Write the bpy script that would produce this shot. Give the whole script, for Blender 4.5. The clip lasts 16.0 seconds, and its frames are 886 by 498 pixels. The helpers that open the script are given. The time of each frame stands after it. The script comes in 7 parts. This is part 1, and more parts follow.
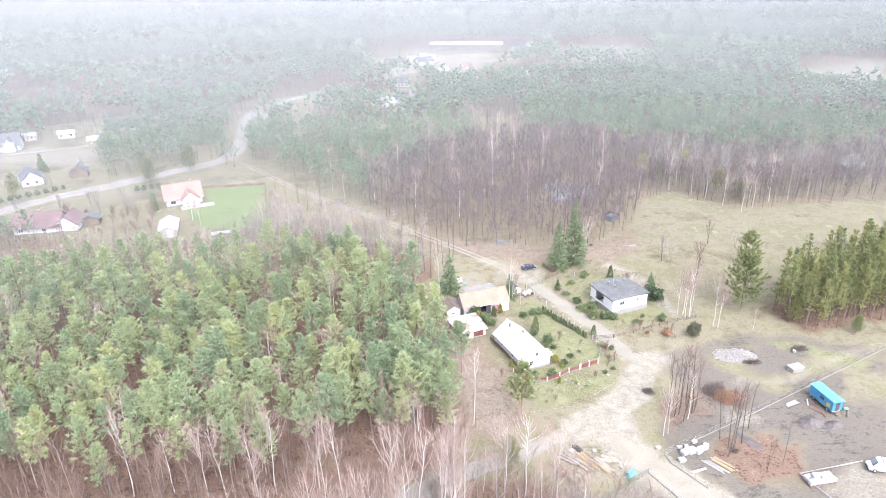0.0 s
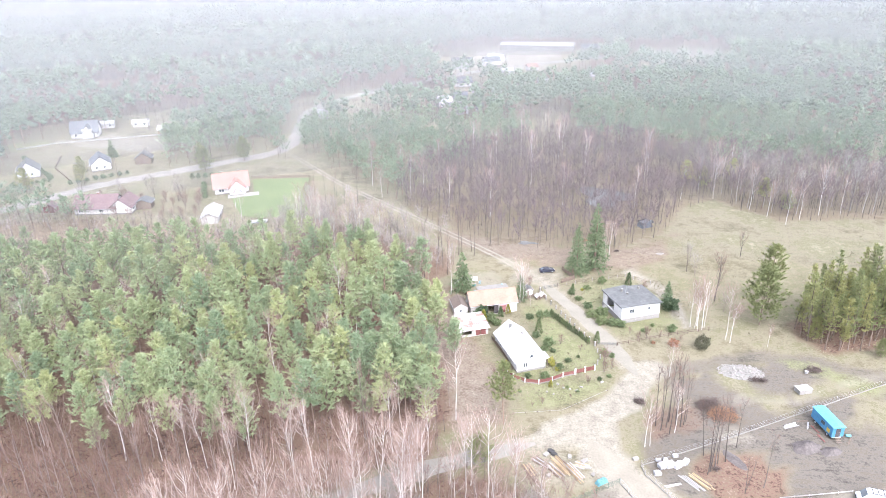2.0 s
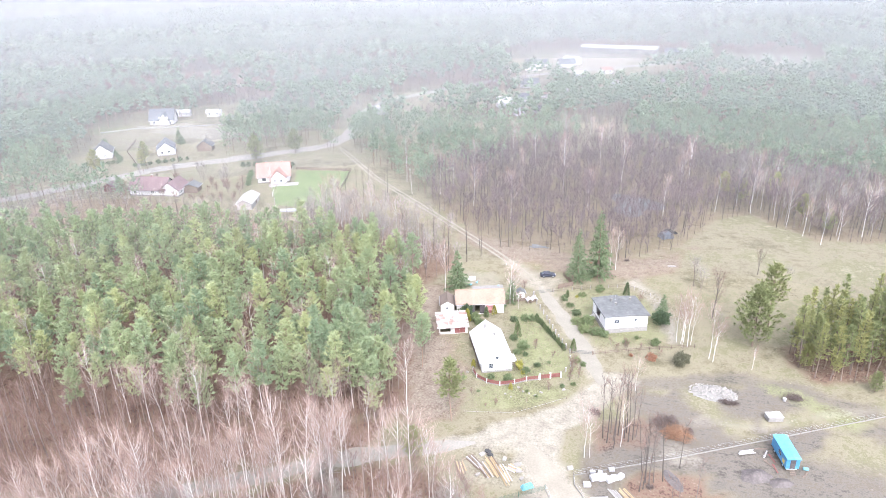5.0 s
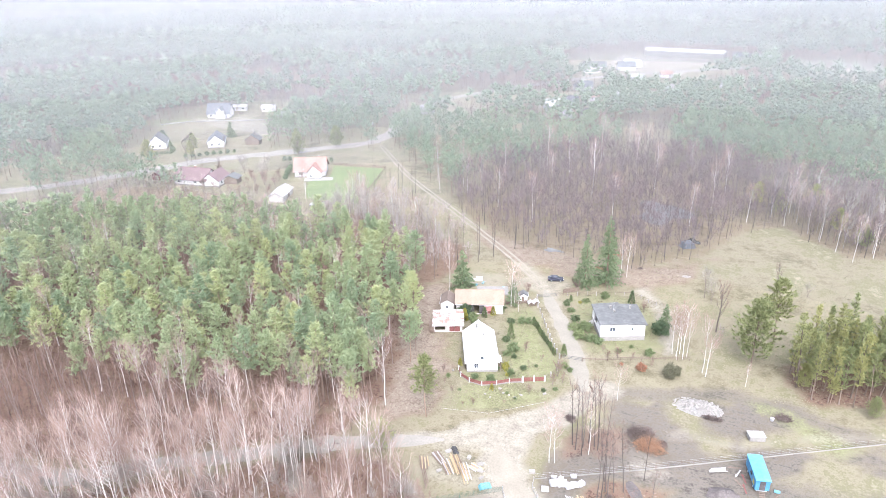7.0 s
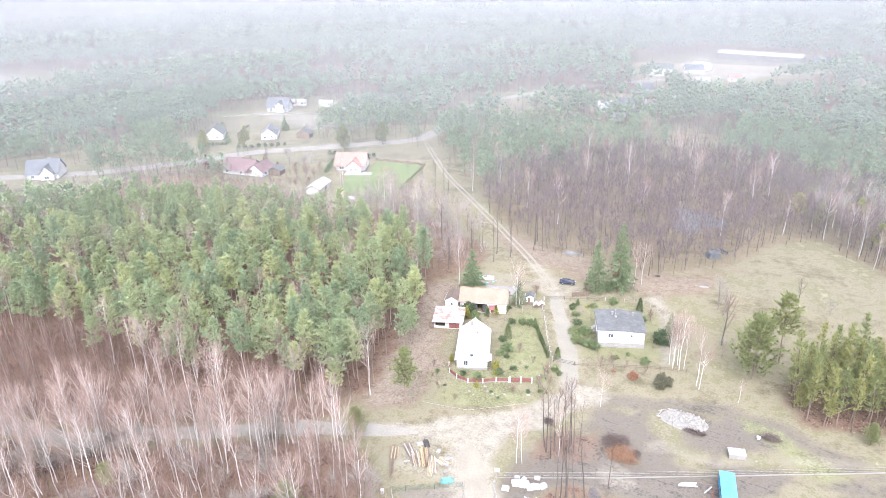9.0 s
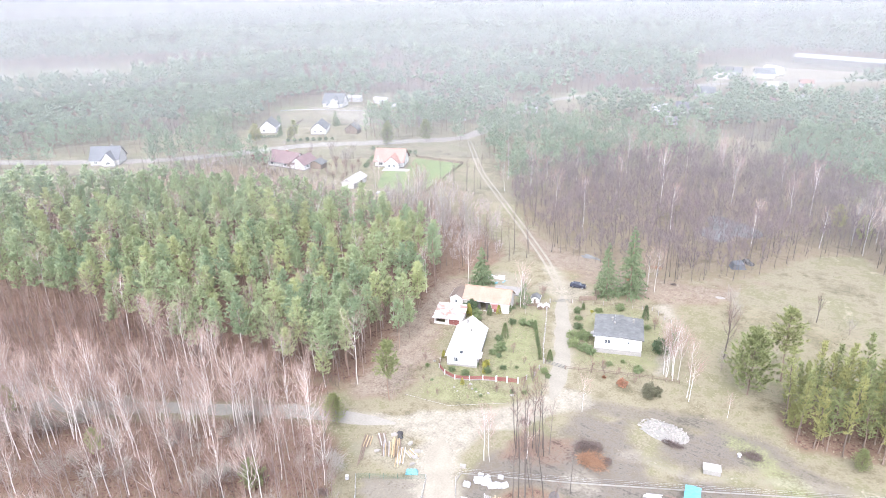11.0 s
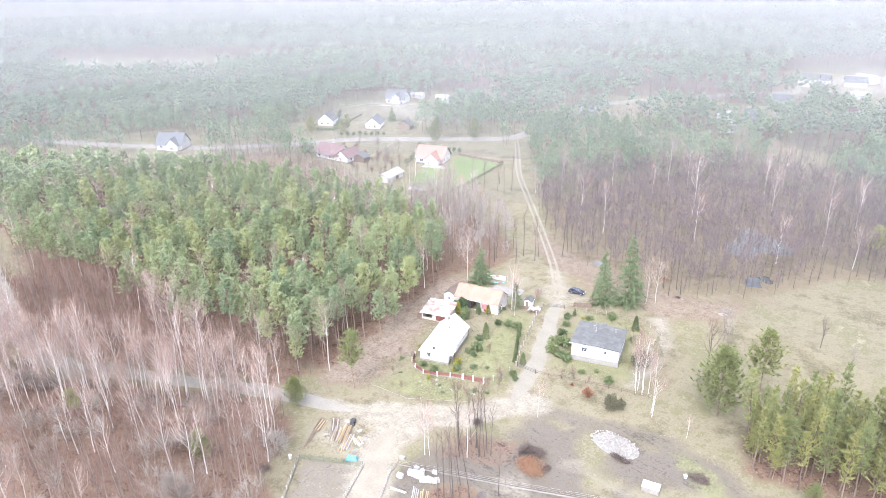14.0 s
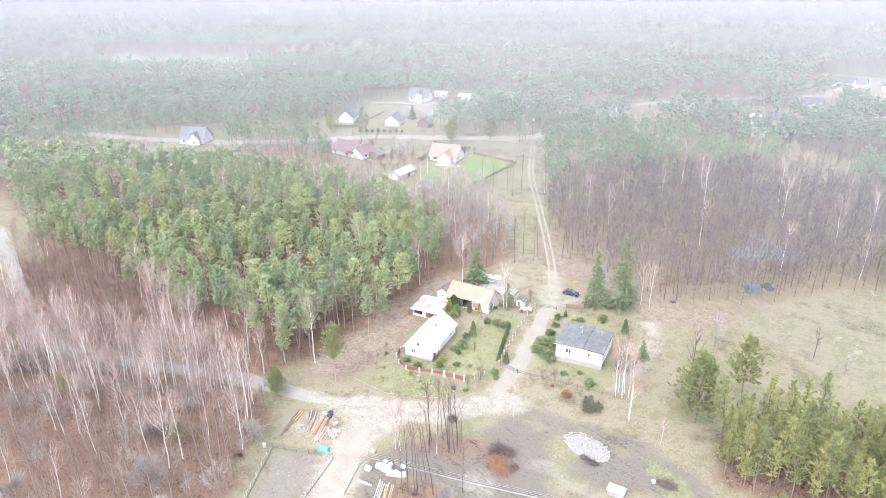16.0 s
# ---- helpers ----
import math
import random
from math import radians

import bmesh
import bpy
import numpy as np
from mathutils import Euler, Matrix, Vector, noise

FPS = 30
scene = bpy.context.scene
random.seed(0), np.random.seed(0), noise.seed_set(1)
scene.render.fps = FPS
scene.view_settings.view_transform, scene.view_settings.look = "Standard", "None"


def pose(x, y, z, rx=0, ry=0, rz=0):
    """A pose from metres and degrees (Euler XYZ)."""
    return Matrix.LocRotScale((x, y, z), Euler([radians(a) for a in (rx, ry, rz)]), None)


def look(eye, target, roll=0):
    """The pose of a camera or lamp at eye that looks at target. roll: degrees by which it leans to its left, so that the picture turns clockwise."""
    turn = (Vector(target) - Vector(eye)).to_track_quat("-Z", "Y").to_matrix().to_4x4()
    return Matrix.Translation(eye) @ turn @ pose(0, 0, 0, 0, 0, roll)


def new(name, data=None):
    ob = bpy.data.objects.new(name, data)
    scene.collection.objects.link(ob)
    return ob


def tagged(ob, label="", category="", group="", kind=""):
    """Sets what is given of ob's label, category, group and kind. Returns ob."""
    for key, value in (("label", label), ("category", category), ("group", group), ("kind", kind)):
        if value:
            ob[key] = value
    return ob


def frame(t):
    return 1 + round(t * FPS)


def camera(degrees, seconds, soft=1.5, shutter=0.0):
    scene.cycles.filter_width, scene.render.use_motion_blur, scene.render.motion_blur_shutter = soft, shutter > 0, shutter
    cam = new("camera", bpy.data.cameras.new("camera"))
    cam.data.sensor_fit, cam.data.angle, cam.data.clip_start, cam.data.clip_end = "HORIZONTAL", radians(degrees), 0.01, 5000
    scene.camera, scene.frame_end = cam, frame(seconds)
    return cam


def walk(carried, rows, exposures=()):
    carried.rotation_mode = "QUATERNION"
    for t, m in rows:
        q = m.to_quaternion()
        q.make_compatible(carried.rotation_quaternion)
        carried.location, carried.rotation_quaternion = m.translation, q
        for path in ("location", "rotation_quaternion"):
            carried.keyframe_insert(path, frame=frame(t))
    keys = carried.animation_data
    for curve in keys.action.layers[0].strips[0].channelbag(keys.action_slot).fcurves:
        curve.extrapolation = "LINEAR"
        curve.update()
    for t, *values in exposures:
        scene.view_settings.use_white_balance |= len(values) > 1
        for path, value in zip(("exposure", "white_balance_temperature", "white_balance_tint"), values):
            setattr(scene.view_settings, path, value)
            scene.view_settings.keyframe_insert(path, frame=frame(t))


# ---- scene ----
cam = camera(66.1, 16.0, soft=0.85)
METRES, EYE, TILT, LEAN, TURN = 140.0, 88.77, -24.10, 1.20, 0.0
ROWS = [
    (0.0, 0.0, 0.0, 0.0, 0.0, 0.0, 0.0),
    (0.5, 0.0329, -0.003, -0.0008, 1.29, -0.01, -0.59),
    (1.0, 0.0656, -0.005, -0.0012, 2.99, -0.06, -1.33),
    (1.5, 0.0986, -0.0061, -0.0013, 4.91, -0.12, -2.17),
    (2.0, 0.1296, -0.0059, -0.0012, 6.71, -0.19, -2.93),
    (2.5, 0.1625, -0.0047, -0.0005, 8.62, -0.29, -3.76),
    (3.0, 0.1961, -0.0031, 0.001, 9.91, -0.4, -4.31),
    (3.5, 0.2291, -0.0004, 0.0027, 10.99, -0.49, -4.82),
    (6.0, 0.3934, 0.0245, 0.0178, 17.47, -1.19, -7.63),
    (6.5, 0.4249, 0.0314, 0.0219, 18.8, -1.37, -8.18),
    (7.0, 0.4564, 0.0391, 0.0264, 20.99, -1.69, -9.05),
    (7.5, 0.4884, 0.0477, 0.0308, 23.32, -2.09, -9.9),
    (8.0, 0.5197, 0.0572, 0.036, 25.14, -2.44, -10.57),
    (8.5, 0.5507, 0.0677, 0.0419, 26.61, -2.76, -11.12),
    (9.0, 0.5815, 0.0795, 0.0472, 27.6, -2.96, -11.52),
    (11.5, 0.7255, 0.1506, 0.0799, 36.07, -4.95, -14.37),
    (12.0, 0.7527, 0.1676, 0.0878, 37.8, -5.4, -14.93),
    (12.5, 0.7792, 0.1851, 0.0961, 39.35, -5.81, -15.45),
    (13.0, 0.8056, 0.2038, 0.1046, 40.79, -6.21, -15.91),
    (13.5, 0.8305, 0.2221, 0.1131, 41.75, -6.48, -16.25),
    (14.0, 0.8499, 0.2365, 0.12, 42.58, -6.78, -16.55),
    (14.5, 0.8666, 0.2491, 0.1257, 43.42, -7.03, -16.82),
    (15.0, 0.8814, 0.2612, 0.131, 44.23, -7.27, -17.08),
    (15.5, 0.8966, 0.274, 0.1364, 45.07, -7.53, -17.34),
    (16.0, 0.9125, 0.2885, 0.1429, 46.0, -7.86, -17.61),
]
walk(cam, [(t, pose(0, 0, EYE, TILT, LEAN, TURN) @ pose(METRES * x, METRES * y, METRES * z, 90 + pitch, roll, yaw)) for t, x, y, z, yaw, pitch, roll in ROWS],
     exposures=[(0.0, 2.9, 6150, 17), (16.0, 2.9, 6150, 17)])

# ---- world, sun, exposure ----
world = bpy.data.worlds.new("overcast")
scene.world = world
world.use_nodes = True
wn, wl = world.node_tree.nodes, world.node_tree.links
sky = wn.new("ShaderNodeTexSky")
sky.sky_type, sky.sun_disc = "NISHITA", False
sky.sun_elevation, sky.sun_rotation = radians(48), radians(155)
sky.air_density, sky.dust_density, sky.ozone_density = 1.0, 2.0, 1.0
cloud = wn.new("ShaderNodeHueSaturation")
cloud.inputs["Saturation"].default_value = 0.3
wl.new(sky.outputs["Color"], cloud.inputs["Color"])
wl.new(cloud.outputs["Color"], wn["Background"].inputs["Color"])
wn["Background"].inputs["Strength"].default_value = 0.15

sun = new("sun", bpy.data.lights.new("sun", "SUN"))
sun.data.energy, sun.data.angle, sun.data.color = 0.7, radians(40), (1.0, 0.98, 0.96)
sun.matrix_world = look((0, 0, 0), (math.sin(radians(155)) * -0.67, math.cos(radians(155)) * -0.67, -0.74))

# ---- materials ----
def node_mat(name):
    m = bpy.data.materials.new(name)
    m.use_nodes = True
    return m, m.node_tree.nodes, m.node_tree.links, m.node_tree.nodes["Principled BSDF"]


def ramp_of(nodes, cols):
    r = nodes.new("ShaderNodeValToRGB")
    e = r.color_ramp.elements
    while len(e) < len(cols):
        e.new(0.5)
    for i, c in enumerate(cols):
        e[i].position = i / (len(cols) - 1)
        e[i].color = (*c, 1)
    return r


def surface(name, cols, fine=2.0, coarse=0.15, rough=0.85, bump=0.2, metal=0.0, pick="", sheen=0.0, leaf=0.0, spec=0.3, depth=0.05):
    """A surface whose colour runs through cols by fine grain, coarse stains and, if asked, a random pick per object or per piece."""
    m, n, l, p = node_mat(name)
    tc = n.new("ShaderNodeTexCoord")
    fac = None
    weights = ((fine, 0.5, 6), (coarse, 0.5, 3))
    for scale, w, det in weights:
        tex = n.new("ShaderNodeTexNoise")
        tex.inputs["Scale"].default_value, tex.inputs["Detail"].default_value = scale, det
        tex.inputs["Roughness"].default_value = 0.6
        l.new(tc.outputs["Object"], tex.inputs["Vector"])
        mr = n.new("ShaderNodeMapRange")
        mr.inputs["From Min"].default_value, mr.inputs["From Max"].default_value = 0.3, 0.7
        mr.inputs["To Max"].default_value = w
        l.new(tex.outputs["Fac"], mr.inputs["Value"])
        if fac is None:
            grain, fac = tex, mr.outputs["Result"]
        else:
            add = n.new("ShaderNodeMath")
            l.new(fac, add.inputs[0]), l.new(mr.outputs["Result"], add.inputs[1])
            fac = add.outputs[0]
    if pick:
        src = n.new("ShaderNodeObjectInfo" if pick == "object" else "ShaderNodeNewGeometry")
        mix = n.new("ShaderNodeMix")
        mix.inputs["Factor"].default_value = 0.6 if pick == "object" else 0.5
        l.new(fac, mix.inputs["A"])
        l.new(src.outputs["Random" if pick == "object" else "Random Per Island"], mix.inputs["B"])
        fac = mix.outputs["Result"]
    r = ramp_of(n, cols)
    l.new(fac, r.inputs["Fac"])
    l.new(r.outputs["Color"], p.inputs["Base Color"])
    p.inputs["Roughness"].default_value, p.inputs["Metallic"].default_value = rough, metal
    p.inputs["Specular IOR Level"].default_value = spec
    if sheen:
        p.inputs["Sheen Weight"].default_value, p.inputs["Sheen Roughness"].default_value = sheen, 0.6
    if bump:
        b = n.new("ShaderNodeBump")
        b.inputs["Strength"].default_value, b.inputs["Distance"].default_value = bump, depth
        l.new(grain.outputs["Fac"], b.inputs["Height"])
        l.new(b.outputs["Normal"], p.inputs["Normal"])
    if leaf:
        tr = n.new("ShaderNodeBsdfTranslucent")
        l.new(r.outputs["Color"], tr.inputs["Color"])
        mx = n.new("ShaderNodeMixShader")
        mx.inputs["Fac"].default_value = leaf
        l.new(p.outputs["BSDF"], mx.inputs[1]), l.new(tr.outputs["BSDF"], mx.inputs[2])
        l.new(mx.outputs["Shader"], n["Material Output"].inputs["Surface"])
    return m


def glass_mat(name, tint):
    m, n, l, p = node_mat(name)
    p.inputs["Base Color"].default_value = (*tint, 1)
    p.inputs["Roughness"].default_value, p.inputs["Specular IOR Level"].default_value = 0.05, 0.8
    return m


M = {
    "needles": surface("pine needles", [(0.13, 0.179, 0.115), (0.193, 0.245, 0.142), (0.257, 0.294, 0.156), (0.315, 0.33, 0.148)], 0.35, 0.3, 0.7, 0, pick="object", leaf=0.33),
    "needles_stand": surface("pine needles of a wood's edge", [(0.135, 0.188, 0.118), (0.18, 0.236, 0.14), (0.23, 0.275, 0.15), (0.285, 0.305, 0.15)], 0.05, 0.02, 0.8, 0, pick="island", leaf=0.4),
    "needles_edge": surface("pine needles beside the fields", [(0.125, 0.175, 0.118), (0.17, 0.222, 0.145), (0.22, 0.265, 0.16)], 0.25, 0.03, 0.9, 0, leaf=0.4),
    "needles_slim": surface("olive pine needles", [(0.12, 0.147, 0.07), (0.16, 0.182, 0.08), (0.2, 0.211, 0.085), (0.255, 0.249, 0.093)], 1.2, 0.3, 0.7, 0, pick="object", leaf=0.4),
    # part of the distance haze is mixed into these needles' colour
    "needles_far": surface("far pine needles, haze in their colour", [(0.125, 0.168, 0.115), (0.155, 0.202, 0.136), (0.185, 0.228, 0.15)], 0.3, 0.03, 0.9, 0, leaf=0.4),
    "needles_spruce": surface("spruce needles", [(0.063, 0.092, 0.051), (0.1, 0.134, 0.07), (0.142, 0.173, 0.087)], 2, 0.4, 0.7, 0, pick="island", leaf=0.2),
    "pine_bark": surface("pine bark", [(0.106, 0.077, 0.065), (0.156, 0.115, 0.092), (0.213, 0.144, 0.104)], 3, 0.2, 0.95, 0.4, pick="object"),
    "slim_bark": surface("dark pine bark", [(0.07, 0.055, 0.046), (0.105, 0.082, 0.068), (0.15, 0.115, 0.092)], 3, 0.2, 0.95, 0.4, pick="object"),
    "birch_bark": surface("birch bark", [(0.25, 0.235, 0.215), (0.38, 0.36, 0.335), (0.49, 0.468, 0.44)], 5, 0.5, 0.8, 0.1, pick="object"),
    "aspen_bark": surface("aspen bark", [(0.13, 0.12, 0.108), (0.2, 0.187, 0.17), (0.3, 0.285, 0.262)], 4, 0.4, 0.85, 0.1, pick="object"),
    "birch_twigs": surface("birch twigs", [(0.165, 0.11, 0.09), (0.215, 0.155, 0.13), (0.275, 0.215, 0.188)], 1, 0.3, 0.9, 0, pick="object"),
    "alder_bark": surface("alder bark", [(0.102, 0.084, 0.074), (0.15, 0.122, 0.108), (0.204, 0.168, 0.146)], 3, 0.3, 0.95, 0.2, pick="object"),
    "wet_bark": surface("dark wet bark", [(0.042, 0.035, 0.031), (0.067, 0.056, 0.05), (0.102, 0.088, 0.078)], 3, 0.3, 0.9, 0.2, pick="object"),
    "alder_twigs": surface("alder twigs", [(0.1, 0.062, 0.049), (0.138, 0.09, 0.072), (0.178, 0.125, 0.102)], 1, 0.1, 0.9, 0, pick="object"),
    "brush_twigs": surface("reddish brush twigs", [(0.066, 0.038, 0.033), (0.1, 0.059, 0.051), (0.145, 0.093, 0.081)], 0.3, 0.06, 0.9, 0, pick="island"),
    "grey_twigs": surface("grey lichen twigs", [(0.15, 0.135, 0.117), (0.195, 0.18, 0.16), (0.24, 0.225, 0.202)], 1, 0.1, 0.9, 0, pick="object"),
    "wood_stems": surface("bare wood stems", [(0.04, 0.034, 0.031), (0.068, 0.057, 0.052), (0.12, 0.104, 0.096)], 0.3, 0.04, 0.95, 0, pick="island"),
    "pale_twigs": surface("pale dry thicket twigs", [(0.165, 0.14, 0.13), (0.215, 0.186, 0.173), (0.265, 0.235, 0.22)], 0.3, 0.03, 0.95, 0, pick="island"),
    "wood_twigs": surface("bare wood twigs", [(0.066, 0.048, 0.048), (0.093, 0.07, 0.07), (0.132, 0.104, 0.102)], 0.3, 0.03, 0.95, 0, pick="island", sheen=0.1),
    "shrub": surface("evergreen shrub leaves", [(0.06, 0.085, 0.045), (0.1, 0.13, 0.062), (0.145, 0.168, 0.075)], 2, 0.4, 0.7, 0, pick="object", leaf=0.25),
    "shrub_dark": surface("dark evergreen leaves", [(0.03, 0.052, 0.028), (0.055, 0.083, 0.042), (0.09, 0.12, 0.058)], 2, 0.4, 0.7, 0, pick="island", leaf=0.2),
    "juniper": surface("dull juniper needles", [(0.06, 0.06, 0.04), (0.095, 0.095, 0.06), (0.14, 0.135, 0.088)], 2, 0.4, 0.8, 0, pick="island", leaf=0.2),
    "thuja_gold": surface("golden thuja leaves", [(0.12, 0.125, 0.03), (0.2, 0.195, 0.04), (0.27, 0.245, 0.055)], 2, 0.4, 0.7, 0, pick="island", leaf=0.25),
    "dry_leaves": surface("dry beech leaves", [(0.15, 0.072, 0.042), (0.2, 0.102, 0.062), (0.24, 0.14, 0.092)], 2, 0.4, 0.8, 0, pick="island", leaf=0.25),
    "plaster_white": surface("white plaster", [(0.36, 0.355, 0.345), (0.44, 0.435, 0.425), (0.5, 0.495, 0.485)], 1.5, 0.3, 0.85, 0.05),
    "plaster_old": surface("old limewashed plaster", [(0.25, 0.235, 0.215), (0.34, 0.325, 0.305), (0.42, 0.405, 0.385)], 1.5, 0.5, 0.9, 0.1),
    "roof_white": surface("pale metal roof sheet", [(0.3, 0.303, 0.305), (0.36, 0.363, 0.366), (0.42, 0.424, 0.427)], 0.8, 0.2, 0.5, 0.05),
    "roof_grey": surface("grey bitumen roof", [(0.055, 0.057, 0.057), (0.08, 0.083, 0.082), (0.112, 0.115, 0.113)], 1.2, 0.3, 0.8, 0.1),
    "roof_orange": surface("faded clay roof tiles", [(0.135, 0.09, 0.066), (0.182, 0.128, 0.098), (0.22, 0.161, 0.128)], 3, 0.4, 0.9, 0.3),
    "roof_red": surface("red clay roof tiles", [(0.17, 0.095, 0.078), (0.215, 0.13, 0.108), (0.245, 0.16, 0.138)], 3, 0.3, 0.8, 0.3),
    "roof_wine": surface("wine red roof tiles", [(0.082, 0.052, 0.054), (0.111, 0.075, 0.076), (0.135, 0.098, 0.097)], 3, 0.3, 0.8, 0.3),
    "roof_slate": surface("blue grey roof tiles", [(0.062, 0.068, 0.077), (0.083, 0.09, 0.1), (0.108, 0.115, 0.124)], 3, 0.3, 0.75, 0.3),
    "roof_rust": surface("patched rusty roof sheet", [(0.15, 0.075, 0.06), (0.2, 0.15, 0.13), (0.36, 0.35, 0.34), (0.44, 0.43, 0.42)], 0.6, 0.35, 0.7, 0.1),
    "roof_dark": surface("dark blue grey canvas", [(0.045, 0.05, 0.058), (0.075, 0.082, 0.092), (0.11, 0.118, 0.13)], 2, 0.5, 0.7, 0.2),
    "roof_annex": surface("brown weathered roof felt", [(0.085, 0.066, 0.054), (0.115, 0.092, 0.077), (0.15, 0.122, 0.104)], 2, 0.4, 0.9, 0.2),
    "wood": surface("weathered boards", [(0.075, 0.052, 0.04), (0.12, 0.092, 0.072), (0.17, 0.137, 0.11)], 3, 0.4, 0.9, 0.3),
    "wood_new": surface("fresh sawn timber", [(0.2, 0.145, 0.08), (0.26, 0.2, 0.12), (0.31, 0.25, 0.165)], 4, 0.5, 0.8, 0.2, pick="object"),
    "wood_red": surface("red stained boards", [(0.1, 0.034, 0.03), (0.135, 0.05, 0.045), (0.17, 0.075, 0.068)], 3, 0.5, 0.8, 0.2),
    # near-black tone stands for the shade inside open doorways
    "wood_dark": surface("near-black boards, doorway shade in their colour", [(0.025, 0.022, 0.022), (0.05, 0.045, 0.045), (0.08, 0.07, 0.07)], 3, 0.5, 0.9, 0.2),
    "pink": surface("faded pink paint", [(0.25, 0.1, 0.1), (0.3, 0.145, 0.14), (0.34, 0.19, 0.18)], 3, 0.6, 0.8, 0.1),
    "stone": surface("grey plinth render", [(0.12, 0.115, 0.105), (0.165, 0.16, 0.148), (0.21, 0.2, 0.188)], 4, 0.6, 0.95, 0.3),
    "concrete": surface("pale concrete", [(0.18, 0.175, 0.165), (0.24, 0.235, 0.225), (0.3, 0.29, 0.28)], 3, 0.5, 0.9, 0.2, pick="object"),
    "gate": surface("dark gate paint", [(0.05, 0.052, 0.05), (0.085, 0.088, 0.085)], 4, 1, 0.6, 0),
    "glass": glass_mat("window glass", (0.05, 0.06, 0.07)),
    "frame_white": surface("white window frame", [(0.70, 0.70, 0.69), (0.80, 0.80, 0.79)], 4, 1, 0.5, 0),
    "brick": surface("red brick chimney", [(0.14, 0.062, 0.045), (0.18, 0.088, 0.066), (0.21, 0.12, 0.094)], 6, 1, 0.9, 0.3),
    "steel": surface("galvanised steel", [(0.30, 0.31, 0.32), (0.42, 0.43, 0.44)], 5, 1, 0.5, 0.05, metal=0.6),
    "black": surface("black rubber", [(0.02, 0.02, 0.02), (0.045, 0.045, 0.045)], 5, 1, 0.8, 0),
}


# ---- building helpers ----
def mesh_of(name, verts, faces, mat):
    """A mesh from arrays of corners and of faces with equal numbers of sides."""
    verts, faces = np.asarray(verts, np.float32), np.asarray(faces, np.int32)
    me = bpy.data.meshes.new(name)
    n, k = faces.shape
    me.vertices.add(len(verts))
    me.vertices.foreach_set("co", verts.ravel())
    me.loops.add(n * k)
    me.loops.foreach_set("vertex_index", faces.ravel())
    me.polygons.add(n)
    me.polygons.foreach_set("loop_start", np.arange(0, n * k, k, dtype=np.int32))
    me.update(calc_edges=True)
    me.validate()
    me.materials.append(mat)
    return me


def child(name, me, parent, label=""):
    ob = new(name, me)
    ob.parent = parent
    return tagged(ob, label)


def part(name, bm, material, parent, label=""):
    """Links a bmesh as one mesh object under a thing or a part."""
    me = bpy.data.meshes.new(name)
    bm.to_mesh(me)
    bm.free()
    me.materials.append(material)
    return child(name, me, parent, label)


def thing(name, m, label, category, group="", kind=""):
    ob = new(name)
    ob.empty_display_size = 0.3
    ob.matrix_world = m
    return tagged(ob, label, category, group, kind)


def add_box(bm, x0, y0, z0, x1, y1, z1, bevel=0.0):
    geo = bmesh.ops.create_cube(bm, size=1)
    vs = geo["verts"]
    for v in vs:
        v.co = Vector((x0 + (v.co.x + 0.5) * (x1 - x0), y0 + (v.co.y + 0.5) * (y1 - y0), z0 + (v.co.z + 0.5) * (z1 - z0)))
    if bevel:
        es = {e for v in vs for e in v.link_edges}
        bmesh.ops.bevel(bm, geom=list(es), offset=bevel, segments=1, affect="EDGES")
    return bm


def box(*a, bevel=0.0):
    return add_box(bmesh.new(), *a, bevel=bevel)


def add_prism(bm, outline, y0, y1):
    """A closed outline in x, z drawn out along y."""
    a = [bm.verts.new((x, y0, z)) for x, z in outline]
    b = [bm.verts.new((x, y1, z)) for x, z in outline]
    n = len(outline)
    bm.faces.new(a)
    bm.faces.new(b[::-1])
    for i in range(n):
        bm.faces.new((a[i], b[i], b[(i + 1) % n], a[(i + 1) % n]))
    bmesh.ops.recalc_face_normals(bm, faces=bm.faces)
    return bm


def add_tube(bm, p0, p1, r0, r1, sides=8):
    p0, p1 = Vector(p0), Vector(p1)
    geo = bmesh.ops.create_cone(bm, cap_ends=True, segments=sides, radius1=r0, radius2=r1, depth=(p1 - p0).length)
    q = (p1 - p0).to_track_quat("Z", "Y").to_matrix().to_4x4()
    bmesh.ops.transform(bm, matrix=Matrix.Translation((p0 + p1) / 2) @ q, verts=geo["verts"])
    return bm


def stone_lump(rng, size, flat=0.6):
    bm = bmesh.new()
    bmesh.ops.create_icosphere(bm, subdivisions=1, radius=size)
    for v in bm.verts:
        v.co *= 1 + rng.uniform(-0.3, 0.25)
        v.co.z *= flat
    return bm


# ---- plane noise and areas ----
LATTICE = np.random.RandomState(5).rand(128, 128)


def value_noise(x, y, cell):
    """Smooth noise from 0 to 1 over the plane, cell metres from bump to bump."""
    u, v = np.asarray(x) / cell + 7.3, np.asarray(y) / cell + 3.1
    i, j = np.floor(u).astype(int), np.floor(v).astype(int)
    f, g = u - i, v - j
    f, g = f * f * (3 - 2 * f), g * g * (3 - 2 * g)
    a, b = LATTICE[i % 128, j % 128], LATTICE[(i + 1) % 128, j % 128]
    c, d = LATTICE[i % 128, (j + 1) % 128], LATTICE[(i + 1) % 128, (j + 1) % 128]
    return (a * (1 - f) + b * f) * (1 - g) + (c * (1 - f) + d * f) * g


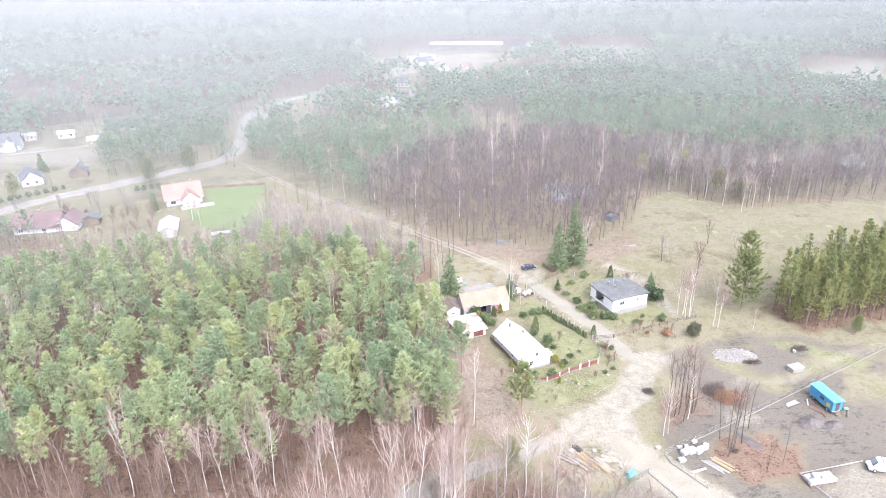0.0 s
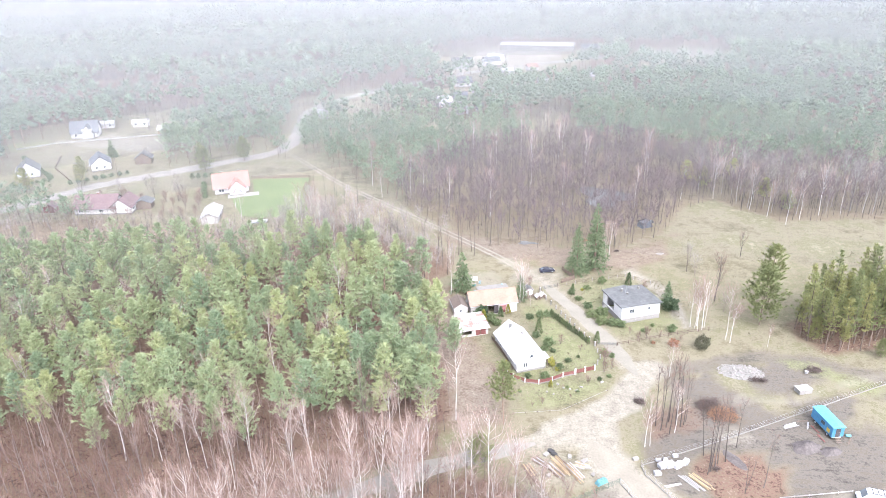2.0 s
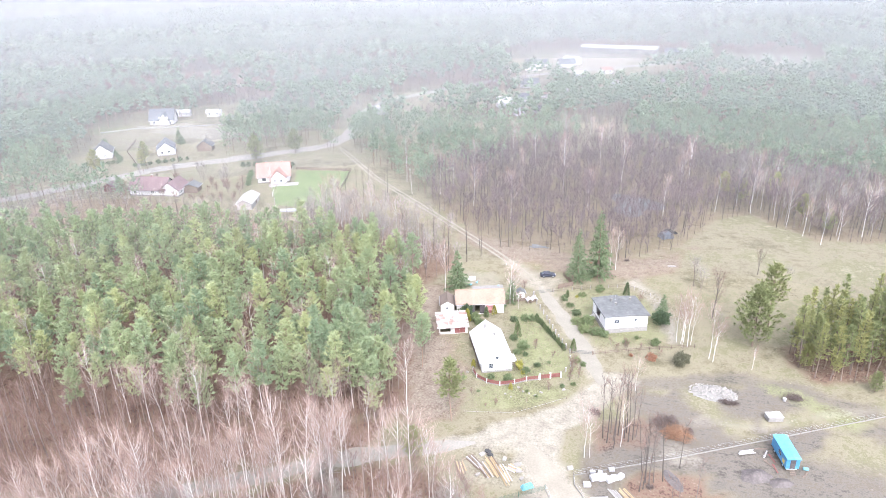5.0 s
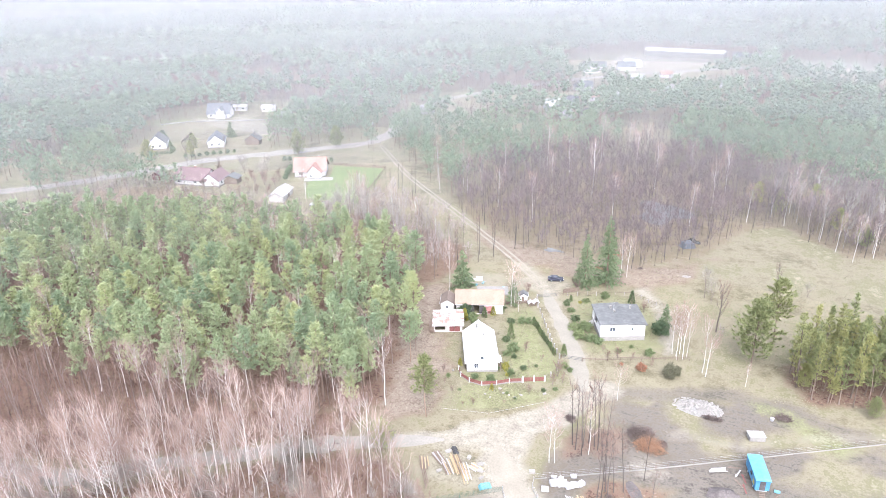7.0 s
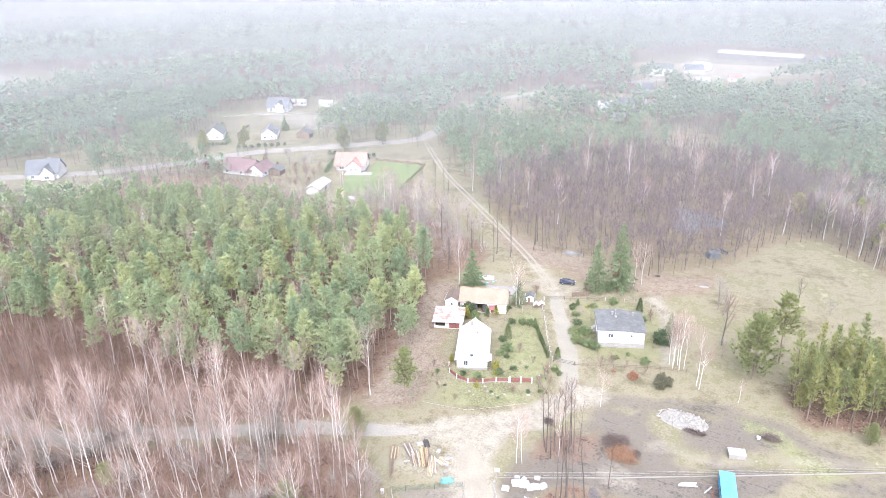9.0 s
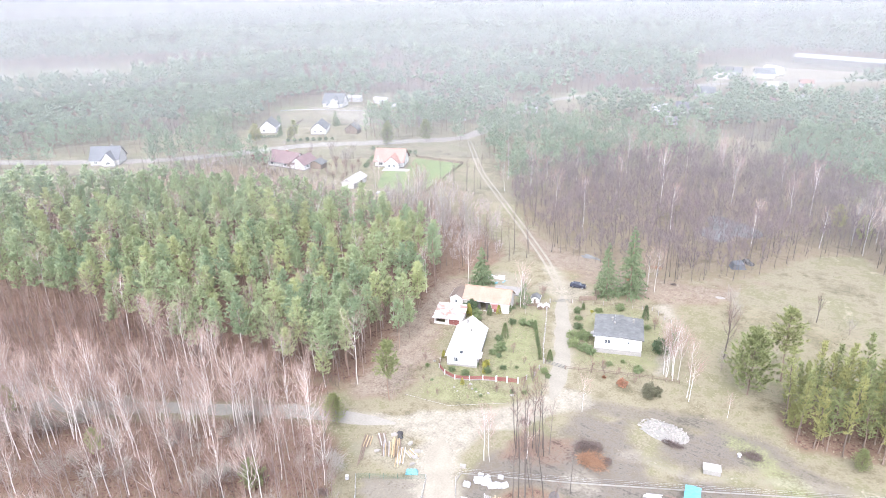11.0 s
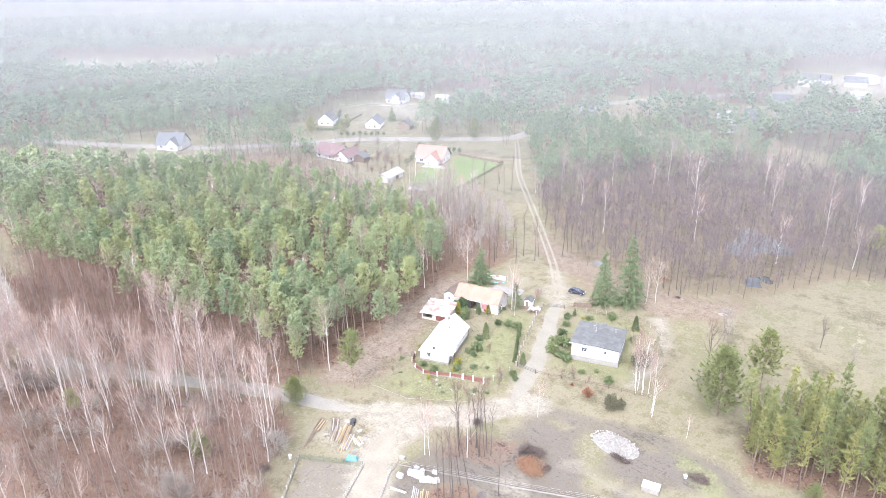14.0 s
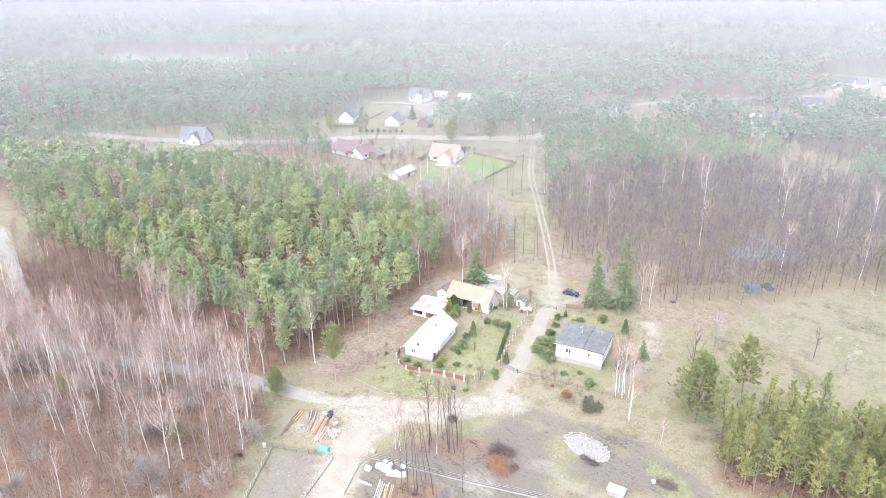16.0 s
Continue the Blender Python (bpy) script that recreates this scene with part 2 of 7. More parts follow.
def edge_distance(x, y, line, closed):
    x, y = np.asarray(x, float), np.asarray(y, float)
    best = np.full(x.shape, 1e9)
    pts = list(line) + ([line[0]] if closed else [])
    for (ax, ay), (bx, by) in zip(pts, pts[1:]):
        dx, dy = bx - ax, by - ay
        t = np.clip(((x - ax) * dx + (y - ay) * dy) / (dx * dx + dy * dy), 0, 1)
        best = np.minimum(best, np.hypot(x - ax - t * dx, y - ay - t * dy))
    return best


def inside(x, y, poly):
    x, y = np.asarray(x, float), np.asarray(y, float)
    odd = np.zeros(x.shape, bool)
    for (ax, ay), (bx, by) in zip(poly, list(poly[1:]) + [poly[0]]):
        if ay != by:
            odd ^= ((ay > y) != (by > y)) & (x < (bx - ax) * (y - ay) / (by - ay) + ax)
    return odd


def area(x, y, poly, soft=2.0, wobble=2.0):
    """How much of the area lies at a place: 1 inside, 0 outside, with a soft uneven edge."""
    d = edge_distance(x, y, poly, True)
    d = np.where(inside(x, y, poly), d, -d) + (value_noise(x, y, 5.0) - 0.5) * 2 * wobble + (value_noise(x, y, 1.7) - 0.5) * wobble
    return np.clip(d / soft + 0.5, 0, 1)


def strip(x, y, line, half, soft=1.0, wobble=0.8):
    d = half - edge_distance(x, y, line, False) + (value_noise(x, y, 4.0) - 0.5) * 2 * wobble
    return np.clip(d / soft + 0.5, 0, 1)


# ---- the plan ----
ROAD_WEST = [(-150, 76), (-112, 71), (-90, 69), (-72, 66), (-55, 67), (-40, 70), (-23, 82), (-6, 93), (5, 99), (14, 103), (21, 106)]
ROAD_SOUTH = [(31, 108), (33, 103.5), (38, 96.5), (43, 91), (52, 80), (66, 62)]
ROAD_EAST = [(25, 110), (31, 113.5), (37.5, 120), (43, 129), (47, 134)]
MUD_TRACK = [(44, 131), (52, 134), (62, 138), (72, 141), (84, 140), (96, 136)]
LANE = [(43, 131), (38, 145), (31, 159), (22, 176), (11, 190), (-3, 204), (-15, 216), (-38, 238), (-60, 259), (-76, 278), (-97, 303)]
FAR_ROAD = [(-330, 120), (-262, 150), (-204, 190), (-180, 222), (-165, 248), (-145, 266), (-122, 285), (-100, 305), (-104, 340), (-118, 400), (-96, 443), (-67, 488), (-31, 530), (10, 560), (80, 610)]
FIELD_PATH = [(48, 184), (54, 176), (57, 164), (58, 155)]

PINES_WEST = [(-300, 62), (-200, 84), (-150, 84), (-105, 79), (-80, 90), (-50, 93), (-14, 101), (5, 111), (3, 128), (-3, 150), (-12, 168), (-30, 178), (-60, 182), (-85, 180), (-114, 173), (-150, 160), (-174, 140), (-226, 104), (-300, 96)]
BIRCHES = [(-110, 73), (-72, 69), (-54, 70), (-40, 74), (-23, 86), (-6, 96), (2, 101), (3, 110), (-14, 104), (-50, 97), (-80, 93), (-105, 80)]
SOUTH_WOOD = [(-60, 63), (-38, 66), (-22, 78), (-5, 89), (8, 97), (20, 90), (24, 84), (34, 74), (20, 50), (-10, 30), (-60, 30), (-110, 40), (-120, 62)]
ALDERS = [(-34, 242), (-24, 226), (-8, 212), (12, 200), (30, 200), (46, 198), (60, 212), (72, 236), (84, 248), (95, 236), (104, 228), (132, 232), (220, 240), (220, 284), (160, 282), (124, 284), (82, 296), (58, 322), (24, 318), (-8, 302), (-18, 284), (-26, 262)]
ALDERS_NW = [(-20, 160), (-9, 172), (-4, 185), (-12, 198), (-24, 206), (-44, 212), (-56, 222), (-66, 205), (-60, 184), (-30, 180)]
SHRUBS_NW = [(-60, 186), (-85, 183), (-114, 177), (-150, 171), (-186, 166), (-192, 182), (-176, 208), (-150, 213), (-124, 213), (-100, 209), (-66, 205)]
PINES_EAST = [(82, 155), (88, 145), (96, 146), (104, 148), (130, 156), (150, 172), (130, 185), (108, 172), (90, 162)]
MEADOW = [(45, 195), (60, 210), (72, 234), (84, 246), (104, 226), (132, 230), (200, 232), (200, 160), (110, 140), (70, 143), (60, 160)]
YARD = [(40, 103), (44, 117), (50, 130), (60, 136), (74, 140), (84, 139), (88, 131), (110, 140), (140, 150), (140, 90), (80, 60), (62, 66), (46, 92)]
GARDEN_WHITE = [(14, 128), (18, 125), (24, 126), (34, 131), (38, 136), (33, 146), (22, 165), (16, 160), (20, 148), (25, 134)]
GARDEN_GREY = [(40, 146), (56, 152), (62, 158), (54, 176), (40, 180), (28, 176), (36, 160)]
GREEN_FIELD = [(-99, 262), (-75, 266), (-62, 220), (-86, 220), (-98, 238), (-92, 247)]
LEAF_SLOPE = [(3, 108), (15, 110), (14, 120), (11, 132), (6, 140), (0, 152), (-4, 170), (-14, 164), (-4, 130)]
VILLAGE_WEST = [(-240, 305), (-235, 330), (-200, 345), (-172, 338), (-154, 294), (-142, 272), (-165, 248), (-182, 226), (-205, 235), (-215, 258)]
FAR_CLEARINGS = [
    [(-46, 402), (-44, 424), (-22, 430), (-14, 414), (-20, 398), (-36, 396)],
    [(-40, 467), (-38, 484), (-20, 484), (-4, 436), (-18, 430)],
    [(-62, 530), (-74, 610), (-24, 668), (74, 655), (80, 600), (44, 525), (20, 462), (-10, 480)],
    [(-640, 250), (-620, 285), (-500, 375), (-440, 420), (-400, 402), (-420, 335), (-395, 280), (-470, 220), (-590, 228)],
    [(86, 535), (100, 650), (185, 645), (165, 530)],
    [(-115, 368), (-106, 395), (-100, 440), (-66, 432), (-70, 405), (-80, 372)],
    [(10, 480), (30, 520), (75, 530), (80, 500), (50, 475)],
    [(225, 425), (240, 500), (340, 545), (310, 425)],
]

# ---- ground ----
def spread(lo, hi, step, far):
    inner = np.arange(lo, hi + step, step)
    out, d = [], step
    p = inner[-1]
    while p < far:
        d *= 1.25
        p += d
        out.append(p)
    left, d, p = [], step, lo
    while p > -far:
        d *= 1.25
        p -= d
        left.append(p)
    return np.concatenate([left[::-1], inner, out])


gx, gy = np.meshgrid(spread(-240, 150, 2.0, 4500), spread(20, 345, 2.0, 4500), indexing="ij")
nx, ny = gx.shape
fx, fy = gx.ravel(), gy.ravel()
# cover weights: tracks, fallen leaves, bare earth, lawn
tracks = np.zeros(len(fx))
for line, half, much in ((ROAD_WEST, 2.4, 0.5), (ROAD_SOUTH, 4.0, 1.0), (ROAD_EAST, 3.8, 1.0), (LANE[:5], 2.3, 0.75), (LANE[3:], 1.9, 0.35), (FAR_ROAD, 3.0, 0.6), (FIELD_PATH, 1.9, 0.95)):
    tracks = np.maximum(tracks, strip(fx, fy, line, half, 1.6, 0.9) * much)
tracks = np.maximum(tracks, area(fx, fy, [(13, 101.5), (13, 105.5), (19, 108.5), (26, 113.5), (36, 121), (41, 131), (46, 131), (42, 119), (36.5, 112), (36.5, 106), (42.5, 97.5), (36, 93), (31, 101), (27.5, 106), (21, 105)], 1.8, 0.9))
tracks = np.maximum(tracks, 0.42 * area(fx, fy, [(25, 90), (35, 97), (42, 90), (36, 78)], 1.2, 0.4))
tracks = np.maximum(tracks, 0.55 * area(fx, fy, [(66, 84), (63, 95), (78, 99), (110, 104), (110, 80)], 3, 2))
tracks = np.maximum(tracks, 0.6 * area(fx, fy, [(15, 176), (14, 183), (24, 187), (30, 182), (27, 174), (21, 172)], 3, 2))
tracks = np.maximum(tracks, 0.5 * area(fx, fy, [(-2, 172), (-1, 180), (8, 182), (12, 172), (6, 167)], 3, 2))
tracks = np.maximum(tracks, 0.5 * area(fx, fy, [(17, 101), (22, 105), (31, 102), (33, 97), (24, 93), (18, 96)], 3, 2))
tracks = np.maximum(tracks, 0.55 * area(fx, fy, [(54, 110), (58, 115), (64, 113), (62, 108)], 2.5, 2))
tracks = np.maximum(tracks, 0.5 * area(fx, fy, [(60, 122), (63, 127), (66, 126), (64, 121)], 2.5, 2))
tracks = np.maximum(tracks, 0.45 * strip(fx, fy, [(62, 124), (74, 125), (88, 133), (110, 141)], 1.5, 2, 1))
tracks = np.maximum(tracks, 0.7 * area(fx, fy, [(-230, 318), (-205, 335), (-150, 318), (-165, 300), (-205, 305)], 5, 4))
for poly in FAR_CLEARINGS[:2]:
    tracks = np.maximum(tracks, 0.6 * area(fx, fy, poly, 10, 8))
for poly in ([(-44, 560), (-36, 650), (46, 640), (24, 545), (-6, 535)], [(98, 570), (104, 645), (178, 640), (164, 565)], [(240, 455), (250, 500), (335, 535), (300, 450)], [(-600, 262), (-500, 352), (-445, 408), (-440, 392), (-490, 335), (-590, 252)], [(-480, 280), (-440, 330), (-430, 320), (-465, 275)]):
    tracks = np.maximum(tracks, 0.85 * area(fx, fy, poly, 10, 6) / 0.85)
tracks = np.maximum(tracks, 0.52 * area(fx, fy, LEAF_SLOPE, 5, 3))
leaves = np.zeros(len(fx))
for poly, much in ((PINES_WEST, 1), (BIRCHES, 1), (SOUTH_WOOD, 1), (ALDERS, 0.5), (ALDERS_NW, 0.8), (SHRUBS_NW, 0.6), (PINES_EAST, 1)):
    leaves = np.maximum(leaves, much * area(fx, fy, poly, 4, 2))
leaves = np.maximum(leaves, 0.85 * area(fx, fy, LEAF_SLOPE, 5, 3))
leaves = np.maximum(leaves, 0.95 * area(fx, fy, [(50, 94), (49, 103), (54, 107), (64, 108), (67, 102), (63, 93)], 3, 2))
leaves = np.maximum(leaves, 0.95 * area(fx, fy, [(44, 107), (43, 114), (50, 121), (62, 124), (62, 115), (54, 109)], 4, 3))
leaves = np.maximum(leaves, np.clip((np.hypot(fx + 20, fy - 180) - 260) / 60, 0, 1) * 0.85)
for poly in FAR_CLEARINGS:
    leaves *= 1 - 0.8 * area(fx, fy, poly, 14, 6)
leaves = np.maximum(leaves, 0.75 * area(fx, fy, [(-14, 216), (12, 204), (46, 202), (66, 214), (60, 192), (40, 184), (20, 186), (-6, 200)], 6, 3))
tracks = np.maximum(tracks, 0.45 * area(fx, fy, [(-14, 216), (12, 204), (46, 202), (66, 214), (60, 192), (40, 184), (20, 186), (-6, 200)], 6, 4))
earth = area(fx, fy, YARD, 3, 2.5)
earth *= 1 - 0.6 * area(fx, fy, [(44, 110), (43, 121), (47, 126), (52, 122), (50, 112)], 4, 3)
earth *= 1 - 0.9 * area(fx, fy, [(50, 94), (49, 103), (54, 107), (64, 108), (67, 102), (63, 93)], 3, 2)
earth *= 1 - 0.85 * area(fx, fy, [(80, 132), (96, 137), (100, 132), (84, 127), (76, 124), (73, 127)], 3, 2)
# weeds have come up in patches of the yard
earth *= 1 - 0.75 * np.clip((value_noise(fx, fy, 9.0) * 0.6 + value_noise(fx, fy, 3.5) * 0.4 - 0.56) * 7, 0, 1) * np.clip((fy - 112) / 8, 0, 1)
earth = np.maximum(earth, 0.85 * area(fx, fy, [(25, 90), (35, 97), (42, 90), (36, 78)], 1.2, 0.4))
earth = np.maximum(earth, 0.75 * strip(fx, fy, MUD_TRACK, 3.2, 2.5, 1.5))
lawn = np.zeros(len(fx))
for poly, w in ((GARDEN_WHITE, 0.75), (GARDEN_GREY, 0.6), (GREEN_FIELD, 1.0), ([(-232, 322), (-228, 300), (-240, 296), (-262, 305)], 0.7), ([(74, 141), (84, 139), (98, 133), (92, 128), (84, 134)], 0.7), ([(16, 112), (38, 126), (34, 131), (16, 126)], 0.7)):
    lawn = np.maximum(lawn, w * area(fx, fy, poly, 1.2 if w == 1.0 else 4, 0.3 if w == 1.0 else 2))
lift = (value_noise(fx, fy, 9.0) - 0.5) * 0.25 + (value_noise(fx, fy, 3.0) - 0.5) * 0.12
near = np.clip(1 - (np.hypot(fx, fy - 150) - 250) / 60, 0, 1)
flat = np.ones(len(fx))
for line, half in ((ROAD_WEST, 5), (ROAD_SOUTH, 5.5), (ROAD_EAST, 6), (LANE, 4.5), (FAR_ROAD, 6)):
    flat = np.minimum(flat, np.clip((edge_distance(fx, fy, line, False) - half) / 3, 0, 1))
gz = lift * near * flat * 0.8 - 0.1 * near * flat
idx = np.arange(nx * ny).reshape(nx, ny)
quads = np.stack([idx[:-1, :-1], idx[1:, :-1], idx[1:, 1:], idx[:-1, 1:]], -1).reshape(-1, 4)


def ground_mat():
    m, n, l, p = node_mat("ground cover")
    tc = n.new("ShaderNodeTexCoord")
    cover = n.new("ShaderNodeAttribute")
    cover.attribute_name = "cover"
    sep = n.new("ShaderNodeSeparateColor")
    l.new(cover.outputs["Color"], sep.inputs["Color"])

    def noise_node(scale, detail=5):
        t = n.new("ShaderNodeTexNoise")
        t.inputs["Scale"].default_value, t.inputs["Detail"].default_value = scale, detail
        t.inputs["Roughness"].default_value = 0.65
        l.new(tc.outputs["Object"], t.inputs["Vector"])
        mr = n.new("ShaderNodeMapRange")
        mr.inputs["From Min"].default_value, mr.inputs["From Max"].default_value = 0.3, 0.7
        l.new(t.outputs["Fac"], mr.inputs["Value"])
        return mr.outputs["Result"]

    fine, mid, wide = noise_node(2.2, 8), noise_node(0.45, 7), noise_node(0.06, 5)

    # drawn-out streaks of wheels and shovels in bare earth
    turned = n.new("ShaderNodeMapping")
    turned.inputs["Rotation"].default_value, turned.inputs["Scale"].default_value = (0, 0, radians(-28)), (0.16, 1.1, 1)
    l.new(tc.outputs["Object"], turned.inputs["Vector"])
    rt = n.new("ShaderNodeTexNoise")
    rt.inputs["Scale"].default_value, rt.inputs["Detail"].default_value = 1.0, 6
    rt.inputs["Distortion"].default_value = 0.8
    l.new(turned.outputs["Vector"], rt.inputs["Vector"])
    rm = n.new("ShaderNodeMapRange")
    rm.inputs["From Min"].default_value, rm.inputs["From Max"].default_value = 0.32, 0.68
    l.new(rt.outputs["Fac"], rm.inputs["Value"])
    ruts = rm.outputs["Result"]

    def blend(a, b, w=0.5):
        mx = n.new("ShaderNodeMix")
        mx.inputs["Factor"].default_value = w
        l.new(a, mx.inputs["A"]), l.new(b, mx.inputs["B"])
        return mx.outputs["Result"]

    def tone(cols, fac):
        r = ramp_of(n, cols)
        st = n.new("ShaderNodeMapRange")
        st.inputs["From Min"].default_value, st.inputs["From Max"].default_value = 0.22, 0.78
        l.new(fac, st.inputs["Value"])
        l.new(st.outputs["Result"], r.inputs["Fac"])
        return r.outputs["Color"]

    grass = tone([(0.068, 0.063, 0.038), (0.106, 0.096, 0.061), (0.147, 0.131, 0.09), (0.098, 0.097, 0.053), (0.176, 0.156, 0.11)], blend(blend(fine, mid), wide, 0.55))
    layers = [
        (tone([(0.04, 0.023, 0.016), (0.08, 0.049, 0.036), (0.127, 0.084, 0.062), (0.097, 0.074, 0.05), (0.168, 0.123, 0.094)], blend(fine, mid, 0.4)), sep.outputs["Green"]),
        (tone([(0.04, 0.035, 0.029), (0.069, 0.061, 0.051), (0.103, 0.093, 0.078), (0.085, 0.072, 0.054), (0.13, 0.117, 0.097)], blend(blend(fine, ruts, 0.35), blend(mid, wide, 0.5), 0.5)), sep.outputs["Blue"]),
        (tone([(0.075, 0.08, 0.04), (0.105, 0.113, 0.055), (0.131, 0.136, 0.07), (0.152, 0.15, 0.086)], blend(fine, mid)), cover.outputs["Alpha"]),
        (tone([(0.125, 0.113, 0.088), (0.172, 0.157, 0.126), (0.215, 0.198, 0.163)], blend(fine, mid)), sep.outputs["Red"]),
    ]
    col = grass
    for i, (layer, weight) in enumerate(layers):
        # the grain breaks the border between two covers
        su = n.new("ShaderNodeMath")
        su.operation = "MULTIPLY_ADD"
        l.new(fine, su.inputs[0])
        su.inputs[1].default_value, su.inputs[2].default_value = (0.5, -0.25) if i < 3 else (0.22, -0.11)
        ad = n.new("ShaderNodeMath")
        l.new(weight, ad.inputs[0]), l.new(su.outputs[0], ad.inputs[1])
        mu = n.new("ShaderNodeMapRange")
        mu.inputs["From Min"].default_value, mu.inputs["From Max"].default_value = 0.25, 0.85
        l.new(ad.outputs[0], mu.inputs["Value"])
        mx = n.new("ShaderNodeMix")
        mx.data_type = "RGBA"
        l.new(mu.outputs["Result"], mx.inputs["Factor"])
        l.new(col, mx.inputs["A"]), l.new(layer, mx.inputs["B"])
        col = mx.outputs["Result"]
    l.new(col, p.inputs["Base Color"])
    p.inputs["Roughness"].default_value, p.inputs["Specular IOR Level"].default_value = 0.95, 0.2
    b = n.new("ShaderNodeBump")
    b.inputs["Strength"].default_value, b.inputs["Distance"].default_value = 0.5, 0.12
    l.new(fine, b.inputs["Height"])
    l.new(b.outputs["Normal"], p.inputs["Normal"])
    return m


M["ground"] = ground_mat()
gme = mesh_of("ground", np.stack([fx, fy, gz], 1), quads, M["ground"])
cover = gme.attributes.new("cover", "FLOAT_COLOR", "POINT")
cover.data.foreach_set("color", np.stack([tracks, leaves, earth, lawn], 1).astype(np.float32).ravel())
gme.polygons.foreach_set("use_smooth", np.ones(len(gme.polygons), bool))
tagged(new("ground", gme), "dry early spring meadow, leaf litter and bare earth", "ground", kind="structure")


def along(line, step):
    """Points every step metres on a line rounded at its corners, with the sideways direction at each."""
    p = np.array(line, float)
    for _ in range(2):
        q = [p[0]]
        for a, b in zip(p, p[1:]):
            q += [a * 0.75 + b * 0.25, a * 0.25 + b * 0.75]
        p = np.array(q + [p[-1]])
    s = np.concatenate([[0], np.cumsum(np.hypot(*np.diff(p, axis=0).T))])
    t = np.arange(0, s[-1], step)
    x, y = np.interp(t, s, p[:, 0]), np.interp(t, s, p[:, 1])
    dx, dy = np.gradient(x), np.gradient(y)
    n = np.hypot(dx, dy)
    return x, y, -dy / n, dx / n


def track_mat(name, cols):
    m, n, l, p = node_mat(name)
    tc = n.new("ShaderNodeTexCoord")
    t1, t2 = n.new("ShaderNodeTexNoise"), n.new("ShaderNodeTexNoise")
    for t, scale in ((t1, 2.6), (t2, 0.3)):
        t.inputs["Scale"].default_value, t.inputs["Detail"].default_value = scale, 6
        l.new(tc.outputs["Object"], t.inputs["Vector"])
    r = ramp_of(n, cols)
    mid = n.new("ShaderNodeMix")
    l.new(t1.outputs["Fac"], mid.inputs["A"]), l.new(t2.outputs["Fac"], mid.inputs["B"])
    mr = n.new("ShaderNodeMapRange")
    mr.inputs["From Min"].default_value, mr.inputs["From Max"].default_value = 0.25, 0.75
    l.new(mid.outputs["Result"], mr.inputs["Value"])
    l.new(mr.outputs["Result"], r.inputs["Fac"])
    l.new(r.outputs["Color"], p.inputs["Base Color"])
    p.inputs["Roughness"].default_value, p.inputs["Specular IOR Level"].default_value = 0.95, 0.2
    b = n.new("ShaderNodeBump")
    b.inputs["Strength"].default_value, b.inputs["Distance"].default_value = 0.15, 0.05
    l.new(t1.outputs["Fac"], b.inputs["Height"])
    l.new(b.outputs["Normal"], p.inputs["Normal"])
    return m


SAND = [(0.135, 0.122, 0.095), (0.172, 0.157, 0.126), (0.208, 0.192, 0.157)]
M["track"] = track_mat("sandy wheel tracks", SAND)
M["drive"] = track_mat("beige gravel drive", [(0.13, 0.12, 0.098), (0.16, 0.149, 0.123), (0.192, 0.18, 0.15)])
M["gravel"] = track_mat("grey gravel road", [(0.13, 0.122, 0.106), (0.172, 0.162, 0.142), (0.21, 0.199, 0.176)])
M["asphalt_road"] = track_mat("worn pale asphalt", [(0.14, 0.132, 0.116), (0.18, 0.17, 0.15), (0.215, 0.205, 0.182)])


def ribbon(name, line, half, mat, label, lanes=((-1.0, 1.0),), z=0.05, cat="road"):
    """A road surface along a line; lanes give the stretches of its width that are worn bare. It runs out to a point at both ends."""
    x, y, sx, sy = along(line, 1.2)
    i = np.arange(len(x))
    end = np.clip(np.minimum(i, len(x) - 1 - i) / 7.0, 0.05, 1)
    w = half * end ** 0.6
    vs, qs, n = [], [], 0
    for a, b in lanes:
        u = np.linspace(a, b, 6)[None] + 0.0 * x[:, None]
        # uneven edges
        u[:, 0] -= 0.3 * (b - a) * (value_noise(x, y, 3.1) - 0.5)
        u[:, -1] += 0.3 * (b - a) * (value_noise(x + 40, y, 3.1) - 0.5)
        vx, vy = x[:, None] + sx[:, None] * u * w[:, None], y[:, None] + sy[:, None] * u * w[:, None]
        vz = np.full(vx.shape, z)
        vz[:, 0] = vz[:, -1] = 0.006
        k = np.arange(vx.size).reshape(vx.shape) + n
        vs.append(np.stack([vx, vy, vz], -1).reshape(-1, 3))
        qs.append(np.stack([k[:-1, :-1], k[1:, :-1], k[1:, 1:], k[:-1, 1:]], -1).reshape(-1, 4)[:, ::-1])
        n += vx.size
    return tagged(new(name, mesh_of(name, np.concatenate(vs), np.concatenate(qs), mat)), label, cat, kind="structure")


def mown_field(pts, z, mat, label):
    """A flat mown plot with slightly uneven borders."""
    p = []
    for (ax, ay), (bx, by) in zip(pts, pts[1:] + pts[:1]):
        k = max(2, int(math.hypot(bx - ax, by - ay) / 2))
        p += [(ax + (bx - ax) * i / k, ay + (by - ay) * i / k) for i in range(k)]
    bm = bmesh.new()
    bm.faces.new([bm.verts.new((x + 0.9 * (value_noise(np.array([x]), np.array([y]), 2.3)[0] - 0.5), y, z)) for x, y in p])
    me = bpy.data.meshes.new("lawn")
    bmesh.ops.recalc_face_normals(bm, faces=bm.faces)
    if bm.faces[:][0].normal.z < 0:
        bmesh.ops.reverse_faces(bm, faces=bm.faces)
    bm.to_mesh(me)
    bm.free()
    me.materials.append(mat)
    return tagged(new("lawn", me), label, "lawn", kind="structure")


